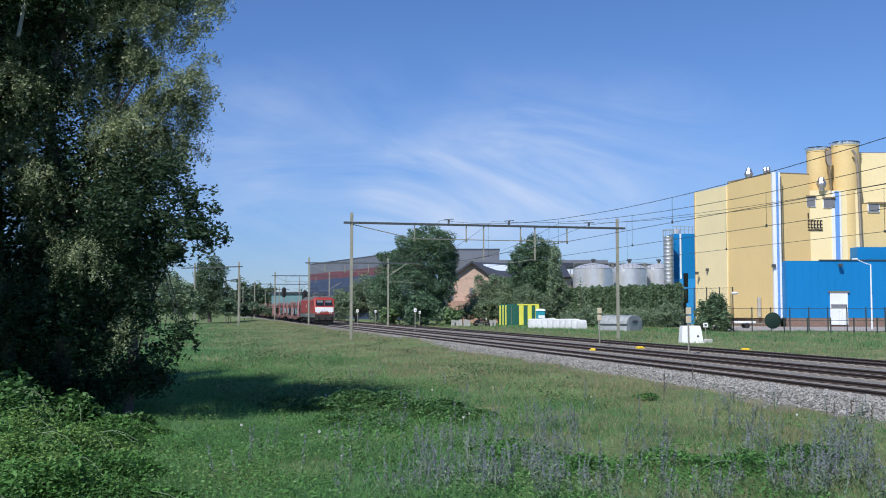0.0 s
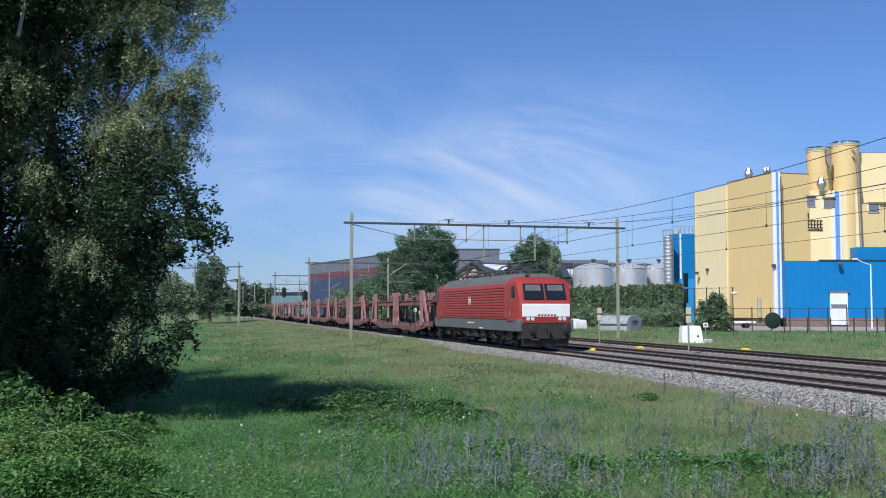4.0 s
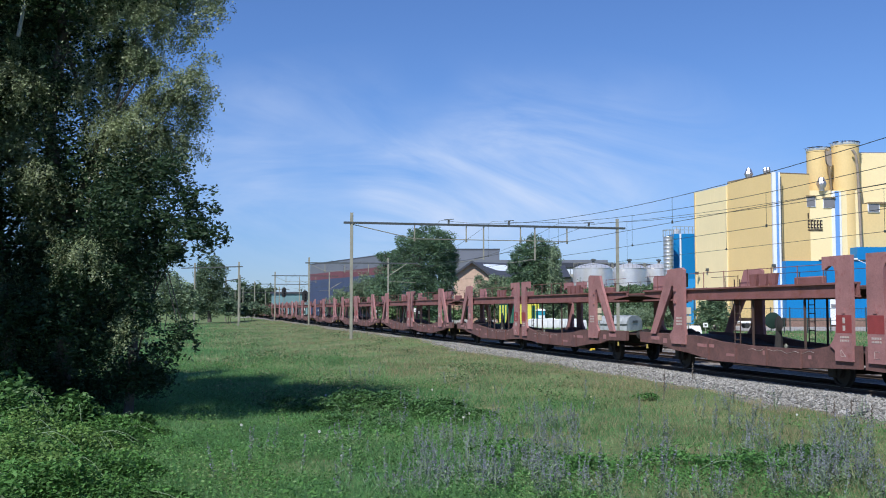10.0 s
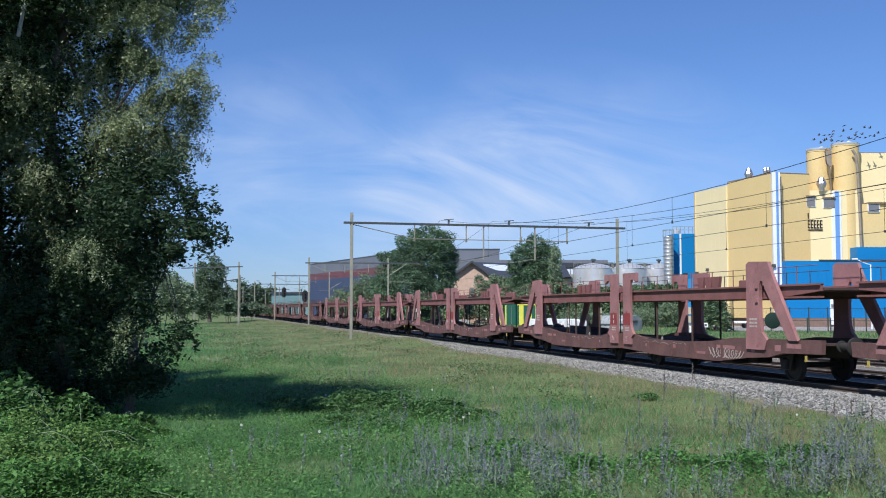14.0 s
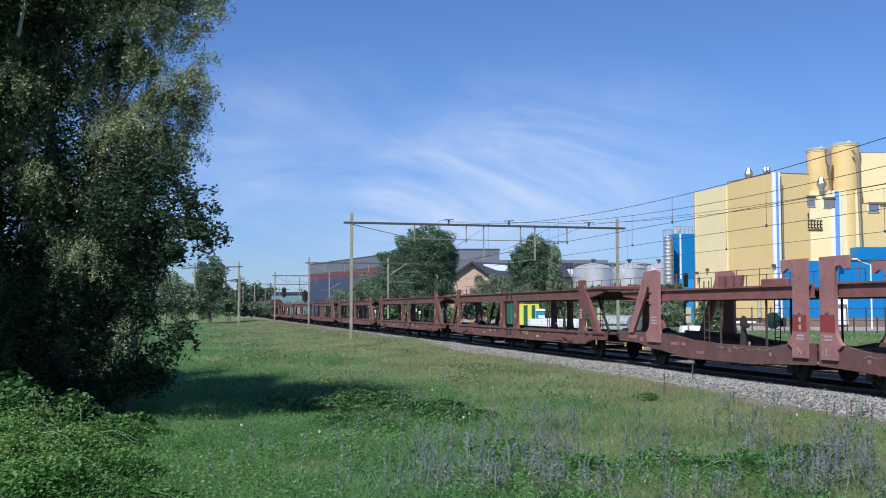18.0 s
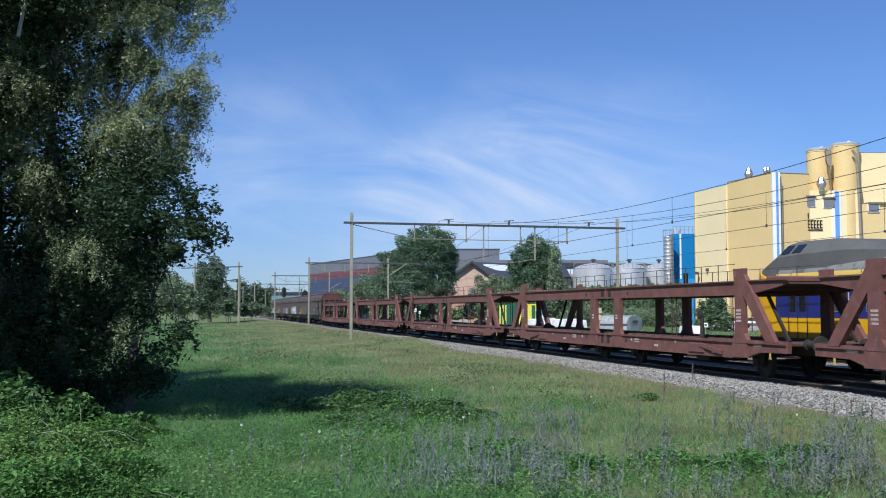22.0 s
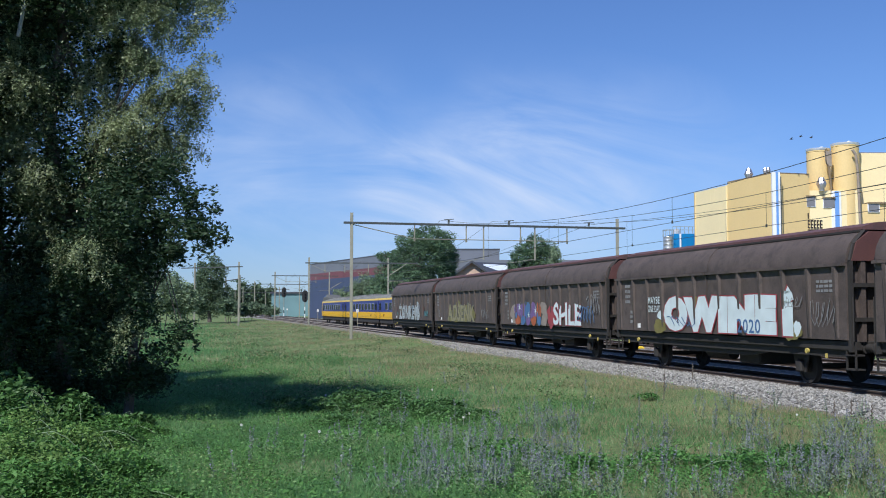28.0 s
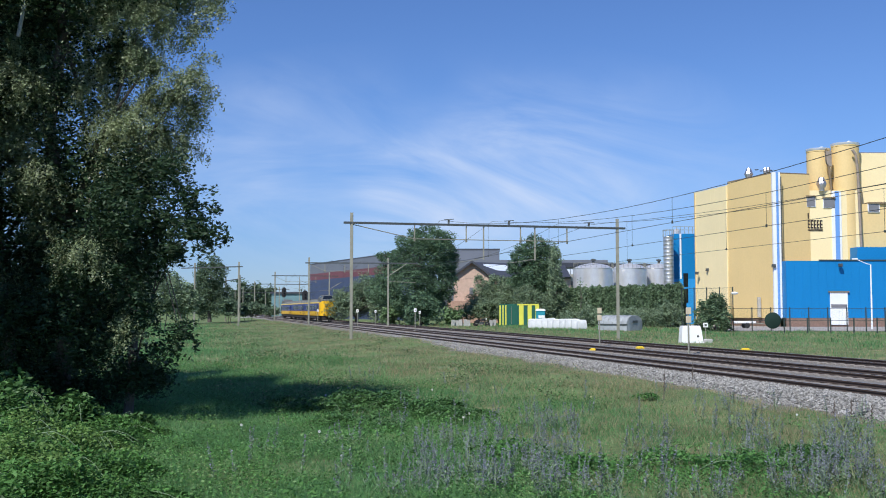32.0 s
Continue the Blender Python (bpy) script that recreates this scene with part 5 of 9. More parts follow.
def wheelset_bm(r):
    bm = bmesh.new()
    for s in (-1, 1):
        y = s * 0.75
        prof = [(0.08, -0.09), (0.16, -0.09), (0.17, -0.04), (r - 0.09, -0.03), (r - 0.07, -0.065), (r, -0.065), (r + 0.005, 0.04), (r + 0.03, 0.05), (r + 0.03, 0.075), (r - 0.08, 0.075), (r - 0.09, 0.03), (0.17, 0.04), (0.16, 0.09), (0.08, 0.09)]
        lathe(bm, [(a, y - s * b) for a, b in prof], 20, "y")
    tube(bm, (0, -0.95, 0), (0, 0.95, 0), 0.08, n=8)
    return bm


WHEEL_46 = to_mesh("wheelset", wheelset_bm(0.46), SOOT)
WHEEL_40 = to_mesh("wheelset", wheelset_bm(0.40), SOOT)
WHEEL_62 = to_mesh("wheelset", wheelset_bm(0.62), SOOT)


def buffers(parent, x, way, z=1.05, r=0.24):
    for y in (-0.87, 0.87):
        bm = bmesh.new()
        lathe(bm, [(0.15, 0), (0.15, 0.05), (0.10, 0.06), (0.10, 0.34), (0.075, 0.35), (0.075, 0.54), (r, 0.56), (r + 0.01, 0.60), (r - 0.03, 0.62)], 14, "x", m=Matrix.Translation((x, y, z)) @ Matrix.Scale(way, 4, (1, 0, 0)))
        part("buffer", bm, SOOT, parent)
    bm = bmesh.new()
    bar(bm, (x, 0, z - 0.02), (x + way * 0.4, 0, z - 0.02), 0.12, 0.12)
    bar(bm, (x + way * 0.36, 0, z - 0.02), (x + way * 0.42, 0, z - 0.4), 0.06, 0.08)
    part("coupling", bm, SOOT, parent)


def axle_guard(parent, x, z):
    """Horn plate, axle box and leaf spring over one axle, on each side."""
    for s in (-1, 1):
        y = s * 1.0
        bm = bmesh.new()
        prism(bm, [(x - 0.45, z + 0.55), (x + 0.45, z + 0.55), (x + 0.22, z - 0.15), (x + 0.13, z - 0.15), (x + 0.13, z + 0.2), (x - 0.13, z + 0.2), (x - 0.13, z - 0.15), (x - 0.22, z - 0.15)], y - 0.02, y + 0.02)
        g = part("axle_guard", bm, SOOT, parent)
        part("axle_box", build(box, x - 0.14, x + 0.14, y - 0.08, y + 0.12, z - 0.14, z + 0.16, 0.03), SOOT, g)
        prof = [(x - 0.62, z + 0.44), (x - 0.62, z + 0.42), (x - 0.2, z + 0.32), (x + 0.2, z + 0.32), (x + 0.62, z + 0.42), (x + 0.62, z + 0.44)]
        part("leaf_spring", build(prism, prof, y - 0.05, y + 0.05), SOOT, g)


def bars_of_writing(parent, x, y, z, rows, w, h, material, name="lettering"):
    """Plain bars that stand for small writing on the near side."""
    rnd = random.Random(int(x * 100) + rows)
    bm = bmesh.new()
    for i in range(rows):
        k = x
        while k < x + w:
            n = rnd.uniform(0.3, 1.0) * w * 0.3
            quad_box(bm, k, min(k + n, x + w), y, y + 0.004, z - i * h * 1.7 - h, z - i * h * 1.7)
            k += n + w * 0.06
    part(name, bm, material, parent, "small white lettering")


# ---- locomotive ----
def make_loco():
    lo = thing("electric_locomotive", "red electric locomotive with white front panel and grey frame", "locomotive")

    def shell(stations, zs):
        bm = bmesh.new()
        rings = []
        for x, hw, zt in stations:
            z3, z4 = min(3.36, zt - 0.02), zt
            rings.append([(x, -hw, zs), (x, hw, zs), (x, hw, min(2.2, zt - 0.04)), (x, hw - 0.04, z3), (x, hw - 0.16, (z3 + z4) / 2 + 0.01), (x, hw - 0.45, z4), (x, -hw + 0.45, z4), (x, -hw + 0.16, (z3 + z4) / 2 + 0.01), (x, -hw + 0.04, z3), (x, -hw, min(2.2, zt - 0.04))])
        loft(bm, rings)
        return bm
    end = [(-9.20, 1.28, 2.30), (-9.12, 1.38, 2.42), (-8.72, 1.44, 3.36), (-8.5, 1.47, 3.56), (-8.1, 1.49, 3.64), (-7.35, 1.49, 3.66)]
    part("cab", shell(end, 1.42), LOCO_RED, lo, "red driver's cab with sloped windscreen")
    part("cab", shell([(-x, h, z) for x, h, z in end[::-1]], 1.42), LOCO_RED, lo, "red driver's cab with sloped windscreen")
    bm = bmesh.new()
    side = [(-1.47, 1.5), (1.47, 1.5), (1.47, 3.3), (1.44, 3.34), (-1.44, 3.34), (-1.47, 3.3)]
    loft(bm, [[(x, y, z) for y, z in side] for x in (-7.35, 7.35)])
    body = part("body", bm, LOCO_RED, lo, "red machine-room body with ribbed sides")
    for s in (-1, 1):
        for k in range(11):
            z = 1.66 + k * 0.148
            bm = bmesh.new()
            prism(bm, [(1.468 * s, z - 0.06), (1.497 * s, z - 0.028), (1.497 * s, z + 0.028), (1.468 * s, z + 0.056)], -6.9, 6.9, "x")
            part("side_rib", bm, LOCO_RED, body)
    bm = bmesh.new()
    box(bm, -9.24, 9.24, -1.45, 1.45, 0.88, 1.5, 0.04)
    part("frame", bm, LOCO_GREY, lo, "grey underframe band")
    roof = [(-1.44, 3.34), (1.44, 3.34), (1.36, 3.42), (1.02, 3.78), (0.7, 3.86), (-0.7, 3.86), (-1.02, 3.78), (-1.36, 3.42)]
    bm = bmesh.new()
    loft(bm, [[(x, y * k, z if z < 3.4 else 3.4 + (z - 3.4) * q) for y, z in roof] for x, k, q in ((-7.6, 0.98, 0.6), (-7.3, 1, 1), (7.3, 1, 1), (7.6, 0.98, 0.6))])
    rf = part("roof", bm, ROOF_GREY, lo, "dusty dark grey roof")
    for i in range(9):
        bm = bmesh.new()
        x = -6 + i * 1.5
        prism(bm, [(1.36, 3.42), (1.265, 3.52), (1.275, 3.53), (1.375, 3.43)], x - 0.025, x + 0.025, "x")
        part("roof_seam", bm, ROOF_GREY, rf)
    for way in (-1, 1):
        mw = Matrix.Scale(-1, 4, (1, 0, 0)) if way > 0 else Matrix.Identity(4)
        # front panel, windscreen halves, lights
        bm = bmesh.new()
        box(bm, -9.30, -9.10, -1.25, 1.25, 1.62, 2.28, 0.03, m=mw)
        fp = part("front_panel", bm, WHITE, lo, "white warning panel across the nose")
        bm = bmesh.new()
        for k in range(6):
            quad_box(bm, -9.306, -9.301, -0.5 + k * 0.17, -0.5 + k * 0.17 + 0.11, 1.68, 1.76, m=mw)
        part("number_marks", bm, LOCO_RED, fp)
        bm = bmesh.new()
        box(bm, -9.27, -9.0, -1.24, 1.24, 1.3, 1.68, 0.03, m=mw)
        part("nose_apron", bm, LOCO_RED, lo)
        for y0, y1 in ((-1.12, -0.05), (0.05, 1.12)):
            bm = bmesh.new()
            loft(bm, [[(-9.135 + a, y, z) for a, y, z in ((0, y0, 2.52), (0, y1, 2.52), (0.335, y1 * 0.97, 3.3), (0.335, y0 * 0.97, 3.3))], [(-9.05 + a, y, z) for a, y, z in ((0, y0, 2.52), (0, y1, 2.52), (0.335, y1 * 0.97, 3.3), (0.335, y0 * 0.97, 3.3))]], m=mw)
            ws = part("windscreen", bm, GLASS, lo, "dark windscreen pane")
            # grey strip over the upper part of each pane
            bm = bmesh.new()
            m0, m1 = y0 + 0.12 * (y1 - y0), y1 - 0.12 * (y1 - y0)
            loft(bm, [[(-9.142 + a, y, z) for a, y, z in ((0.18, m0, 2.94), (0.18, m1, 2.94), (0.31, m1, 3.24), (0.31, m0, 3.24))], [(-9.12 + a, y, z) for a, y, z in ((0.18, m0, 2.94), (0.18, m1, 2.94), (0.31, m1, 3.24), (0.31, m0, 3.24))]], m=mw)
            part("pane_strip", bm, LOCO_GREY, ws, "grey strip across the upper pane")
            bm = bmesh.new()
            tube(bm, mw @ Vector((-9.16, y0 * 0.5 + y1 * 0.5, 2.5)), mw @ Vector((-9.0, y0 * 0.8 + y1 * 0.2, 2.9)), 0.015, n=5)
            part("wiper", bm, SOOT, ws)
        for y in (-0.95, -0.72, 0.72, 0.95):
            bm = bmesh.new()
            lathe(bm, [(0.02, -9.29), (0.085, -9.285), (0.1, -9.27), (0.1, -9.2)], 14, "x", m=mw @ Matrix.Translation((0, y, 1.53)))
            part("headlight", bm, LAMP_GLASS, lo)
        for s in (-1, 1):
            bm = bmesh.new()
            loft(bm, [[(x, s * y, z) for x, z in ((-8.60, 2.62), (-8.22, 2.62), (-8.18, 2.7), (-8.18, 3.1), (-8.24, 3.2), (-8.45, 3.2), (-8.56, 2.95))] for y in (1.40, 1.497)], m=mw)
            part("cab_window", bm, GLASS, lo)
            bm = bmesh.new()
            for x in (-7.95, -7.42):
                quad_box(bm, x, x + 0.012, s * 1.49 - 0.006, s * 1.49 + 0.006, 1.5, 3.3, m=mw)
            d = part("cab_door", bm, SOOT, lo, "door seams")
            bm = bmesh.new()
            for x in (-8.02, -7.36):
                tube(bm, mw @ Vector((x, s * 1.53, 1.62)), mw @ Vector((x, s * 1.53, 1.95)), 0.013, n=6)
            part("handrail", bm, GALV, d)
            bm = bmesh.new()
            for z in (0.35, 0.62, 0.86):
                box(bm, -8.0, -7.5, s * 1.18, s * 1.44, z, z + 0.03, m=mw)
            for x in (-8.0, -7.52):
                box(bm, x, x + 0.02, s * 1.40, s * 1.43, 0.35, 0.9, m=mw)
            part("steps", bm, SOOT, lo)
        bm = bmesh.new()
        loft(bm, [[(-9.3, -1.25, 0.55), (-9.3, 1.25, 0.55), (-9.25, 1.3, 1.3), (-9.25, -1.3, 1.3)], [(-8.6, -1.3, 0.5), (-8.6, 1.3, 0.5), (-8.6, 1.35, 1.3), (-8.6, -1.35, 1.3)]], m=mw)
        part("buffer_beam", bm, SOOT, lo, "sooty buffer beam and skirt")
        bm = bmesh.new()
        loft(bm, [[(-9.1, -1.2, 0.16), (-9.1, 1.2, 0.16), (-9.2, 1.2, 0.5), (-9.2, -1.2, 0.5)], [(-9.0, -1.2, 0.16), (-9.0, 1.2, 0.16), (-9.1, 1.2, 0.5), (-9.1, -1.2, 0.5)]], m=mw)
        part("rail_guard", bm, SOOT, lo)
        buffers(lo, way * 9.2, way)
        # bogie
        cx = way * 5.2
        bg = part("bogie", build(lambda b: [box(b, cx - 2.2, cx + 2.2, s * 1.12 - 0.1, s * 1.12 + 0.1, 0.62, 0.86, 0.03) for s in (-1, 1)]), SOOT, lo, "sooty motor bogie")
        for a in (-1.45, 1.45):
            part("wheelset", WHEEL_62, None, bg, m=pose(cx + a, 0, 0.62))
            for s in (-1, 1):
                bm = bmesh.new()
                box(bm, cx + a - 0.2, cx + a + 0.2, s * 1.08 - 0.12, s * 1.08 + 0.16, 0.42, 0.8, 0.05)
                part("axle_box", bm, SOOT, bg)
                for q in (-0.36, 0.36):
                    bm = bmesh.new()
                    for i in range(4):
                        lathe(bm, [(0.07, 0.45 + i * 0.1), (0.11, 0.47 + i * 0.1), (0.11, 0.52 + i * 0.1), (0.07, 0.55 + i * 0.1)], 10, m=pose(cx + a + q, s * 1.15, 0))
                    part("coil_spring", bm, SOOT, bg)
                bm = bmesh.new()
                tube(bm, (cx + a, s * 1.25, 0.62), (cx + a * 0.3, s * 1.25, 0.5), 0.05)
                part("traction_link", bm, SOOT, bg)
                bm = bmesh.new()
                tube(bm, (cx + a * 0.62, s * 1.27, 0.86), (cx + a * 0.5, s * 1.27, 0.4), 0.06, n=8)
                part("damper", bm, SOOT, bg)
                bm = bmesh.new()
                tube(bm, (cx + a * 1.45, s * 0.78, 0.78), (cx + a * 1.45, s * 0.78, 0.2), 0.03, n=6)
                part("sand_pipe", bm, SOOT, bg)
    for x0, x1, z0, hw in ((-2.55, -1.85, 0.5, 1.3), (-1.7, -1.2, 0.44, 1.22), (-1.05, -0.1, 0.4, 1.3), (0.0, 0.75, 0.46, 1.25), (0.95, 1.7, 0.4, 1.3), (1.85, 2.5, 0.52, 1.28)):
        bm = bmesh.new()
        box(bm, x0, x1, -hw, hw, z0, 0.88, 0.04)
        eb = part("equipment_box", bm, SOOT, lo)
        for s in (-1, 1):
            bm = bmesh.new()
            y = s * (hw + 0.006)
            box(bm, x0 + 0.07, x1 - 0.07, y - 0.008, y + 0.008, z0 + 0.06, 0.8)
            part("cover_plate", bm, SOOT, eb)
    # pantographs: two folded, one with its arm up
    for x, up in ((-6.0, 0), (-3.4, 0), (3.4, 0), (6.0, 1)):
        bm = bmesh.new()
        for y in (-0.55, 0.55):
            bar(bm, (x - 0.9, y, 4.05), (x + 0.9, y, 4.05), 0.06, 0.06)
            for q in (-0.8, 0.8):
                lathe(bm, [(0.06, 3.84), (0.1, 3.88), (0.06, 3.93), (0.1, 3.97), (0.05, 4.03)], 8, m=pose(x + q, y, 0))
        for q in (-0.9, 0, 0.9):
            bar(bm, (x + q, -0.55, 4.05), (x + q, 0.55, 4.05), 0.06, 0.06)
        pn = part("pantograph", bm, DARK_STEEL, lo, "single-arm current collector")
        bm = bmesh.new()
        sg = 1 if x < 0 else -1
        knee, top = ((x + sg * 0.85, 4.22), (x - sg * 0.75, 4.3)) if not up else ((x + sg * 1.0, 4.62), (x - sg * 0.2, 5.12))
        tube(bm, (x - sg * 0.75, 0, 4.1), (knee[0], 0, knee[1]), 0.05)
        for y in (-0.35, 0.35):
            tube(bm, (knee[0], y * 0.3, knee[1]), (top[0], y, top[1]), 0.03)
        tube(bm, (knee[0], -0.15, knee[1]), (knee[0], 0.15, knee[1]), 0.06)
        part("arm", bm, DARK_STEEL, pn)
        bm = bmesh.new()
        for q in (-0.2, 0.2):
            pts = [(top[0] + q, -0.95, top[1] - 0.15), (top[0] + q, -0.7, top[1] + 0.05), (top[0] + q, 0.7, top[1] + 0.05), (top[0] + q, 0.95, top[1] - 0.15)]
            path_tube(bm, pts, 0.03)
        tube(bm, (top[0] - 0.2, -0.4, top[1]), (top[0] + 0.2, -0.4, top[1]), 0.02), tube(bm, (top[0] - 0.2, 0.4, top[1]), (top[0] + 0.2, 0.4, top[1]), 0.02)
        part("collector_head", bm, DARK_STEEL, pn)
    bm = bmesh.new()
    path_tube(bm, [(-5, 0.3, 4.15), (-2, 0.3, 4.2), (2, 0.3, 4.2), (5, 0.3, 4.15)], 0.025)
    for x in (-2, -1, 0.2, 1.2, 2):
        lathe(bm, [(0.06, 3.84), (0.1, 3.9), (0.06, 3.96), (0.1, 4.02), (0.06, 4.08), (0.1, 4.14), (0.05, 4.18)], 8, m=pose(x, 0.3, 0))
    for x in (-8.0, -7.75):
        lathe(bm, [(0.09, 0), (0.06, 0.3), (0.04, 0.32)], 8, "x", m=pose(x, 0.5, 3.76))
    part("roof_busbar", bm, DARK_STEEL, lo)
    # emblem on the flank as a plain framed mark
    for s in (-1, 1):
        bm = bmesh.new()
        y = s * 1.507
        for x0, x1, z0, z1 in ((-0.42, 0.42, 2.28, 2.33), (-0.42, 0.42, 2.86, 2.91), (-0.42, -0.37, 2.33, 2.86), (0.37, 0.42, 2.33, 2.86), (-0.28, -0.2, 2.42, 2.78), (-0.1, -0.02, 2.42, 2.78), (0.06, 0.13, 2.42, 2.78), (0.21, 0.28, 2.42, 2.78)):
            quad_box(bm, x0 * 0.62, x1 * 0.62, y - 0.003, y + 0.003, 2.5 + (z0 - 2.6) * 0.62, 2.5 + (z1 - 2.6) * 0.62)
        part("emblem", bm, WHITE, lo, "white framed railway emblem")
    bars_of_writing(lo, -0.9, 1.451, 1.28, 1, 1.7, 0.07, STRIPE_WHITE)
    bars_of_writing(lo, -2.6, 1.451, 1.02, 1, 0.7, 0.08, WHITE)
    return lo


LOCO = make_loco()
MOVERS.append((LOCO, -9.79))


# ---- open double-deck car carriers ----
CHALK = mat("faded_chalk_lettering", (0.50, 0.42, 0.39), 0.8, vary=0.3, size=0.3, bump=0)
DECK = mat("dark_deck_plate", (0.085, 0.05, 0.04), 0.85, vary=0.35, size=0.6, dirt=(0.05, 0.04, 0.036), dirt_at=0.5)
A_SILL = mat("grimy_red_oxide", (0.135, 0.068, 0.062), 0.8, vary=0.35, size=1.0, dirt=(0.20, 0.092, 0.084), dirt_at=0.5)
FADED = mat("pink_faded_oxide", (0.34, 0.165, 0.162), 0.85, vary=0.28, size=0.7, dirt=(0.26, 0.085, 0.082), dirt_at=0.56)
PANEL_RED = mat("post_panel_red", (0.27, 0.045, 0.045), 0.75, vary=0.2, size=0.4, dirt=(0.25, 0.1, 0.09), dirt_at=0.6)


def carrier_gear(w, end_x):
    """Wheels and brake gear common to both kinds; the set is two four-wheel halves."""
    for x in (-end_x, -1.75, 1.75, end_x):
        part("wheelset", WHEEL_46 if abs(x) > 5 else WHEEL_40, None, w, m=pose(x, 0, 0.46 if abs(x) > 5 else 0.40))
        axle_guard(w, x, 0.46 if abs(x) > 5 else 0.40)
    for x in (-6.9, 4.4, 7.6):
        bm = bmesh.new()
        box(bm, x - 0.45, x + 0.45, -0.5, 0.9, 0.34, 0.75, 0.04)
        tube(bm, (x - 1.1, 0.3, 0.5), (x + 1.1, 0.3, 0.5), 0.13, n=10)
        part("brake_gear", bm, SOOT, w)
    bm = bmesh.new()
    bar(bm, (-12.3, 0, 0.85), (-0.4, 0, 0.7), 0.5, 0.3), bar(bm, (12.3, 0, 0.85), (0.4, 0, 0.7), 0.5, 0.3)
    part("centre_beam", bm, SOOT, w)
    buffers(w, -12.9, -1), buffers(w, 12.9, 1)


def railing(w, mat_, z0, y, xs, h=0.62, rails=(0.35, 0.62), gaps=()):
    for a, b in zip(xs, xs[1:]):
        bm = bmesh.new()
        tube(bm, (a, y, z0), (a, y, z0 + h), 0.015, n=5)
        if (a, b) not in gaps:
            for r in rails:
                tube(bm, (a, y, z0 + r), (b, y, z0 + r), 0.010, n=5)
        part("railing", bm, mat_, w)


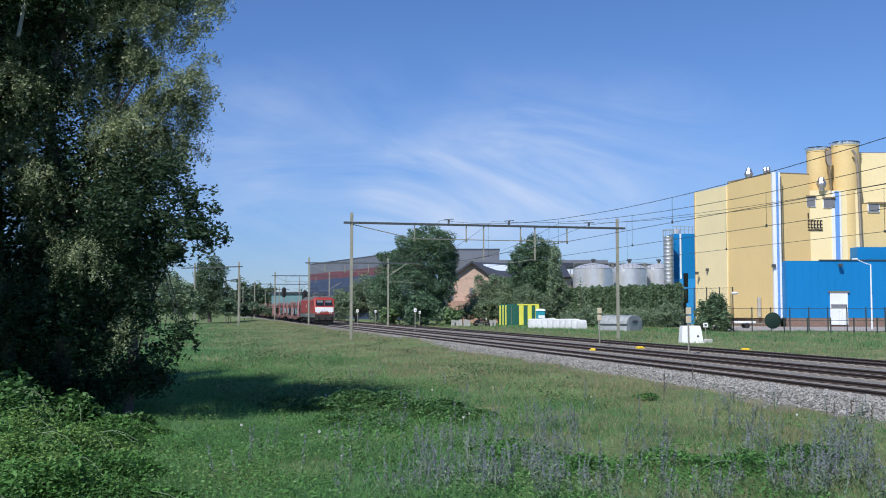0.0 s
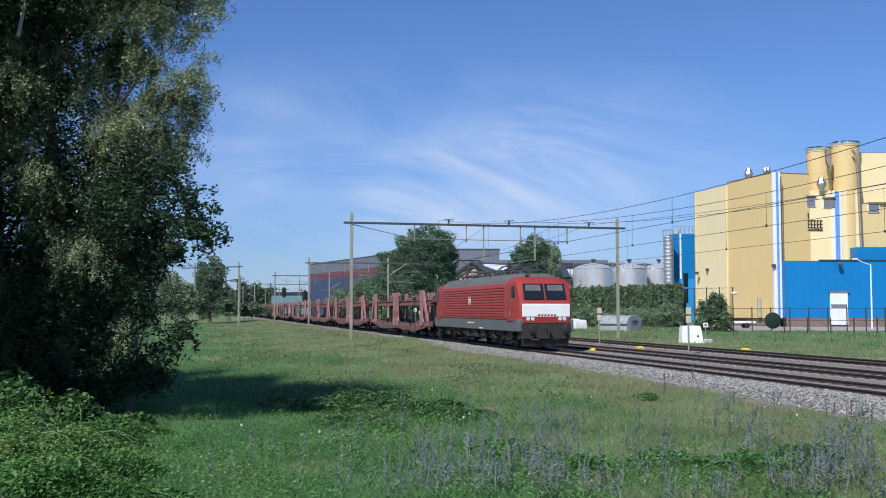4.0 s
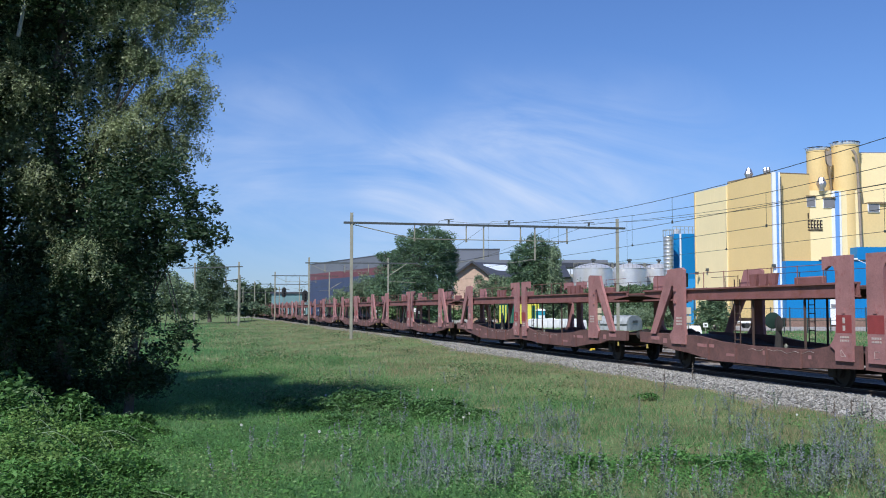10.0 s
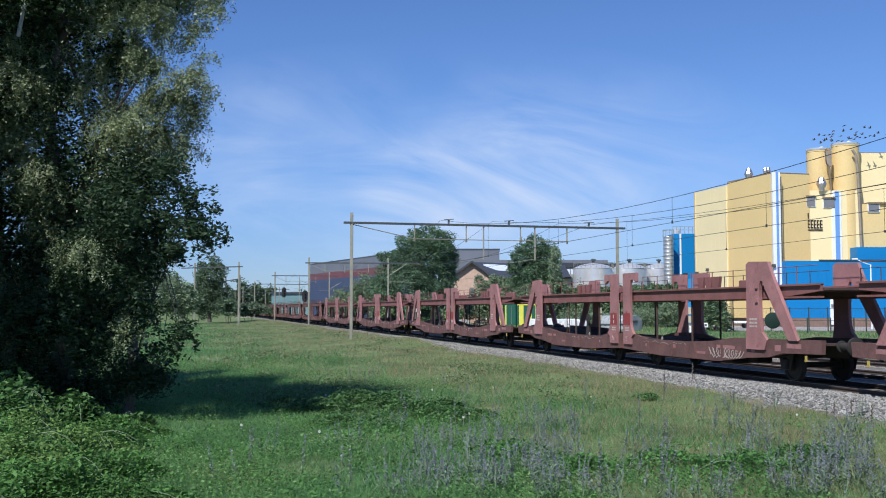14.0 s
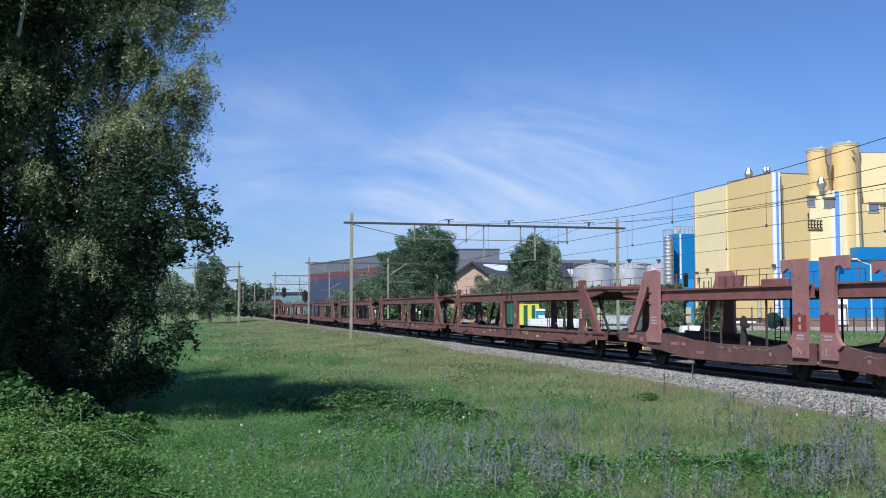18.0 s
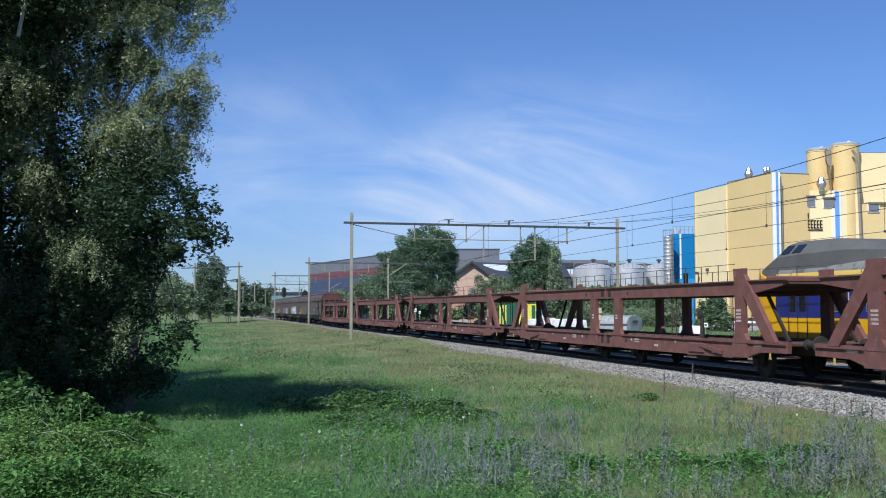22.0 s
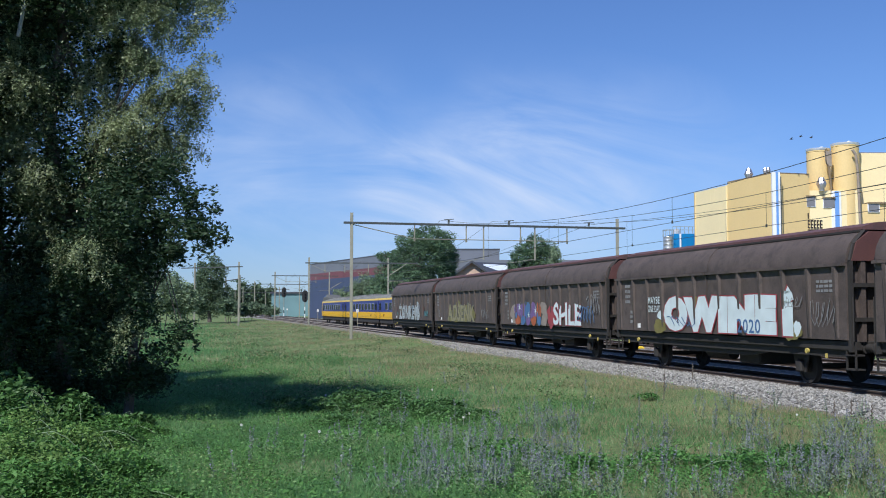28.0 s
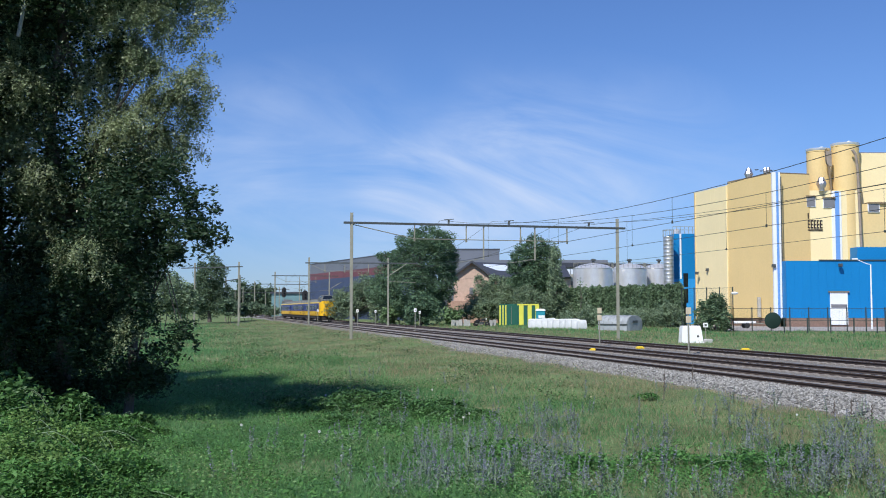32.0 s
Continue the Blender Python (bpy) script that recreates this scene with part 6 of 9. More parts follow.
def make_carrier_a():
    w = thing("car_carrier_wagon", "empty faded red double-deck car carrier wagon", "railway wagon", group="faded red car carriers")
    for s in (-1, 1):
        ys = (s * 1.30, s * 1.42)
        for h in (-1, 1):
            # fish-bellied side sill of one half
            out = [(0.12, 0.55), (1.6, 0.5), (3.2, 0.42), (7.4, 0.42), (9.2, 0.60), (10.3, 0.66), (11.0, 0.80), (12.85, 0.84), (12.9, 1.2), (8.4, 1.16), (7.0, 1.02), (5.0, 0.95), (2.2, 0.95), (1.3, 1.08), (0.12, 1.12)]
            bm = bmesh.new()
            prism(bm, [(h * a, b) for a, b in out], *ys)
            for k in range(4):
                a = 2.6 + k * 1.7
                quad_box(bm, h * a - 0.03, h * a + 0.03, ys[1] if s > 0 else ys[0] - 0.05, ys[1] + 0.05 if s > 0 else ys[0], 0.44, 0.94)
            part("side_sill", bm, A_SILL, w, "dark fish-bellied side sill with worn paint")
            # deep post beside the middle joint, with a hooked head
            bm = bmesh.new()
            post = [(0.3, 0.72), (1.0, 0.72), (1.02, 0.98), (1.24, 1.1), (1.1, 1.2), (0.98, 1.38), (0.94, 1.62), (0.94, 2.95), (1.02, 3.08), (1.2, 3.1), (1.42, 3.0), (1.5, 3.02), (1.5, 3.34), (0.3, 3.34)]
            prism(bm, [(h * a, b) for a, b in post], s * 1.38, s * 1.48)
            quad_box(bm, h * 0.55, h * 0.68, s * 1.44, s * 1.50, 1.9, 2.02)
            pt = part("middle_post", bm, FADED, w, "broad pink-faded steel post with hooked head")
            if s > 0:
                xa, xb = sorted((h * 0.305, h * 0.935))
                part("red_panel", build(quad_box, xa, xb, 1.48, 1.483, 1.42, 1.86), PANEL_RED, pt, "square of deeper red paint")
                if h > 0:
                    part("load_mark", build(quad_box, 0.56, 0.66, 1.483, 1.486, 1.66, 1.8), CHALK, pt, "small white mark"), part("load_mark", build(quad_box, 0.56, 0.66, 1.483, 1.486, 1.47, 1.6), CHALK, pt, "small white mark")
                bars_of_writing(pt, h * 0.62 - 0.2, 1.482, 1.34, 2, 0.36, 0.05, CHALK)
                bm = bmesh.new()
                mk = h * 0.66
                for a, b in (((mk - 0.1, 0.84), (mk + 0.1, 0.84)), ((mk + 0.1, 0.84), (mk + 0.1, 1.0)), ((mk + 0.1, 1.0), (mk - 0.1, 0.84 if h > 0 else 1.0))):
                    bar(bm, (a[0], 1.482, a[1]), (b[0], 1.482, b[1]), 0.012, 0.006)
                part("stencil_mark", bm, CHALK, pt, "pale stencilled outline")
                # wandering chalk line on the sill
                bm = bmesh.new()
                pts = [(h * (2.0 + 0.22 * i), 1.422, 0.86 + 0.035 * math.sin(i * 1.9) + 0.02 * math.sin(i * 0.7 + h)) for i in range(16)]
                for a, b in zip(pts, pts[1:]):
                    bar(bm, a, b, 0.014, 0.006)
                part("chalk_line", bm, CHALK, w, "thin wandering chalk line")
                for a in (3.4, 8.6):
                    bm = bmesh.new()
                    lathe(bm, [(0.05, -0.02), (0.075, 0), (0.05, 0.02)], 10, "y", m=pose(h * a, 1.37, 1.1 if a > 5 else 1.0))
                    bar(bm, (h * a, 1.37, 0.9), (h * a, 1.37, 1.05), 0.03, 0.03)
                    part("lashing_eye", bm, GALV, w, "grey lashing eye on the sill")
            # end post, brace
            bm = bmesh.new()
            post = [(9.2, 0.86), (10.2, 0.86), (10.34, 1.14), (10.06, 1.36), (9.98, 1.7), (9.98, 2.7), (10.04, 2.8), (10.14, 2.8), (10.3, 2.55), (11.42, 1.16), (11.86, 1.16), (10.62, 3.0), (10.44, 3.34), (9.42, 3.38), (9.26, 3.3), (9.26, 1.5), (9.2, 1.2)]
            prism(bm, [(h * a, b) for a, b in post], s * 1.38, s * 1.48)
            for z in (2.2, 2.6):
                quad_box(bm, h * 9.8, h * 9.92, s * 1.44, s * 1.53, z, z + 0.1)
            pt = part("end_post", bm, FADED, w, "pink-faded end post with slanting brace")
            if s > 0:
                bars_of_writing(pt, h * 9.62 - 0.22, 1.482, 1.75, 3, 0.42, 0.06, CHALK)
                for a, b, z0, z1 in ((11.6, 0.35, 0.95, 1.08), (10.8, 0.15, 0.85, 1.02), (7.9, 0.55, 0.82, 0.92), (4.4, 0.12, 0.72, 0.84), (6.3, 0.3, 0.6, 0.68), (2.2, 0.07, 0.7, 0.8), (9.5, 0.1, 0.78, 0.9)):
                    part("painted_panel", build(quad_box, h * a - b, h * a + b, 1.42, 1.424, z0, z1), FADED, w, "pale worn marking panel")
                bm = bmesh.new()
                quad_box(bm, h * 12.2 - 0.035, h * 12.2 + 0.035, 1.43, 1.46, 0.66, 0.78), quad_box(bm, h * 12.2 - 0.06, h * 12.2 + 0.06, 1.43, 1.46, 0.63, 0.67)
                part("tie_down_ring", bm, YELLOW_MARK, w)
            # upper deck beam
            bm = bmesh.new()
            beam = [(0.3, 2.34), (9.3, 2.30), (11.2, 2.36), (12.7, 2.48), (12.7, 2.66), (0.3, 2.66)]
            prism(bm, [(h * a, b) for a, b in beam], s * 1.22, s * 1.30)
            quad_box(bm, h * 0.3, h * 12.7, s * 1.20, s * 1.37, 2.30, 2.35), quad_box(bm, h * 0.3, h * 12.7, s * 1.20, s * 1.37, 2.63, 2.68)
            part("upper_beam", bm, A_RUST, w, "rusty upper deck edge beam")
            # far-side railings take the dark deck colour in place of shade
            railing(w, A_RUST if s > 0 else DECK, 2.66, s * 1.3, [h * v for v in (1.7, 2.9, 4.2, 5.5, 6.9, 8.2, 9.2)], h=0.52, rails=(0.5,))
            railing(w, A_RUST if s > 0 else DECK, 2.66, s * 1.3, [h * v for v in (10.7, 11.6, 12.6)], h=0.52, rails=(0.5,))
            # inner standards, ladder
            for a in (2.7, 5.35):
                bm = bmesh.new()
                bar(bm, (h * a, s * 1.22, 0.9), (h * a, s * 1.22, 2.4), 0.05, 0.05)
                part("standard", bm, DECK, w)
        bm = bmesh.new()
        for q in (-0.16, 0.16):
            tube(bm, (6.2 + q, s * 1.25, 0.95), (6.2 + q, s * 1.25, 2.9), 0.02, n=5)
        for k in range(7):
            tube(bm, (6.04, s * 1.25, 1.1 + k * 0.26), (6.36, s * 1.25, 1.1 + k * 0.26), 0.015, n=5)
        part("ladder", bm, DECK, w)
    for h in (-1, 1):
        # decks with wheel troughs
        bm = bmesh.new()
        prism(bm, [(h * a, b) for a, b in ((0.1, 1.0), (1.6, 0.9), (3, 0.72), (7.5, 0.72), (9.4, 1.02), (12.8, 1.12), (12.8, 1.06), (9.4, 0.95), (7.5, 0.66), (3, 0.66), (1.6, 0.84), (0.1, 0.94))], -1.3, 1.3)
        part("lower_deck", bm, DECK, w, "dark sagging lower deck plate")
        bm = bmesh.new()
        prism(bm, [(h * a, b) for a, b in ((0.2, 2.56), (9.3, 2.54), (12.7, 2.56), (12.7, 2.50), (9.3, 2.46), (0.2, 2.50))], -1.24, 1.24)
        for k in range(6):
            quad_box(bm, h * (1.2 + 2 * k) - 0.06, h * (1.2 + 2 * k) + 0.06, -1.2, 1.2, 2.36, 2.50)
        part("upper_deck", bm, DECK, w, "dark upper deck plate")
        part("deck_stop", build(box, h * 5.6 - 0.75, h * 5.6 + 0.75, -0.9, -0.75, 2.55, 2.98, 0.03), A_RUST, w)
        for q in (-0.7, -0.2, 0.35):
            part("wheel_chock", build(prism, [(h * 5.6 + q, 2.55), (h * 5.6 + q + 0.25, 2.55), (h * 5.6 + q + 0.34, 3.05), (h * 5.6 + q - 0.12, 3.05)], 0.7, 0.8), A_RUST, w, "red chock on the upper deck")
    bm = bmesh.new()
    lathe(bm, [(0.14, 0), (0.1, 0.5), (0.06, 0.95), (0.03, 1.0)], 8, m=pose(4.2, 1.1, 0.72))
    lathe(bm, [(0.2, -0.015), (0.22, 0), (0.2, 0.015)], 14, "y", m=pose(4.1, 1.15, 1.6))
    part("hand_brake", bm, SOOT, w)
    carrier_gear(w, 10.55)
    return w


def make_carrier_b():
    w = thing("flat_car_carrier_wagon", "empty dark red-brown double-deck car carrier wagon", "railway wagon", group="dark red car carriers")
    for s in (-1, 1):
        lo, hi = s * 1.34, s * 1.46
        for h in (-1, 1):
            bm = bmesh.new()
            prism(bm, [(h * a, b) for a, b in ((0.05, 0.56), (10.2, 0.56), (10.9, 0.66), (11.4, 0.78), (12.85, 0.80), (12.9, 1.12), (0.05, 1.06))], lo, hi)
            quad_box(bm, h * 0.05, h * 12.8, min(hi, hi + 0.05 * s), max(hi, hi + 0.05 * s), 1.02, 1.07)
            sl = part("side_sill", bm, B_RUST, w, "dark red side sill")
            bm = bmesh.new()
            quad_box(bm, h * 0.2, h * 0.42, min(hi, hi + 0.008 * s), max(hi, hi + 0.008 * s), 0.70, 0.98)
            part("sill_opening", bm, SOOT, sl)
            bm = bmesh.new()
            lathe(bm, [(0.07, hi), (0.07, hi + 0.008 * s)], 10, "y", m=pose(h * 2.0, 0, 0.86))
            part("sill_opening", bm, SOOT, sl)
            if s > 0:
                bars_of_writing(w, h * 3.2, 1.466, 0.95, 2, 0.4, 0.05, CHALK)
                for a, b, z0, z1 in ((2.5, 0.06, 0.86, 0.94), (4.6, 0.16, 0.72, 0.8), (6.1, 0.05, 0.9, 0.98), (8.7, 0.1, 0.66, 0.78), (11.3, 0.22, 0.94, 1.0), (10.7, 0.07, 0.76, 0.88)):
                    part("painted_panel", build(quad_box, h * a - b, h * a + b, 1.46, 1.464, z0, z1), CHALK, w, "pale worn marking")
                bm = bmesh.new()
                box(bm, h * 7.6 - 0.55, h * 7.6 + 0.55, 1.36, 1.5, 0.62, 0.95, 0.04)
                bar(bm, (h * 7.9, 1.5, 0.9), (h * 9.3, 1.5, 0.7), 0.06, 0.12)
                part("loading_ramp_hinge", bm, B_RUST, w)
                bm = bmesh.new()
                quad_box(bm, h * 12.0 - 0.035, h * 12.0 + 0.035, 1.47, 1.49, 0.64, 0.78), quad_box(bm, h * 12.0 - 0.06, h * 12.0 + 0.06, 1.47, 1.49, 0.61, 0.65)
                part("tie_down_ring", bm, YELLOW_MARK, w)
            # middle post
            bm = bmesh.new()
            prism(bm, [(h * a, b) for a, b in ((0.75, 0.58), (1.65, 0.58), (1.65, 1.02), (1.52, 1.2), (1.48, 1.4), (1.48, 2.3), (1.52, 2.42), (0.9, 2.42), (0.94, 2.3), (0.94, 1.4), (0.9, 1.2), (0.75, 1.06))], s * 1.35, s * 1.49)
            pt = part("middle_post", bm, B_RUST, w)
            if s > 0:
                bars_of_writing(pt, h * 1.2 - 0.1, 1.492, 1.8, 2, 0.2, 0.06, CHALK)
            # end post with brace and tall head
            bm = bmesh.new()
            prism(bm, [(h * a, b) for a, b in ((9.9, 0.60), (10.8, 0.60), (10.8, 1.1), (10.62, 1.3), (10.6, 2.42), (11.8, 1.08), (12.3, 1.08), (10.8, 2.85), (10.65, 3.02), (10.65, 3.2), (10.05, 3.2), (10.12, 2.6), (10.12, 1.3), (9.95, 1.1))], s * 1.36, s * 1.50)
            pt = part("end_post", bm, B_RUST, w, "dark red end post with slanting brace")
            if s > 0:
                bars_of_writing(pt, h * 10.35 - 0.14, 1.502, 2.0, 4, 0.28, 0.06, CHALK)
            # upper beam, tapering to the end
            bm = bmesh.new()
            prism(bm, [(h * a, b) for a, b in ((0.04, 2.42), (10.6, 2.42), (11.4, 2.5), (12.6, 2.66), (12.7, 2.84), (0.04, 2.84))], s * 1.32, s * 1.42)
            quad_box(bm, h * 0.04, h * 12.7, min(s * 1.30, s * 1.48), max(s * 1.30, s * 1.48), 2.81, 2.85)
            bb = part("upper_beam", bm, B_RUST, w, "dark red upper deck beam")
            bm = bmesh.new()
            quad_box(bm, h * 0.22, h * 0.5, min(s * 1.42, s * 1.428), max(s * 1.42, s * 1.428), 2.5, 2.72)
            part("beam_opening", bm, SOOT, bb)
            bm = bmesh.new()
            lathe(bm, [(0.06, s * 1.42), (0.06, s * 1.43)], 10, "y", m=pose(h * 2.1, 0, 2.6))
            part("beam_opening", bm, SOOT, bb)
            xs = [h * v for v in (0.3, 1.3, 2.3, 3.4, 4.5, 5.6, 6.7, 7.8, 8.9, 9.9)]
            railing(w, DECK, 2.84, s * 1.36, xs, h=0.52, rails=(0.51,))
        bm = bmesh.new()
        for q in (-0.16, 0.16):
            tube(bm, (-5.7 + q, s * 1.3, 1.05), (-5.7 + q, s * 1.3, 2.9), 0.02, n=5)
        for k in range(6):
            tube(bm, (-5.86, s * 1.3, 1.2 + k * 0.28), (-5.54, s * 1.3, 1.2 + k * 0.28), 0.015, n=5)
        part("ladder", bm, DECK, w)
    for h in (-1, 1):
        bm = bmesh.new()
        prism(bm, [(h * a, b) for a, b in ((0.05, 1.0), (12.8, 1.06), (12.8, 1.0), (0.05, 0.94))], -1.32, 1.32)
        for k in range(14):
            a = 0.7 + k * 0.86
            prism(bm, [(h * a, 1.0), (h * (a + 0.5), 1.0), (h * (a + 0.4), 1.1), (h * (a + 0.1), 1.1)], 0.4, 1.05), prism(bm, [(h * a, 1.0), (h * (a + 0.5), 1.0), (h * (a + 0.4), 1.1), (h * (a + 0.1), 1.1)], -1.05, -0.4)
        part("lower_deck", bm, DECK, w, "dark ribbed lower deck plate")
        bm = bmesh.new()
        prism(bm, [(h * a, b) for a, b in ((0.05, 2.74), (12.6, 2.76), (12.6, 2.70), (0.05, 2.68))], -1.32, 1.32)
        for k in range(7):
            quad_box(bm, h * (0.9 + 1.8 * k) - 0.06, h * (0.9 + 1.8 * k) + 0.06, -1.28, 1.28, 2.52, 2.68)
        part("upper_deck", bm, DECK, w, "dark upper deck plate")
        for s in (-1, 1):
            bm = bmesh.new()
            bar(bm, (h * 12.3, s * 1.05, 1.1), (h * 11.0, s * 1.05, 2.68), 0.07, 0.09)
            part("end_brace", bm, SOOT, w, "dark inner end brace")
        bm = bmesh.new()
        box(bm, h * 11.2 - 0.35, h * 11.2 + 0.35, -0.9, 0.9, 2.78, 2.96, 0.04)
        part("deck_chock", bm, B_RUST, w)
    bm = bmesh.new()
    lathe(bm, [(0.09, 0), (0.06, 0.5), (0.045, 0.8), (0.03, 0.85)], 8, m=pose(-7.4, 1.15, 1.05))
    lathe(bm, [(0.15, -0.012), (0.17, 0), (0.15, 0.012)], 14, "y", m=pose(-7.32, 1.2, 1.85))
    part("hand_brake", bm, SOOT, w)
    carrier_gear(w, 10.55)
    return w


def make_carriers():
    a, b = make_carrier_a(), make_carrier_b()
    x = 0.0
    for i in range(11):
        MOVERS.append((a if i == 0 else copy_thing(a, Matrix.Identity(4)), x + 13.5))
        x += 27.0
    for i in range(7):
        MOVERS.append((b if i == 0 else copy_thing(b, Matrix.Identity(4)), x + 13.5))
        x += 27.0


make_carriers()


# ---- sliding-wall goods vans ----
VAN_ROOF = mat("maroon_brown_roof", (0.12, 0.058, 0.055), 0.65, vary=0.25, size=1.2, dirt=(0.06, 0.045, 0.04), dirt_at=0.52)
VAN_RED = mat("red_brown_end_paint", (0.10, 0.042, 0.038), 0.7, vary=0.25, size=0.8)
PAINT_WHITE = mat("spray_white", (0.60, 0.69, 0.71), 0.6, vary=0.15, size=0.6, bump=0)
PAINT_SILVER = mat("spray_silver", (0.42, 0.44, 0.45), 0.45, metal=0.3, vary=0.2, size=0.5, bump=0)
PAINT_RED = mat("spray_red", (0.30, 0.05, 0.06), 0.6, vary=0.2, size=0.5, bump=0)
PAINT_GOLD = mat("spray_gold", (0.25, 0.225, 0.125), 0.6, vary=0.25, size=0.5, bump=0)
PAINT_OLIVE = mat("spray_olive", (0.17, 0.15, 0.045), 0.6, vary=0.3, size=0.5, bump=0)
PAINT_PURPLE = mat("spray_purple", (0.16, 0.10, 0.25), 0.6, vary=0.25, size=0.4, bump=0)
PAINT_BLUE = mat("spray_blue", (0.07, 0.15, 0.30), 0.6, vary=0.2, size=0.5, bump=0)
PAINT_TEAL = mat("spray_teal", (0.10, 0.28, 0.30), 0.6, vary=0.2, size=0.5, bump=0)
PAINT_BEIGE = mat("spray_beige", (0.26, 0.22, 0.19), 0.6, vary=0.25, size=0.4, bump=0)
PAINT_ORANGE = mat("spray_orange", (0.36, 0.10, 0.04), 0.6, vary=0.25, size=0.4, bump=0)
PAINT_OCHRE = mat("spray_ochre", (0.38, 0.21, 0.07), 0.6, vary=0.3, size=0.4, bump=0)
PAINT_YELLOW = mat("spray_yellow", (0.42, 0.36, 0.05), 0.6, vary=0.25, size=0.4, bump=0)
PAINT_DIM = mat("spray_dull_grey", (0.125, 0.123, 0.118), 0.7, vary=0.3, size=0.4, bump=0)
PAINT_UMBER = mat("spray_brown_ochre", (0.25, 0.15, 0.06), 0.65, vary=0.3, size=0.4, bump=0)
PAINT_GREY = mat("spray_grey", (0.22, 0.22, 0.22), 0.6, vary=0.25, size=0.4, bump=0)


def writing_mesh(name, text, width, height, bold, material, thick=0.003, seed=0):
    """Letters of the built-in font, stretched to width and height, standing up on a near-side wall and reading towards -x."""
    cu = bpy.data.curves.new(name, "FONT")
    cu.body, cu.size, cu.offset, cu.extrude, cu.resolution_u = text, 1.0, bold, 0.0, 3
    cu.space_character = 1.0 if seed else 1.12
    ob = new(name, cu)
    bpy.context.view_layer.update()
    me = bpy.data.meshes.new_from_object(ob.evaluated_get(bpy.context.evaluated_depsgraph_get()))
    bpy.data.objects.remove(ob)
    co = np.empty(len(me.vertices) * 3, np.float32)
    me.vertices.foreach_get("co", co)
    co = co.reshape(-1, 3)
    lo, hi = co.min(0), co.max(0)
    u = (co[:, 0] - lo[0]) / (hi[0] - lo[0])
    v = (co[:, 1] - lo[1]) / (hi[1] - lo[1])
    lean = 0.05 * np.sin(u * 23 + seed) * (seed != 0)
    x = -u * width - lean * (v - 0.5) * height
    z = v * height * (1 + (0.10 if seed else 0.02) * np.sin(u * 17 + seed * 2))
    me.vertices.foreach_set("co", np.stack([x, np.zeros_like(x), z], 1).ravel())
    me.materials.clear()
    me.materials.append(material)
    bm = bmesh.new()
    bm.from_mesh(me)
    for f in bm.faces:
        f.normal_update()
        if f.normal.y < 0:
            f.normal_flip()
    bm.to_mesh(me)
    bm.free()
    me.update()
    return me


def graffiti(van, text, x, z, width, height, fill, edge, y=1.462, bold=0.02, seed=0, label="spray-painted letters"):
    under = part("graffiti_outline", writing_mesh("graffiti_outline", text, width, height, bold + 0.032, edge, seed=seed), None, van, m=pose(x, y, z))
    part("graffiti_fill", writing_mesh("graffiti_fill", text, width * 0.985, height * 0.94, bold, fill, seed=seed), None, under, label, m=pose(-0.05, 0.003, height * 0.03))


def spray_cloud(van, x, z, w, h, material, seed, y=1.459):
    """An uneven sprayed patch on the wall."""
    rnd = random.Random(seed)
    bm = bmesh.new()
    n = 36
    vs = []
    for i in range(n):
        a = 2 * math.pi * i / n
        r = 1 + 0.10 * math.sin(3 * a + seed) + 0.05 * math.sin(7 * a + 2 * seed) + rnd.uniform(-0.06, 0.06)
        vs.append(bm.verts.new((x + math.cos(a) * w / 2 * r, y, z + math.sin(a) * h / 2 * r)))
    bm.faces.new(vs)
    part("sprayed_patch", bm, material, van)


def scribble(van, x, z, w, h, material, seed, y=1.466, r=0.014):
    """A thin unreadable tag: loops of one spray line."""
    rnd = random.Random(seed)
    bm = bmesh.new()
    pts = []
    n = 26
    for i in range(n):
        t = i / (n - 1)
        pts.append(Vector((x - w * t + 0.12 * w * math.sin(t * 29 + seed), y, z + h * (0.5 + 0.42 * math.sin(t * 31 + seed * 1.7) * (0.7 + 0.3 * rnd.random())))))
    pairs = []
    for i, p in enumerate(pts):
        u = (pts[min(i + 1, n - 1)] - pts[max(i - 1, 0)]).normalized()
        s = Vector((-u.z, 0, u.x)) * r
        pairs.append((bm.verts.new(p + s), bm.verts.new(p - s)))
    for (a, b), (c, d) in zip(pairs, pairs[1:]):
        bm.faces.new((a, b, d, c))
    part("tag", bm, material, van)


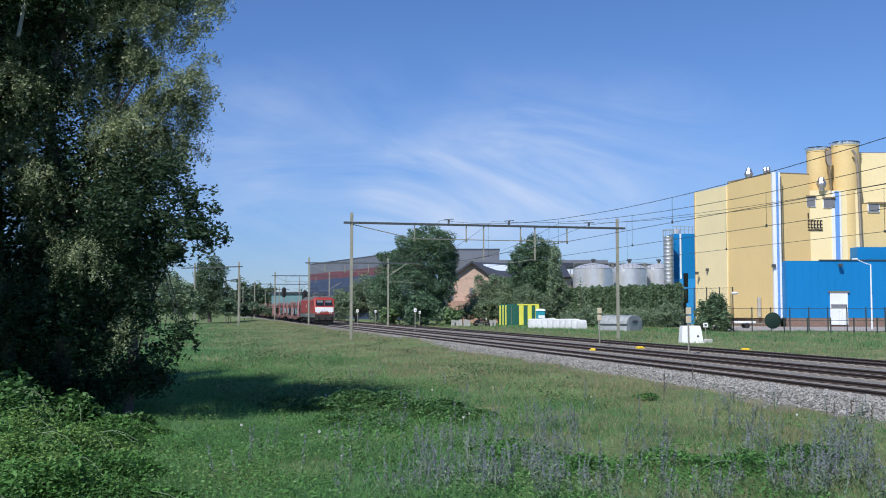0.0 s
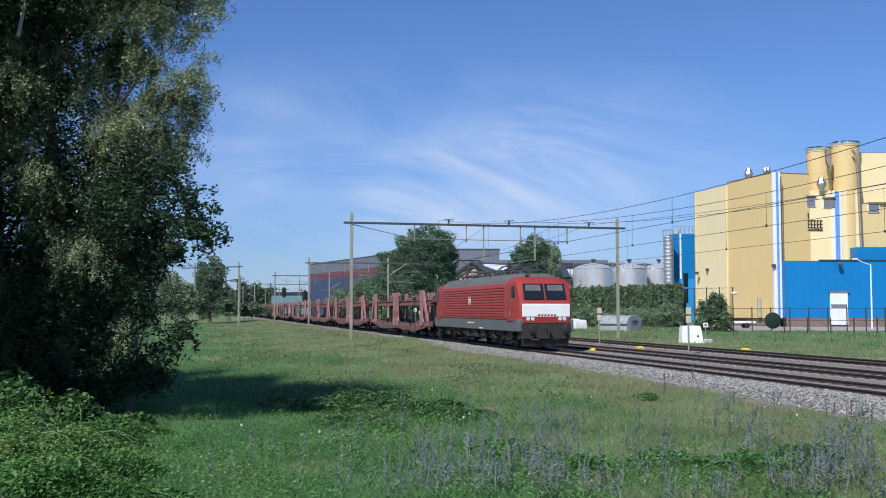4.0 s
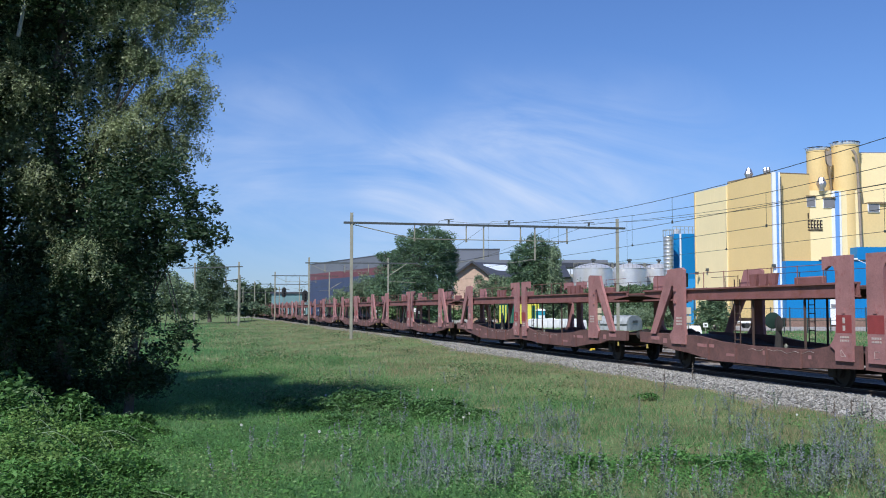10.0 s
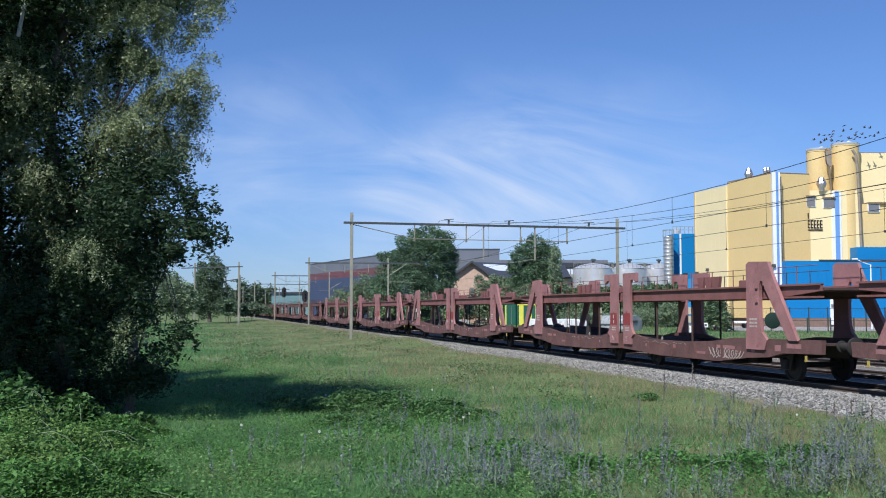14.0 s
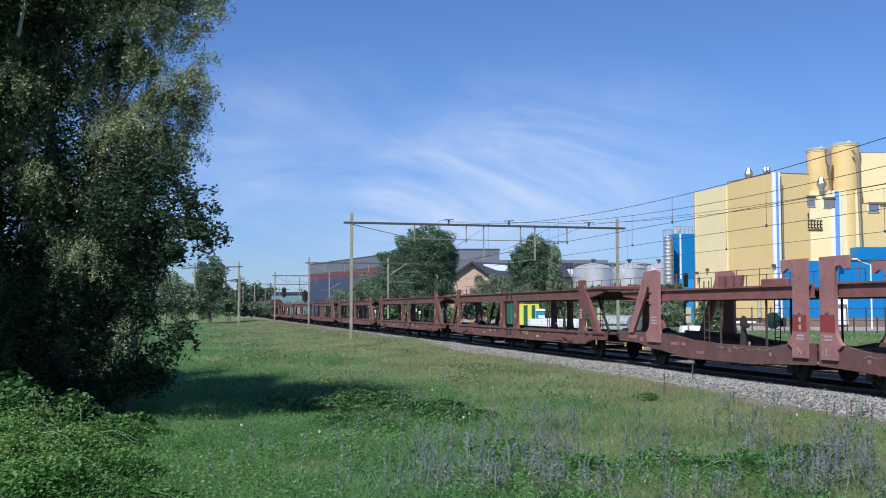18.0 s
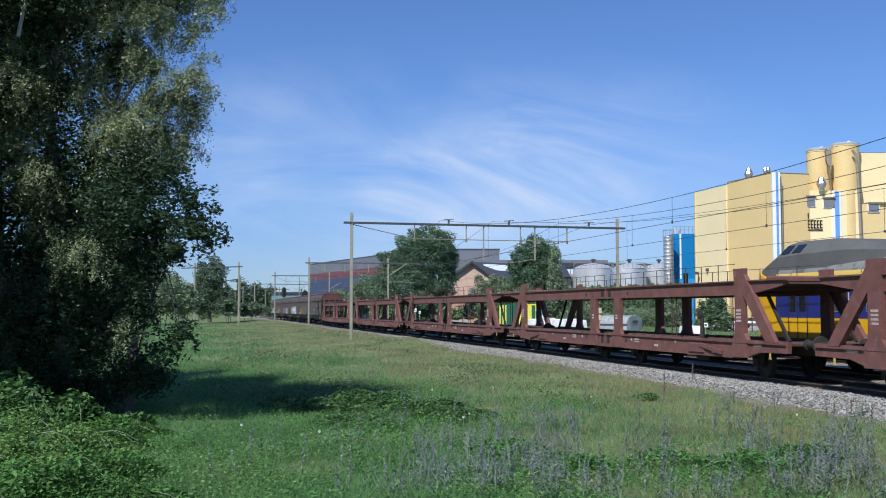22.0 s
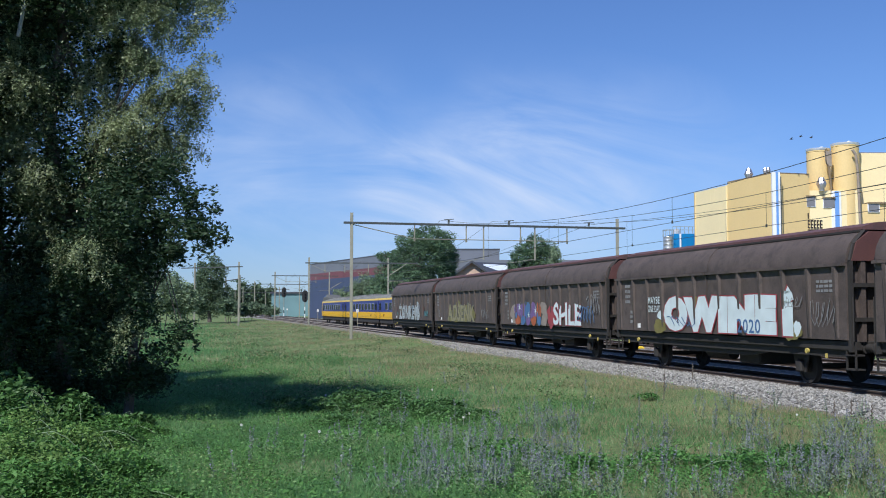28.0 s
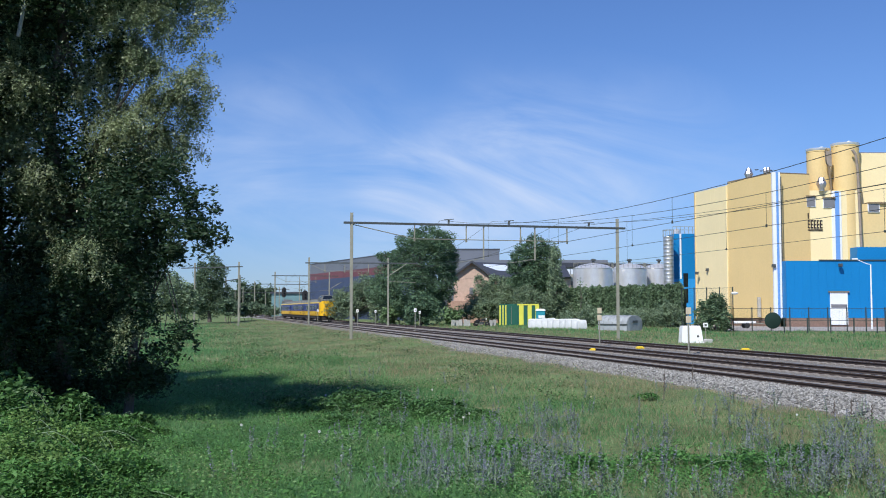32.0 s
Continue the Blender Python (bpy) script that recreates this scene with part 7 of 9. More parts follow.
def van_shell():
    v = thing("sliding_wall_van", "dark brown sliding-wall goods van with graffiti", "railway wagon", group="sliding-wall vans")
    L = 7.17
    # roof: curved shoulder on each side, and a cap along the ridge
    for s in (-1, 1):
        arc = [(1.43, 3.16), (1.425, 3.30), (1.38, 3.48), (1.29, 3.66), (1.15, 3.82), (0.98, 3.93), (0.80, 3.99)]
        outer = [(s * y, z) for y, z in arc]
        inner = [(s * (y - 0.06), z - 0.05) for y, z in arc[::-1]]
        for k, (x0, x1) in enumerate(((-L, 0.03), (-0.03, L))):
            off = 0.012 if k else 0.0
            bm = bmesh.new()
            loft(bm, [[(x, y + s * off, z + off) for y, z in outer + inner] for x in (x0, x1)])
            part("roof_shoulder", bm, H_BROWN, v, "curved upper part of the sliding wall")
    bm = bmesh.new()
    cap = [(-0.96, 3.985), (-0.96, 4.06), (-0.6, 4.17), (0, 4.22), (0.6, 4.17), (0.96, 4.06), (0.96, 3.985)]
    loft(bm, [[(x, y, z) for y, z in cap] for x in (-L - 0.05, L + 0.05)])
    part("roof_cap", bm, VAN_ROOF, v, "maroon-brown roof ridge")
    bm = bmesh.new()
    for s in (-1, 1):
        quad_box(bm, -L, L, s * 0.96 - 0.06, s * 0.96 + 0.06, 3.93, 3.985)
    part("roof_gutter", bm, SOOT, v)
    for s in (-1, 1):
        for k, (x0, x1) in enumerate(((-L, -0.02), (0.02, L))):
            y = s * (1.42 + (0.02 if k else 0))
            bm = bmesh.new()
            quad_box(bm, x0, x1, min(y, y - s * 0.06), max(y, y - s * 0.06), 1.24, 3.16)
            wall = part("sliding_wall", bm, H_BROWN, v, "dark brown sliding side wall")
            for i in range(6):
                a = x0 + (x1 - x0) * (i + 0.5 + (0.15 if k else -0.15)) / 6
                bm = bmesh.new()
                loft(bm, [[(a - 0.09, y, 1.24), (a + 0.09, y, 1.24), (a + 0.09, y, 3.10), (a - 0.09, y, 3.10)], [(a - 0.035, y + s * 0.015, 1.3), (a + 0.035, y + s * 0.015, 1.3), (a + 0.06, y + s * 0.09, 3.08), (a - 0.06, y + s * 0.09, 3.08)]])
                part("wall_rib", bm, H_BROWN, wall)
            bm = bmesh.new()
            quad_box(bm, x0, x1, min(y, y + s * 0.10), max(y, y + s * 0.10), 3.08, 3.16)
            part("wall_header", bm, H_BROWN, wall)
    for h in (-1, 1):
        bm = bmesh.new()
        prism(bm, [(-1.36, 1.2), (1.36, 1.2), (1.36, 3.2), (1.2, 3.7), (0.8, 3.96), (-0.8, 3.96), (-1.2, 3.7), (-1.36, 3.2)], h * (L - 0.12), h * (L - 0.06), "x")
        e = part("end_wall", bm, H_BROWN, v, "dark brown end wall")
        bm = bmesh.new()
        prism(bm, [(-1.34, 3.2), (1.34, 3.2), (1.18, 3.68), (0.8, 3.94), (-0.8, 3.94), (-1.18, 3.68)], h * (L - 0.06), h * (L + 0.12), "x")
        part("end_gable", bm, VAN_RED, e, "red-brown gable panel")
        for y in (-1.0, -0.35, 0.35, 1.0):
            bm = bmesh.new()
            quad_box(bm, min(h * (L - 0.06), h * (L + 0.1)), max(h * (L - 0.06), h * (L + 0.1)), y - 0.06, y + 0.06, 1.2, 3.2)
            part("end_rib", bm, H_BROWN, e)
        for z in (1.7, 2.55):
            bm = bmesh.new()
            quad_box(bm, min(h * (L - 0.06), h * (L + 0.14)), max(h * (L - 0.06), h * (L + 0.14)), -1.3, 1.3, z, z + 0.1)
            part("end_rail", bm, SOOT, e)
        for s in (-1, 1):
            bm = bmesh.new()
            loft(bm, [[(h * (L - 0.02), s * 1.30, 0.95), (h * (L + 0.12), s * 1.30, 0.95), (h * (L + 0.12), s * 1.38, 0.95), (h * (L - 0.02), s * 1.38, 0.95)], [(h * (L - 0.02), s * 1.30, 3.2), (h * (L + 0.12), s * 1.30, 3.2), (h * (L + 0.12), s * 1.38, 3.2), (h * (L - 0.02), s * 1.38, 3.2)]])
            path_tube(bm, [(h * (L + 0.06), s * 1.36, 3.2), (h * (L + 0.04), s * 1.24, 3.62), (h * (L + 0.02), s * 0.9, 3.97)], 0.05)
            part("corner_post", bm, SOOT, v)
            bm = bmesh.new()
            for z in (0.5, 0.85):
                box(bm, h * 7.15 - 0.2, h * 7.15 + 0.2, s * 1.2 - 0.14, s * 1.2 + 0.14, z, z + 0.04)
            for q in (-0.18, 0.18):
                bar(bm, (h * 7.15 + q, s * 1.3, 0.5), (h * 7.15 + q, s * 1.3, 1.2), 0.04, 0.04)
            tube(bm, (h * 7.35, s * 1.36, 1.2), (h * 7.35, s * 1.36, 2.3), 0.02, n=5)
            part("shunter_step", bm, SOOT, v)
        buffers(v, h * 7.15, h)
        part("wheelset", WHEEL_46, None, v, m=pose(h * 4.5, 0, 0.46))
        axle_guard(v, h * 4.5, 0.46)
        bm = bmesh.new()
        lathe(bm, [(0.02, 1.40), (0.07, 1.40), (0.07, 1.34)], 10, "y", m=pose(h * 5.35, 0, 0.92))
        part("tie_down_ring", bm, YELLOW_MARK, v)
        part("yellow_plate", build(quad_box, h * 6.2 - 0.04, h * 6.2 + 0.04, 1.36, 1.38, 0.76, 0.88), YELLOW_MARK, v)
    bm = bmesh.new()
    box(bm, -7.15, 7.15, -1.33, 1.33, 0.98, 1.22, 0.02)
    for s in (-1, 1):
        box(bm, -6.9, 6.9, s * 1.2 - 0.04, s * 1.2 + 0.04, 0.80, 1.0)
    part("underframe", bm, SOOT, v, "sooty underframe")
    bm = bmesh.new()
    for s in (-1, 1):
        prism(bm, [(-3.2, 0.82), (3.2, 0.82), (2.2, 0.66), (-2.2, 0.66)], s * 1.12 - 0.04, s * 1.12 + 0.04)
    box(bm, -2.0, -0.8, -0.6, 0.8, 0.38, 0.8, 0.04)
    tube(bm, (0.4, 0.3, 0.6), (1.9, 0.3, 0.6), 0.2, n=10)
    part("brake_gear", bm, SOOT, v)
    return v


def make_vans():
    first = van_shell()
    vans = [first] + [copy_thing(first, Matrix.Identity(4)) for _ in range(5)]
    x = 27.0 * 18
    names = []
    for i, v in enumerate(vans):
        MOVERS.append((v, x + 7.75))
        x += 15.5
        bars_of_writing(v, 5.9, 1.444, 2.9, 4, 0.45, 0.11, PAINT_GREY)
        bars_of_writing(v, 5.6, 1.444, 1.95, 3, 0.3, 0.1, PAINT_GREY)
        bars_of_writing(v, -6.6, 1.424, 2.75, 3, 0.7, 0.07, PAINT_GREY)
        bars_of_writing(v, 5.0, 1.444, 1.5, 1, 0.25, 0.16, WHITE)
    # front to rear
    v = vans[0]
    tagged(v, label="dark brown sliding-wall van with pale grey outline graffiti")
    graffiti(v, "SEMPIRE", 2.4, 1.35, 7.0, 1.1, H_BROWN, PAINT_GREY, bold=0.0, seed=1, label="pale outlined letters, hard to read")
    v = vans[1]
    tagged(v, label="dark brown sliding-wall van with gold graffiti")
    graffiti(v, "BAMBOO", 4.6, 2.22, 5.4, 0.62, H_BROWN, PAINT_DIM, bold=-0.01, seed=0.5, label="faint outlined letters")
    spray_cloud(v, 2.4, 1.62, 4.2, 0.75, PAINT_OCHRE, 4), spray_cloud(v, -2.4, 1.75, 5.0, 1.0, PAINT_OLIVE, 6)
    graffiti(v, "KOO", 3.7, 1.3, 3.5, 1.05, PAINT_UMBER, PAINT_GOLD, bold=0.035, seed=2, y=1.466, label="ochre letters")
    graffiti(v, "TUSKE", -0.2, 1.26, 5.2, 1.25, PAINT_DIM, DARK_STEEL, bold=0.05, seed=3, y=1.466, label="dark grey letters on yellow spray")
    for k in range(5):
        spray_cloud(v, 0.1 - k * 1.1, 2.45 - 0.12 * (k % 2), 0.4, 0.35, PAINT_YELLOW, 71 + k, y=1.461)
    v = vans[2]
    tagged(v, label="dark brown sliding-wall van with large white graffiti letters")
    for a, b, w in ((3.4, 1.42, 0.9), (0.9, 2.2, 0.8), (-1.0, 2.2, 0.8), (-4.8, 1.42, 0.9)):
        spray_cloud(v, a, b, w, 0.5, PAINT_OLIVE, int(a * 7))
    part("tag", writing_mesh("tag", "MAYBE", 0.95, 0.24, 0.01, PAINT_WHITE), None, v, "small white sprayed words", m=pose(4.3, 1.47, 2.2)), part("tag", writing_mesh("tag", "ONE DAY", 0.95, 0.24, 0.01, PAINT_WHITE), None, v, "small white sprayed words", m=pose(4.3, 1.47, 1.9))
    graffiti(v, "OWINE", 3.1, 1.24, 7.2, 1.22, PAINT_WHITE, PAINT_RED, bold=0.1, seed=0, label="white block letters with red outline")
    graffiti(v, "i", -4.25, 1.24, 0.6, 1.32, PAINT_WHITE, PAINT_RED, bold=0.05, seed=3, label="white block letter with red outline")
    spray_cloud(v, -5.05, 1.5, 0.35, 0.4, PAINT_WHITE, 12, y=1.463)
    spray_cloud(v, 3.35, 1.8, 0.4, 0.3, PAINT_WHITE, 2, y=1.463)
    part("tag", writing_mesh("tag", "2020", 1.3, 0.4, 0.01, PAINT_BLUE), None, v, "blue sprayed numerals", m=pose(-1.9, 1.474, 1.32))
    scribble(v, 2.6, 1.4, 1.7, 0.45, PAINT_BLUE, 8, y=1.474)
    scribble(v, -4.3, 2.0, 1.0, 0.4, PAINT_GREY, 10, r=0.01), scribble(v, -5.7, 1.45, 1.1, 0.95, PAINT_GREY, 11, r=0.012)
    v = vans[3]
    tagged(v, label="dark brown sliding-wall van with purple and white graffiti")
    spray_cloud(v, 4.55, 1.78, 1.5, 1.05, PAINT_BEIGE, 20), spray_cloud(v, 0.35, 1.78, 1.5, 1.1, PAINT_BEIGE, 21), spray_cloud(v, 2.5, 1.78, 4.2, 1.12, DARK_STEEL, 22, y=1.4605)
    for k, (top, low, w) in enumerate(((PAINT_PURPLE, PAINT_ORANGE, 1.05), (PAINT_PURPLE, PAINT_BLUE, 0.95), (PAINT_BLUE, PAINT_PURPLE, 0.9), (PAINT_PURPLE, PAINT_ORANGE, 1.0), (PAINT_ORANGE, PAINT_BLUE, 0.7))):
        x = 4.15 - k * 0.82
        spray_cloud(v, x, 1.92, w, 0.82, top, 25 + k, y=1.463 + 0.002 * k)
        spray_cloud(v, x - 0.1, 1.47, w * 0.8, 0.46, low, 35 + k, y=1.475 + 0.002 * k)
        spray_cloud(v, x + 0.12, 1.72, w * 0.3, 0.3, PAINT_BLUE if k % 2 == 0 else PAINT_PURPLE, 45 + k, y=1.487)
    for x, z, q in ((3.75, 2.1, 0.36), (2.3, 1.72, 0.28), (1.25, 1.95, 0.34)):
        bm = bmesh.new()
        for k in range(4):
            a, u = 0.3 + k * math.pi / 4, q * (1.0 if k % 2 == 0 else 0.7)
            c = Vector((x, 1.492 + 0.0005 * k, z))
            way, side = Vector((math.cos(a) * u, 0, math.sin(a) * u)), Vector((-math.sin(a), 0, math.cos(a))) * 0.022
            bm.faces.new([bm.verts.new(p) for p in (c - way, c + side, c + way, c - side)])
        part("sprayed_star", bm, PAINT_WHITE, v, "white star-shaped highlight")
    spray_cloud(v, -0.9, 1.7, 1.2, 1.0, PAINT_RED, 31)
    graffiti(v, "SHLE", -1.1, 1.28, 3.5, 0.98, PAINT_WHITE, PAINT_RED, bold=0.03, seed=6)
    scribble(v, -4.4, 1.3, 1.5, 1.0, PAINT_BLUE, 14, r=0.03), scribble(v, -5.3, 1.6, 1.3, 1.2, PAINT_GREY, 15, r=0.03)
    v = vans[4]
    tagged(v, label="dark brown sliding-wall van with gold sprayed lettering")
    spray_cloud(v, 1.4, 1.6, 3.6, 0.8, PAINT_OLIVE, 41), spray_cloud(v, -1.5, 1.75, 3.4, 1.0, PAINT_OLIVE, 42), spray_cloud(v, 0.6, 1.95, 1.2, 1.3, PAINT_OLIVE, 43)
    graffiti(v, "ADSENK", 3.4, 1.25, 6.6, 1.1, PAINT_GOLD, DARK_STEEL, bold=0.03, seed=7, label="gold letters with dark outline")
    scribble(v, -4.6, 1.4, 1.4, 0.7, PAINT_GREY, 16, r=0.02)
    v = vans[5]
    tagged(v, label="dark brown sliding-wall van with silver graffiti letters, end of train")
    graffiti(v, "ZØNKE", 4.05, 1.25, 5.75, 1.08, PAINT_SILVER, PAINT_WHITE, bold=0.012, seed=0, label="silver-grey letters with white outline")
    graffiti(v, "B", -2.65, 1.22, 1.0, 1.3, PAINT_SILVER, PAINT_WHITE, bold=0.03, seed=0, label="silver-grey shape with white outline")
    spray_cloud(v, -2.2, 1.8, 0.85, 1.0, PAINT_WHITE, 51, y=1.458), spray_cloud(v, -2.2, 1.8, 0.75, 0.88, PAINT_SILVER, 51, y=1.472)
    for k in range(4):
        spray_cloud(v, 3.5 - k * 1.25, 2.42, 0.09, 0.1, PAINT_WHITE, 60 + k)
    scribble(v, -5.1, 1.45, 1.2, 0.55, PAINT_TEAL, 17, r=0.022), scribble(v, -5.3, 1.5, 0.9, 0.45, PAINT_TEAL, 19, r=0.016), scribble(v, 4.9, 1.5, 0.6, 0.4, PAINT_TEAL, 18)
    for a in (5.0, -4.9):
        spray_cloud(v, a, 2.0, 0.35, 0.4, VAN_RED, 52)


make_vans()

# a chalky tag on the sill of one faded carrier
for ob, x in MOVERS:
    if abs(x - 202.5) < 0.1:
        scribble(ob, -6.9, 0.48, 1.1, 0.42, CHALK, 81, y=1.428, r=0.018)
        scribble(ob, -7.9, 0.5, 1.0, 0.36, CHALK, 82, y=1.43, r=0.016)


# ---- intercity set on the farther track: three cars, cab raised above the roof at each end ----
ICM_BLUE = mat("dark_blue_train_paint", (0.022, 0.032, 0.20), 0.4, vary=0.1, size=1.5, bump=0.02)
TRAIN_GLASS = mat("tinted_train_window", (0.035, 0.042, 0.052), 0.12, vary=0.3, size=1.2, bump=0, spec=0.7)
FRAME_GREY = mat("window_frame_grey", (0.36, 0.37, 0.39), 0.5, vary=0.1)
SET_ROOF = mat("grimy_train_roof", (0.19, 0.195, 0.185), 0.9, vary=0.25, size=1.5, dirt=(0.06, 0.055, 0.05), dirt_at=0.52)
PALE_YELLOW = mat("faded_yellow_paint", (0.72, 0.50, 0.10), 0.5, vary=0.1, size=1.5, bump=0.02)
MARK_RED = mat("dark_red_mark", (0.22, 0.03, 0.012), 0.5, vary=0.1)
CARS = []




def make_car(cab):
    """A car with its cab end, if it has one, at -x."""
    c = thing("intercity_train_car", "yellow and blue intercity train car with grey roof" + (" and raised cab" if cab else ""), "train car", group="intercity train cars")
    x0, x1 = (-11.6 if cab else -13.2), 13.2
    for s in (-1, 1):
        bm = bmesh.new()
        prism(bm, [(s * 1.32, 0.96), (s * 1.40, 1.0), (s * 1.415, 1.72), (s * 1.32, 1.72)], x0, x1, "x")
        part("lower_side", bm, ICM_YELLOW, c, "yellow lower side")
        bm = bmesh.new()
        prism(bm, [(s * 1.32, 1.724), (s * 1.41, 1.724), (s * 1.40, 2.6), (s * 1.37, 3.0), (s * 1.30, 3.0)], x0, x1, "x")
        up = part("upper_side", bm, ICM_BLUE, c, "dark blue window band")
        bm = bmesh.new()
        prism(bm, [(s * 1.30, 3.0), (s * 1.385, 3.0), (s * 1.388, 3.09), (s * 1.345, 3.21), (s * 1.28, 3.21)], x0, x1, "x")
        part("roof_stripe", bm, PALE_YELLOW, c, "thin yellow stripe under the roof")
        # windows and doors
        xs = [x0 + 3.4 + k * 2.35 for k in range(8)]
        for k, x in enumerate(xs):
            bm = bmesh.new()
            box(bm, x - 0.75, x + 0.75, s * 1.403 - 0.02, s * 1.403 + 0.02, 1.92, 2.70, 0.015)
            f = part("window_frame", bm, FRAME_GREY, up)
            bm = bmesh.new()
            box(bm, x - 0.72, x + 0.72, s * 1.408 - 0.022, s * 1.408 + 0.022, 1.95, 2.67, 0.012)
            part("window_pane", bm, TRAIN_GLASS, up)
        for x in (x0 + 1.35, x1 - 1.1):
            bm = bmesh.new()
            for q in (-0.55, 0, 0.55):
                quad_box(bm, x + q - 0.015, x + q + 0.015, s * 1.42 - 0.006, s * 1.42 + 0.006, 1.0, 2.9)
            d = part("door_seam", bm, SOOT, c, "folding door seams")
            for q in (-0.28, 0.28):
                bm = bmesh.new()
                box(bm, x + q - 0.17, x + q + 0.17, s * 1.412 - 0.015, s * 1.412 + 0.015, 1.95, 2.65, 0.01)
                part("door_window", bm, GLASS, d)
        if s > 0:
            for x in (x0 + 4.6, x1 - 3.4):
                for q in (-1, 1):
                    for e in (0.0, 0.13):
                        way = [(x - q * (0.30 - e), 1.37 + q * 0.10), (x + q * (0.02 + e), 1.37 + q * 0.10), (x + q * (0.12 + e), 1.37 - q * 0.06)]
                        bm = bmesh.new()
                        loft(bm, [[(u, 1.414, v - 0.023), (u, 1.426, v - 0.023), (u, 1.426, v + 0.023), (u, 1.414, v + 0.023)] for u, v in way])
                        part("emblem_stripe", bm, MARK_RED, c, "dark red bent stripe of the emblem")
    prof = [(1.375, 3.09), (1.33, 3.22), (1.2, 3.4), (0.95, 3.55), (0.6, 3.64), (0, 3.68)]
    full = [(y, z) for y, z in prof] + [(-y, z) for y, z in prof[-2::-1]]
    bm = bmesh.new()
    loft(bm, [[(x, y, z) for y, z in full] for x in (x0, x1)], smooth=False)
    rf = part("roof", bm, SET_ROOF, c, "dusty grey rounded roof")
    for k in range(13):
        x = x0 + 0.9 + k * (x1 - x0 - 1.8) / 12
        bm = bmesh.new()
        for (ya, za), (yb, zb) in zip(full, full[1:]):
            bar(bm, (x, ya, za + 0.01), (x, yb, zb + 0.01), 0.05, 0.03)
        part("roof_rib", bm, SET_ROOF, rf)
    for k, x in enumerate((-4.5, 2.0, 7.5)):
        bm = bmesh.new()
        loft(bm, [[(x - 1.1, -0.75, 3.5), (x + 1.1, -0.75, 3.5), (x + 1.1, 0.75, 3.5), (x - 1.1, 0.75, 3.5)], [(x - 0.9, -0.6, 3.73), (x + 0.9, -0.6, 3.73), (x + 0.9, 0.6, 3.73), (x - 0.9, 0.6, 3.73)]])
        part("roof_unit", bm, SET_ROOF, rf, "grey ventilation housing")
    dome = to_mesh("roof_dome", build(lathe, [(0.42, -0.02), (0.40, 0.06), (0.28, 0.13), (0.05, 0.16)], 14), ROOF_GREY)
    for k in range(7):
        part("roof_dome", dome, None, rf, "dark domed ventilator", m=pose(x0 + 8.6 + k * 2.3 - (2.0 if not cab else 0), 0.15, 3.66))
    bm = bmesh.new()
    quad_box(bm, x1 - 0.05, x1 + 0.22, -1.15, 1.15, 1.0, 3.3)
    part("gangway", bm, SOOT, c, "dark rubber gangway")
    bm = bmesh.new()
    box(bm, x0 + 0.3, x1 - 0.3, -1.28, 1.28, 0.5, 0.98, 0.03)
    part("underframe", bm, SOOT, c)
    for cx in (-9.0, 9.0):
        bm = bmesh.new()
        for s in (-1, 1):
            box(bm, cx - 1.8, cx + 1.8, s * 1.05 - 0.1, s * 1.05 + 0.1, 0.4, 0.66, 0.03)
        bg = part("bogie", bm, SOOT, c)
        for q in (-1.25, 1.25):
            part("wheelset", WHEEL_46, None, bg, m=pose(cx + q, 0, 0.46))
    if not cab:
        bm = bmesh.new()
        quad_box(bm, x0 - 0.22, x0 + 0.05, -1.15, 1.15, 1.0, 3.3)
        part("gangway", bm, SOOT, c, "dark rubber gangway")
        return c
    # nose with rounded corners and gangway doors
    rings = []
    for x, hw, zt in ((-11.6, 1.40, 3.09), (-12.4, 1.38, 3.12), (-12.85, 1.30, 3.24), (-13.15, 1.16, 3.32), (-13.38, 0.95, 3.36), (-13.52, 0.68, 3.38)):
        rings.append([(x, -hw, 0.96), (x, hw, 0.96), (x, hw, 1.72), (x, hw - 0.02, 2.7), (x, hw - 0.05, zt), (x, -hw + 0.05, zt), (x, -hw + 0.02, 2.7), (x, -hw, 1.72)])
    bm = bmesh.new()
    loft(bm, rings)
    part("nose", bm, ICM_YELLOW, c, "bright yellow rounded nose with gangway doors")
    bm = bmesh.new()
    quad_box(bm, -13.64, -13.6, -0.012, 0.012, 1.0, 3.38), quad_box(bm, -13.1, -13.08, -1.26, 1.26, 1.0, 1.02)
    part("nose_door_seam", bm, SOOT, c)
    for s in (-1, 1):
        bm = bmesh.new()
        lathe(bm, [(0.02, -13.30), (0.11, -13.28), (0.13, -13.24), (0.13, -13.0)], 12, "x", m=pose(0, s * 1.02, 1.55))
        part("tail_lamp", bm, GLASS, c, "round dark lamp")
    # raised cab
    rings = []
    for x, hb, zb, ht, zt in ((-4.4, 0.5, 3.60, 0.45, 3.66), (-6.2, 0.95, 3.45, 0.7, 3.88), (-8.0, 1.15, 3.3, 0.8, 4.22), (-8.9, 1.24, 3.2, 0.78, 4.3), (-11.1, 1.26, 3.09, 0.74, 4.32), (-11.75, 1.24, 3.09, 0.72, 4.24), (-12.65, 1.2, 3.09, 0.95, 3.62), (-13.0, 1.12, 3.1, 0.95, 3.42)):
        mid = (zb + zt) / 2 + 0.12
        rings.append([(x, -hb, zb), (x, hb, zb), (x, hb * 0.97, mid), (x, ht, zt), (x, -ht, zt), (x, -hb * 0.97, mid)])
    bm = bmesh.new()
    loft(bm, rings)
    cb = part("raised_cab", bm, ROOF_GREY, c, "grey raised driver's cab on the roof")
    bm = bmesh.new()
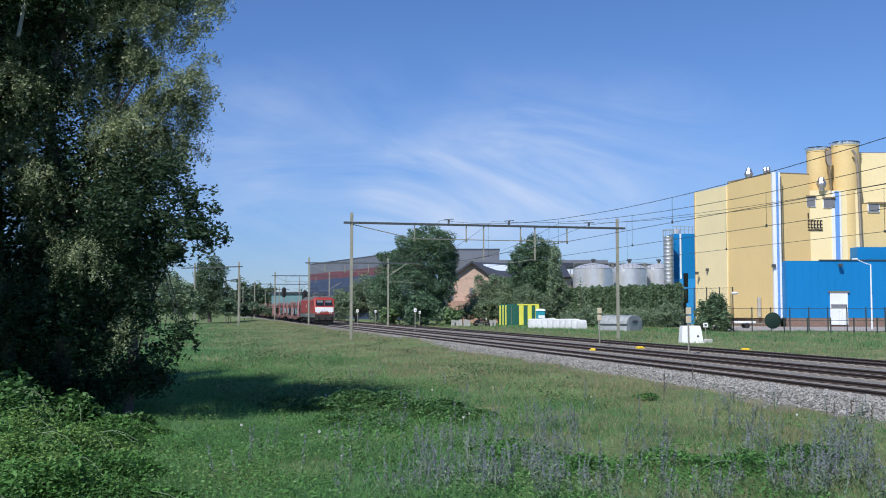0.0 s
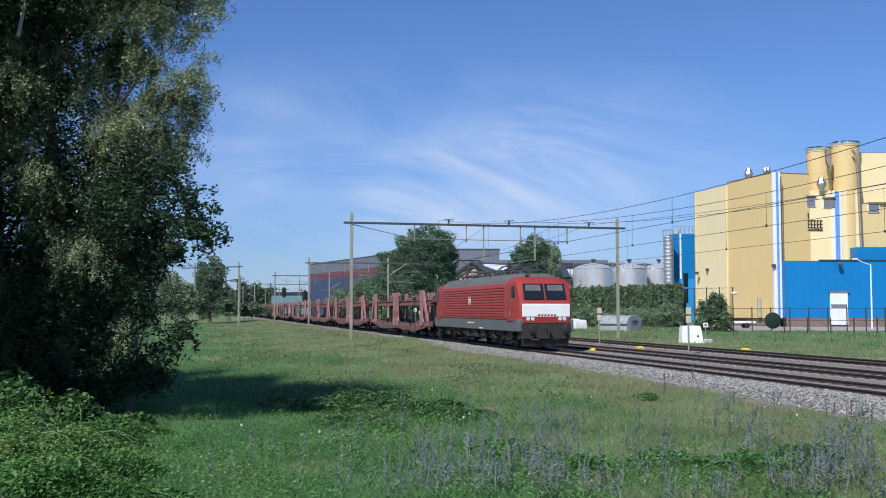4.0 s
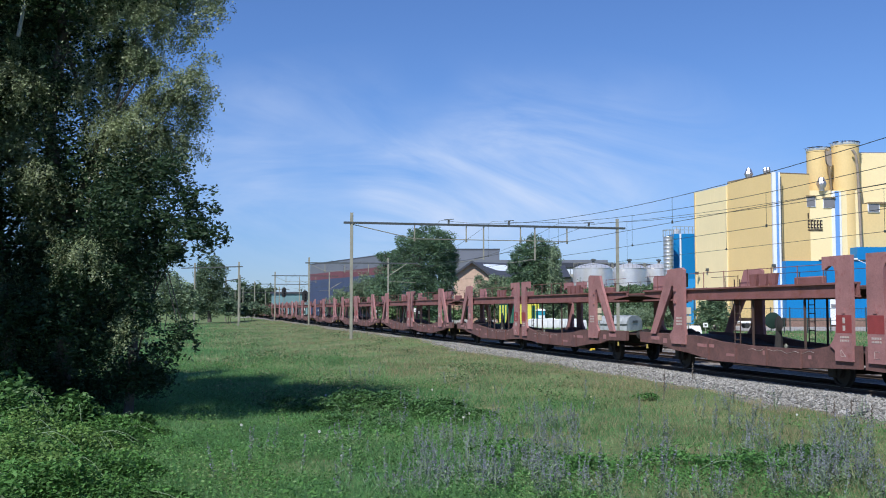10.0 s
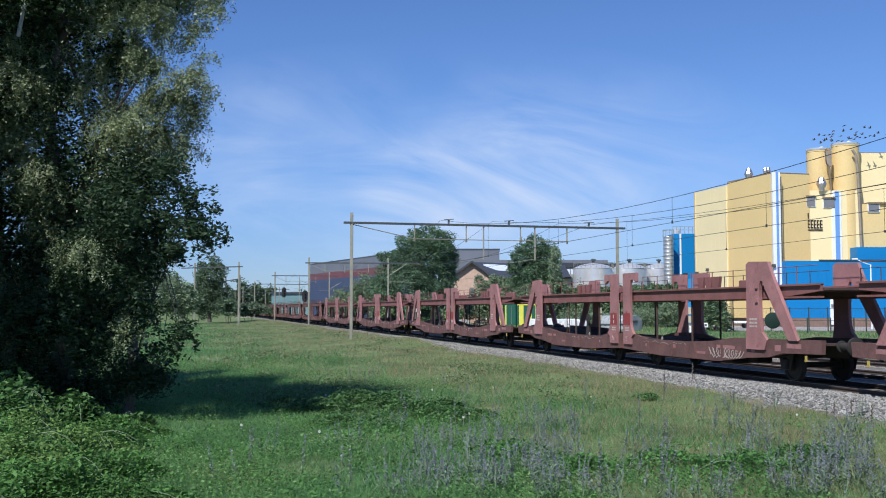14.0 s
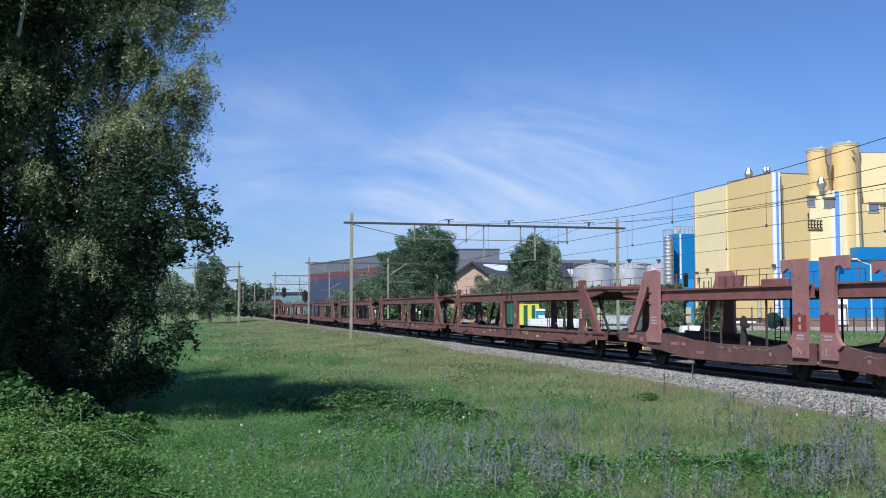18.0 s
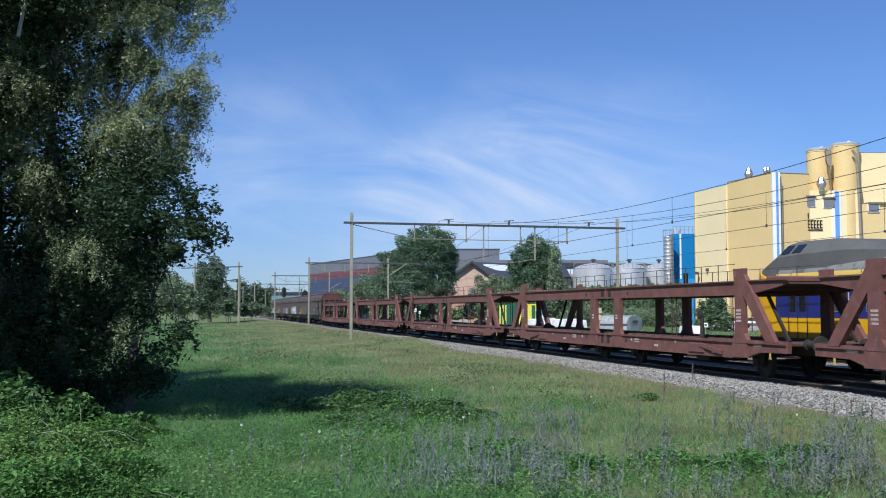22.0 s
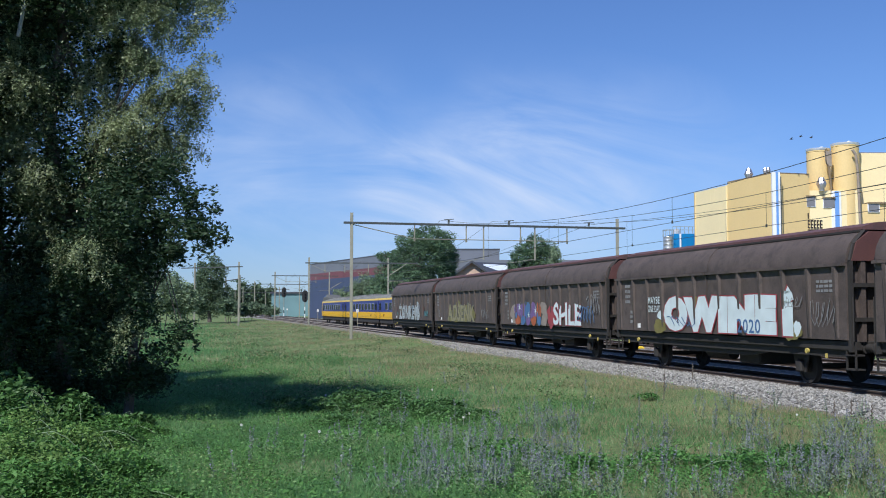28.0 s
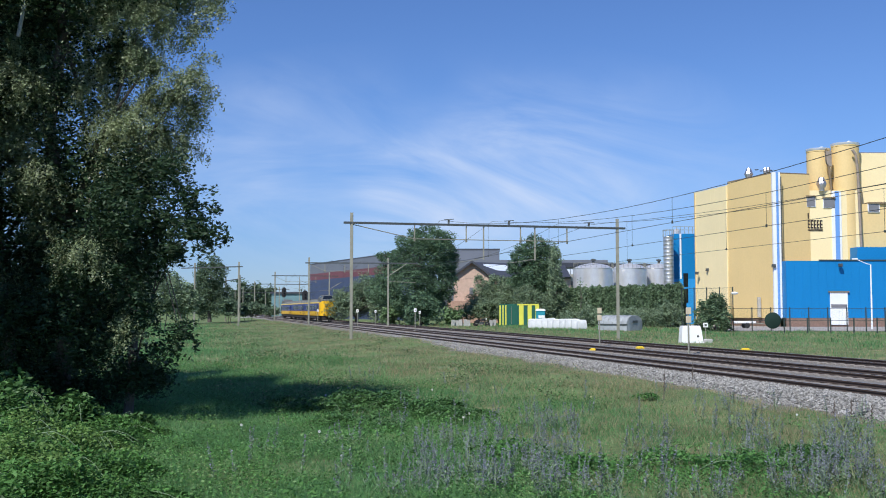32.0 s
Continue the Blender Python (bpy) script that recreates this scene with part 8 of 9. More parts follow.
    loft(bm, [[(-11.86, -0.66, 4.20), (-11.86, 0.66, 4.20), (-12.60, 0.86, 3.70), (-12.60, -0.86, 3.70)], [(-11.80, -0.66, 4.10), (-11.80, 0.66, 4.10), (-12.54, 0.86, 3.60), (-12.54, -0.86, 3.60)]])
    part("windscreen", bm, GLASS, cb, "cab windscreen")
    for s in (-1, 1):
        for a, b in ((-11.6, -11.15), (-10.95, -10.45)):
            bm = bmesh.new()
            loft(bm, [[(a, s * 1.17, 3.92), (b, s * 1.17, 3.92), (b, s * 0.88, 4.2), (a, s * 0.88, 4.2)], [(a, s * 1.10, 3.86), (b, s * 1.10, 3.86), (b, s * 0.81, 4.14), (a, s * 0.81, 4.14)]])
            part("cab_window", bm, GLASS, cb)
    bm = bmesh.new()
    tube(bm, (-13.6, 0, 0.75), (-14.0, 0, 0.75), 0.16, n=10)
    quad_box(bm, -13.3, -13.1, -1.1, 1.1, 0.3, 0.96)
    part("coupler", bm, SOOT, c)
    return c


def make_intercity():
    tail = make_car(True)
    mid = make_car(False)
    head = copy_thing(tail, Matrix.Identity(4))
    CARS.append((tail, 13.9, 0)), CARS.append((mid, 40.6, 0)), CARS.append((head, 67.3, 180))
    # raised current collector at the inner end of one car
    for x, up in ((9.9, 1),):
        bm = bmesh.new()
        for y in (-0.6, 0.6):
            bar(bm, (x - 0.9, y, 3.86), (x + 0.9, y, 3.86), 0.07, 0.07)
            for q in (-0.8, 0.8):
                lathe(bm, [(0.08, 3.6), (0.08, 3.84)], 8, m=pose(x + q, y, 0))
        for q in (-0.9, 0.9):
            bar(bm, (x + q, -0.6, 3.86), (x + q, 0.6, 3.86), 0.07, 0.07)
        pn = part("pantograph", bm, DARK_STEEL, tail, "dark current collector")
        bm = bmesh.new()
        k, t = ((x + 1.35, 4.5), (x + 0.3, 5.06)) if up else ((x + 0.9, 4.05), (x - 0.7, 4.15))
        for y in (-0.4, 0.4):
            tube(bm, (x - 0.7, y, 3.9), (k[0], y * 0.5, k[1]), 0.05)
            tube(bm, (k[0], y * 0.6, k[1]), (t[0], y * 0.8, t[1]), 0.035)
        for q in (-0.15, 0.15):
            path_tube(bm, [(t[0] + q, -0.9, t[1] - 0.12), (t[0] + q, -0.6, t[1] + 0.05), (t[0] + q, 0.6, t[1] + 0.05), (t[0] + q, 0.9, t[1] - 0.12)], 0.03)
        part("arm", bm, DARK_STEEL, pn)


make_intercity()


# ---- pigeons on the silos ----
PIGEON = mat("pigeon_grey", (0.055, 0.06, 0.07), 0.7, vary=0.3, size=0.1, bump=0)
PIGEON_WING = mat("pigeon_wing_grey", (0.09, 0.095, 0.105), 0.7, vary=0.3, size=0.1, bump=0)
FLOCK = []


def make_pigeons():
    body = to_mesh("body", build(lathe, [(0.004, 0.17), (0.014, 0.155), (0.03, 0.135), (0.032, 0.115), (0.028, 0.10), (0.05, 0.06), (0.062, 0.0), (0.05, -0.07), (0.025, -0.12), (0.008, -0.14)], 10, "x"), PIGEON)
    tail = to_mesh("tail", build(loft, [[(-0.10, -0.02, 0.0), (-0.10, 0.02, 0.0), (-0.10, 0.02, 0.012), (-0.10, -0.02, 0.012)], [(-0.22, -0.045, -0.005), (-0.22, 0.045, -0.005), (-0.22, 0.045, 0.003), (-0.22, -0.045, 0.003)]]), PIGEON_WING)
    wings = []
    for s in (1, -1):
        bm = bmesh.new()
        loft(bm, [[(0.07 * k - 0.02, s * y, 0.006), (-0.07 * k - 0.04 * (1 - k), s * y, 0.004), (-0.07 * k - 0.04 * (1 - k), s * y, -0.002), (0.07 * k - 0.02, s * y, -0.004)] for y, k in ((0.0, 0.9), (0.12, 1.0), (0.22, 0.75), (0.30, 0.2))])
        wings.append(to_mesh("wing", bm, PIGEON_WING))
    for me in [body, tail] + wings:
        me.transform(Matrix.Scale(1.25, 4))
    rnd = random.Random(19)

    def bird():
        b = thing("pigeon", "dark grey pigeon by the silo roofs", "bird", group="pigeons")
        part("body", body, None, b), part("tail", tail, None, b)
        return b, part("wing", wings[0], None, b), part("wing", wings[1], None, b)
    for px, r, zt, yy, n in ((1452, 1.45, 22.8, 134.0, 15), (1500, 1.7, 23.35, 133.0, 19)):
        c = spot(px, 548, yy)
        for k in range(n):
            a = math.radians(190 + 165 * (k + rnd.uniform(0.1, 0.9)) / n) if k % 4 else math.radians(rnd.uniform(20, 160))
            p = Vector((c.x + r * math.cos(a), c.y + r * math.sin(a), zt + 0.085))
            t0, h0 = rnd.uniform(12.6, 13.4), rnd.uniform(-60, 60)
            up, speed = rnd.uniform(0.3, 1.9), rnd.uniform(5.0, 6.6)
            rise = p + Vector((rnd.uniform(-0.2, 0.9), rnd.uniform(-1, 1), up))
            away = rise + Vector((speed * 3.2, rnd.uniform(-2, 3), rnd.uniform(-0.4, 0.5)))
            gone = Vector((rnd.uniform(66, 92), rnd.uniform(135.5, 146), 22.39))
            rows = [(0, pose(*p, 0, 0, h0)), (t0, pose(*p, 0, 0, h0)), (t0 + 0.55, pose(*rise, 0, -12, h0 * 0.3)), (t0 + 3.75, pose(*away, 0, 0, 0)), (t0 + 5.6, pose(*gone, 0, 0, 0)), (32, pose(*gone, 0, 0, 0))]
            FLOCK.append((*bird(), rows, t0, t0 + 5.5))
    # three that come back and settle by the roof vents
    for i, (pts, end) in enumerate(((((27.5, 1447, 232), (27.8, 1420, 246), (28.2, 1388, 244), (28.6, 1353, 261), (29.0, 1345, 278)), (1341, 300)),
                                    (((27.5, 1473, 219), (27.8, 1434, 232), (28.2, 1412, 246), (28.6, 1390, 258), (29.0, 1421, 273)), (1368, 301)),
                                    (((27.5, 1497, 222), (27.8, 1460, 231), (28.2, 1426, 251), (28.6, 1400, 262), (29.0, 1353, 294)), (1350, 302)))):
        perch = (67 + i, 134.4, 22.39)
        rows = [(0, pose(*perch, 0, 0, 180)), (25.2, pose(*perch, 0, 0, 180))]
        rows += [(t, pose(*spot(px, py, 128), 0, 0, 180)) for t, px, py in pts]
        rows += [(30.2, pose(*spot(*end, 133.5), 0, 0, 180)), (32, pose(*spot(*end, 133.5), 0, 0, 180))]
        FLOCK.append((*bird(), rows, 25.2, 30.2))


make_pigeons()


def fly():
    for b, left, right, rows, t0, t1 in FLOCK:
        walk(b, rows)
        for wing, s in ((left, 1), (right, -1)):
            folded = pose(0.03, s * 0.05, 0.03, 0, 0, s * 78)
            keys = [(0, folded), (t0, folded)]
            t, k = t0 + 0.12, 0
            while t < t1:
                keys.append((t, pose(0.03, s * 0.045, 0.03, s * (38 if k % 2 else -28), 0, s * 8)))
                t, k = t + 0.13, k + 1
            keys += [(t1 + 0.15, folded), (32, folded)]
            walk(wing, keys)


# ---- the near meadow ----
BLADE = mat("grass_blade", (0.155, 0.32, 0.125), 0.6, vary=0.35, size=3, bump=0, island=0.35, trans=0.5, spec=0.2)
STRAW = mat("dry_grass", (0.40, 0.355, 0.205), 0.7, vary=0.3, size=3, bump=0, island=0.3, trans=0.5, spec=0.2)
NETTLE = mat("nettle_leaf", (0.100, 0.222, 0.058), 0.55, vary=0.4, size=0.8, bump=0, dirt=(0.125, 0.17, 0.06), dirt_at=0.62, island=0.5, trans=0.4, spec=0.3)
BINDWEED = mat("bindweed_leaf", (0.165, 0.28, 0.082), 0.6, vary=0.35, size=1.2, bump=0, island=0.45, trans=0.4, spec=0.25)
HERB = mat("herb_leaf", (0.105, 0.24, 0.064), 0.55, vary=0.35, size=2, bump=0, island=0.5, trans=0.4, spec=0.3)
WEED = mat("dull_weed_leaf", (0.125, 0.19, 0.085), 0.65, vary=0.35, size=2, bump=0, island=0.45, trans=0.3, spec=0.2)
PALE_HERB = mat("pale_herb_leaf", (0.185, 0.30, 0.115), 0.6, vary=0.35, size=2, bump=0, island=0.45, trans=0.4, spec=0.25)
BRAMBLE = mat("bramble_leaf", (0.085, 0.18, 0.055), 0.5, vary=0.3, size=1.5, bump=0, island=0.45, trans=0.3, spec=0.35)
BLUE_FLOWER = mat("blue_violet_flower", (0.25, 0.26, 0.31), 0.6, vary=0.25, size=1, bump=0, island=0.35, trans=0.3, spec=0.2)
STEM = mat("grey_green_stem", (0.18, 0.25, 0.145), 0.7, vary=0.25, size=1, bump=0, island=0.3, spec=0.2)
PETAL = mat("white_petal", (0.62, 0.62, 0.58), 0.6, vary=0.1, bump=0, trans=0.3)
rng = np.random.default_rng(77)
GZ = np.vectorize(ground_z)


def verge(y):
    """Where the grass ends: farther along the line it creeps up over the shoulder of the ballast."""
    return 14.5 + 1.1 * np.clip((y - 27.0) / 26.0, 0, 1)


def bed_z(x, y):
    d = x * OUT.x + y * OUT.y
    return np.where(d > 14.1, np.interp(d, [14.1, 14.9, 15.35, 18.9], [-0.60, -0.26, -0.145, -0.14]), -9.0)


def scatter(n, near, far, fade=1.0, side=0.47):
    """Places in the wedge of meadow before the eye, thinner with distance; none on the ballast."""
    u = rng.random(n)
    y = near * (far / near) ** (u ** fade)
    x = y * rng.uniform(-side, side, n)
    d = x * OUT.x + y * OUT.y
    k = d < verge(y) + 0.2 * np.sin(y * 0.9) + 0.15 * np.sin(y * 2.3)
    return x[k], y[k]


def dryness(x, y):
    """0 lush to 1 dry, in broad drifts; drier towards the line."""
    d = x * OUT.x + y * OUT.y
    w = 0.25 * np.sin(x * 0.42 + 1.3 + y * 0.11) * np.cos(y * 0.23 - x * 0.1) + 0.20 * np.sin(x * 1.3 + y * 0.7) * np.sin(y * 0.5 + 1.0) + 0.14 * np.sin(x * 2.9 - y * 0.9) * np.sin(y * 1.3 + x)
    return np.clip((d - 3.2) / 9.5 * 0.85 + np.clip((y - 30) / 110, -0.1, 0.38) + w * 0.9, 0, 1)


def blades(x, y, h, width, lean, name, material):
    n = len(x)
    z = np.maximum(GZ(x, y), bed_z(x, y))
    a = rng.uniform(0, 2 * np.pi, n)
    ux, uy = np.cos(a) * width, np.sin(a) * width
    b = rng.uniform(0, 2 * np.pi, n)
    lx, ly = np.cos(b) * lean * h, np.sin(b) * lean * h
    p0 = np.stack([x - ux, y - uy, z - 0.03], 1)
    p1 = np.stack([x + ux, y + uy, z - 0.03], 1)
    p2 = np.stack([x + lx, y + ly, z + h], 1)
    verts = np.stack([p0, p1, p2], 1).reshape(-1, 3)
    return quads(name, verts, np.arange(n * 3).reshape(-1, 3), material)


def leaves_at(x, y, z, size, name, material, upright=0.4):
    n = len(x)
    u = rng.normal(size=(n, 3))
    u[:, 2] = u[:, 2] * upright + 0.15
    u /= np.linalg.norm(u, axis=1)[:, None]
    w = np.cross(u, np.stack([rng.normal(size=n) * 0.6, rng.normal(size=n) * 0.6, np.ones(n)], 1))
    w /= np.linalg.norm(w, axis=1)[:, None]
    c = np.stack([x, y, z], 1)
    s = size[:, None]
    verts = np.stack([c - u * s, c + w * s * 0.55 - u * s * 0.1, c + u * s, c - w * s * 0.55 - u * s * 0.1], 1).reshape(-1, 3)
    return quads(name, verts, np.arange(n * 4).reshape(-1, 4), material)


def make_meadow():
    x, y = scatter(900000, 11.5, 190, 0.80)
    # sandy bare spots on the dry side
    dry = dryness(x, y)
    bare = np.sin(x * 1.15 + 0.6 * y + 0.8) * np.sin(y * 0.62 - 0.5 * x) + 0.45 * np.sin(x * 3.1 + y * 0.4) * np.sin(y * 1.7 + 2.0)
    k = rng.random(len(x)) > np.clip((bare - 0.62) * 3.0, 0, 0.85) * np.clip((dry - 0.25) * 3.0, 0, 1)
    x, y, dry = x[k], y[k], dry[k]
    pick = rng.random(len(x))
    green = pick > dry * 0.85
    d = x * OUT.x + y * OUT.y
    # tufts of taller grass between short, matted patches
    patch = 0.70 + 0.38 * np.sin(x * 0.9 + y * 0.4) * np.sin(y * 0.8 - x * 0.3) + 0.22 * np.sin(x * 2.7 + 1.0) * np.sin(y * 1.9 + x)
    h = (0.06 + 0.20 * rng.random(len(x)) ** 1.4) * np.clip(patch, 0.3, 1.3) * (0.65 + 0.35 * (1 - dry))
    tall = rng.random(len(x)) > 0.985
    h = np.where(tall, 0.22 + 0.22 * rng.random(len(x)), h)
    h *= np.clip((verge(y) + 0.6 - d) / 2.4, 0.4 + 0.25 * np.clip((y - 30) / 20, 0, 1), 1.0)
    wd = 0.0026 + 0.0002 * y
    g = new("meadow_grass", blades(x[green], y[green], h[green], wd[green], 0.85, "meadow_grass", BLADE))
    tagged(g, "uncut green meadow grass on the verge", "grass", kind="stuff")
    s = ~green
    g = new("dry_grass", blades(x[s], y[s], h[s] * 1.15, wd[s] * 0.8, 0.6, "dry_grass", STRAW))
    tagged(g, "straw-coloured seeding grass on the verge", "grass", kind="stuff")
    # grass behind the tracks
    n = 70000
    dd = rng.uniform(28.6, 62, n)
    ss = rng.uniform(5, 150, n)
    xx, yy = AWAY.x * ss + OUT.x * dd, AWAY.y * ss + OUT.y * dd
    k = (yy > 20) & (np.abs(xx / yy) < 0.47) & ~((yy > 103.8) & (xx > 28))
    rough = np.clip(0.5 + 0.5 * np.sin(xx * 0.6 + yy * 0.3) * np.sin(yy * 0.25) + 0.3 * np.sin(xx * 1.7) * np.sin(yy * 0.9), 0, 1)
    tall = np.clip((dd - 30.0) / 5.0, 0.25, 1.0)
    lush = rng.random(n) < 0.22 + 0.7 * np.clip((dd - 30.0) / 6.0, 0, 1) * rough
    for part_of, name, m in ((lush, "far_verge_grass", BLADE), (~lush & (rng.random(n) < 0.7), "far_dry_grass", STRAW)):
        q = k & part_of
        g = new(name, blades(xx[q], yy[q], 0.03 + (0.05 + 0.24 * rough[q] ** 2 * tall[q]) * rng.random(q.sum()), 0.004 + 0.0003 * yy[q], 0.6, name, m))
        tagged(g, "rough grass between the sidings and the yards", "grass", kind="stuff")
    # broad-leaved herbs in drifts, dense on the lush side
    x, y = scatter(420000, 11.5, 52, 0.72)
    dry = dryness(x, y)
    w = np.sin(x * 0.7 + 2.0 + 0.5 * np.sin(y * 0.4)) * np.cos(y * 0.55 + 0.4) + 0.5 * np.sin(x * 1.9) * np.sin(y * 1.4)
    k = ((w > -0.75 + 2.4 * dry) | (rng.random(len(x)) > 0.93)) & (rng.random(len(x)) > 0.85 * dry)
    x, y, w = x[k], y[k], w[k]
    up = 0.02 + (0.10 + 0.13 * np.clip(0.5 + 0.5 * w, 0, 1)) * rng.random(len(x))
    size = 0.010 + 0.026 * rng.random(len(x)) ** 1.5
    pale = rng.random(len(x)) < 0.22 + 0.2 * np.sin(x * 1.1 + 0.4) * np.sin(y * 0.9)
    for q, name, m, label in ((~pale, "meadow_herbs", HERB, "low broad-leaved herbs among the grass"), (pale, "pale_herbs", PALE_HERB, "pale yellow-green herb leaves among the grass")):
        g = new(name, leaves_at(x[q], y[q], GZ(x[q], y[q]) + up[q], size[q], name, m))
        tagged(g, label, "herbs", kind="stuff")


make_meadow()


def make_weeds():
    """Clumps of taller broad-leaved weeds over the middle and far meadow."""
    x, y = scatter(330000, 26, 110, 0.9)
    w = np.sin(x * 0.55 + 0.4 + 0.3 * np.sin(y * 0.21)) * np.sin(y * 0.19 + 0.25 * x) + 0.6 * np.sin(x * 1.6 + y * 0.3) * np.sin(y * 0.47 + 1.0) + 0.4 * np.sin(x * 3.7) * np.sin(y * 0.9 + x)
    k = (w + rng.normal(size=len(x)) * 0.25 > 0.45 + 0.5 * dryness(x, y)) & (rng.random(len(x)) < 0.75)
    x, y = x[k], y[k]
    z = np.maximum(GZ(x, y), bed_z(x, y)) + 0.04 + 0.26 * rng.random(len(x)) * rng.random(len(x))
    size = 0.012 + 0.0005 * y + 0.02 * rng.random(len(x))
    pale = rng.random(len(x)) < 0.2
    for q, name, m in ((~pale, "meadow_weeds", WEED), (pale, "pale_weeds", STRAW)):
        g = new(name, leaves_at(x[q], y[q], z[q], size[q], name, m))
        tagged(g, "clumps of leafy weeds over the middle of the meadow", "weeds", kind="stuff")


make_weeds()


def bramble_patch(label, spots, count, tall, size, material, seed):
    """A mound of bramble: leaves over low domes, arching canes."""
    r = np.random.default_rng(seed)
    t = thing("bramble_bush", label, "bramble", group="bramble bushes")
    xs, ys, zs = [], [], []
    for (cx, cy, rx, ry, hh), n in zip(spots, np.full(len(spots), count // len(spots))):
        a, q = r.uniform(0, 2 * np.pi, n), np.sqrt(r.random(n))
        lump = 1 + 0.25 * np.sin(a * 3 + cx) + 0.15 * np.sin(a * 7)
        x, y = cx + np.cos(a) * q * rx * lump, cy + np.sin(a) * q * ry * lump
        top = hh * (1 - q ** 2.2) * (0.8 + 0.3 * np.sin(x * 3.1) * np.sin(y * 2.7))
        xs.append(x), ys.append(y), zs.append(GZ(x, y) + 0.05 + top * (0.55 + 0.5 * r.random(n)))
    x, y, z = map(np.concatenate, (xs, ys, zs))
    part("foliage", leaves_at(x, y, z, size * (0.6 + 0.8 * r.random(len(x))), "foliage", material, 0.5), None, t)
    rr = random.Random(seed)
    for cx, cy, rx, ry, hh in spots:
        for _ in range(3):
            a = rr.uniform(0, 6.28)
            p = Vector((cx, cy, ground_z(cx, cy)))
            pts = [p + Vector((math.cos(a) * rx * 1.05 * k / 5, math.sin(a) * ry * 1.05 * k / 5, hh * 0.7 * math.sin(math.pi * (0.12 + k / 5 * 0.7)))) for k in range(6)]
            bm = bmesh.new()
            path_tube(bm, pts, 0.005, 4)
            part("cane", bm, STEM, t)
    return t


def ground_spot(px, py):
    """The place of the meadow on a sight line below the horizon."""
    y = 24.0
    for _ in range(12):
        x = (px - 784) / FOCAL * y
        y = 0.5 * y + 0.5 * (EYE - ground_z(x, y)) * FOCAL / (py - 548)
    return (px - 784) / FOCAL * y, y


def make_brambles():
    def sp(px, py, rx, ry, h):
        x, y = ground_spot(px, py)
        return x, y, rx, ry, h
    bramble_patch("dense green bramble thicket in the meadow", [sp(580, 732, 1.2, 1.1, 0.45), sp(660, 722, 1.4, 1.2, 0.55), sp(740, 730, 1.2, 1.0, 0.45), sp(525, 722, 1.0, 0.9, 0.35), sp(800, 742, 0.9, 0.8, 0.35), sp(640, 758, 1.0, 0.7, 0.3)], 30000, 0.6, 0.042, BRAMBLE, 61)
    bramble_patch("lush bramble and nettle bank under the birch", [sp(30, 830, 1.1, 1.0, 0.9), sp(110, 860, 1.0, 0.9, 0.7), sp(60, 890, 1.1, 0.8, 0.7), sp(150, 800, 1.0, 1.0, 0.6), sp(-30, 800, 1.3, 1.2, 1.1), sp(190, 850, 0.8, 0.8, 0.45), sp(30, 770, 1.2, 0.9, 0.9), sp(120, 765, 1.0, 0.9, 0.7), sp(210, 775, 0.9, 0.8, 0.4), sp(230, 890, 0.8, 0.8, 0.3)], 64000, 0.8, 0.036, NETTLE, 62)
    bramble_patch("yellow-green hedge bindweed leaves under the birch", [sp(40, 810, 0.9, 0.8, 1.0), sp(100, 830, 0.8, 0.7, 0.8), sp(20, 860, 0.8, 0.7, 0.95), sp(110, 880, 0.8, 0.6, 0.75), sp(170, 810, 0.7, 0.6, 0.6)], 17000, 0.8, 0.034, BINDWEED, 63)
    bramble_patch("large-leaved bright bramble shoots at the foot of the birch", [sp(50, 775, 1.1, 0.6, 1.35), sp(0, 785, 1.0, 0.6, 1.5), sp(140, 770, 0.8, 0.5, 0.95), sp(215, 765, 0.7, 0.5, 0.6)], 6500, 1.2, 0.07, BRAMBLE, 64)
    bramble_patch("bramble clump among the blue flowers", [sp(900, 815, 0.9, 0.7, 0.4), sp(1010, 840, 0.8, 0.6, 0.35), sp(1180, 830, 1.0, 0.7, 0.35), sp(1330, 840, 1.0, 0.8, 0.4), sp(1420, 820, 0.8, 0.7, 0.35)], 8000, 0.4, 0.036, HERB, 65)
    bramble_patch("small dark weed clump at the edge of the ballast", [sp(1142, 708, 0.35, 0.3, 0.3)], 250, 0.3, 0.05, HERB, 66)
    # white bramble flowers, one by one
    r = random.Random(8)
    for px, py in ((633, 688), (765, 690), (578, 700), (640, 700), (830, 735), (820, 742), (567, 770), (210, 830), (170, 822), (128, 772), (260, 872), (430, 758), (1405, 738)):
        x, y = ground_spot(px, py + 14)
        bm = bmesh.new()
        for k in range(5):
            a = k * 1.2566
            c = Vector((math.cos(a) * 0.017, -0.006, math.sin(a) * 0.017))
            lathe(bm, [(0.002, 0.004), (0.011, 0.003), (0.013, 0), (0.002, -0.003)], 7, "y", m=Matrix.Translation(c))
        tube(bm, (0, 0, 0), (0, 0.05, -0.18), 0.0015, n=4)
        solid("bramble_flower", bm, PETAL, "small white five-petalled bramble flower", "flower", pose(x, y, ground_z(x, y) + 0.24, r.uniform(-30, 10), 0, r.uniform(-30, 30)), "bramble flowers")


make_brambles()


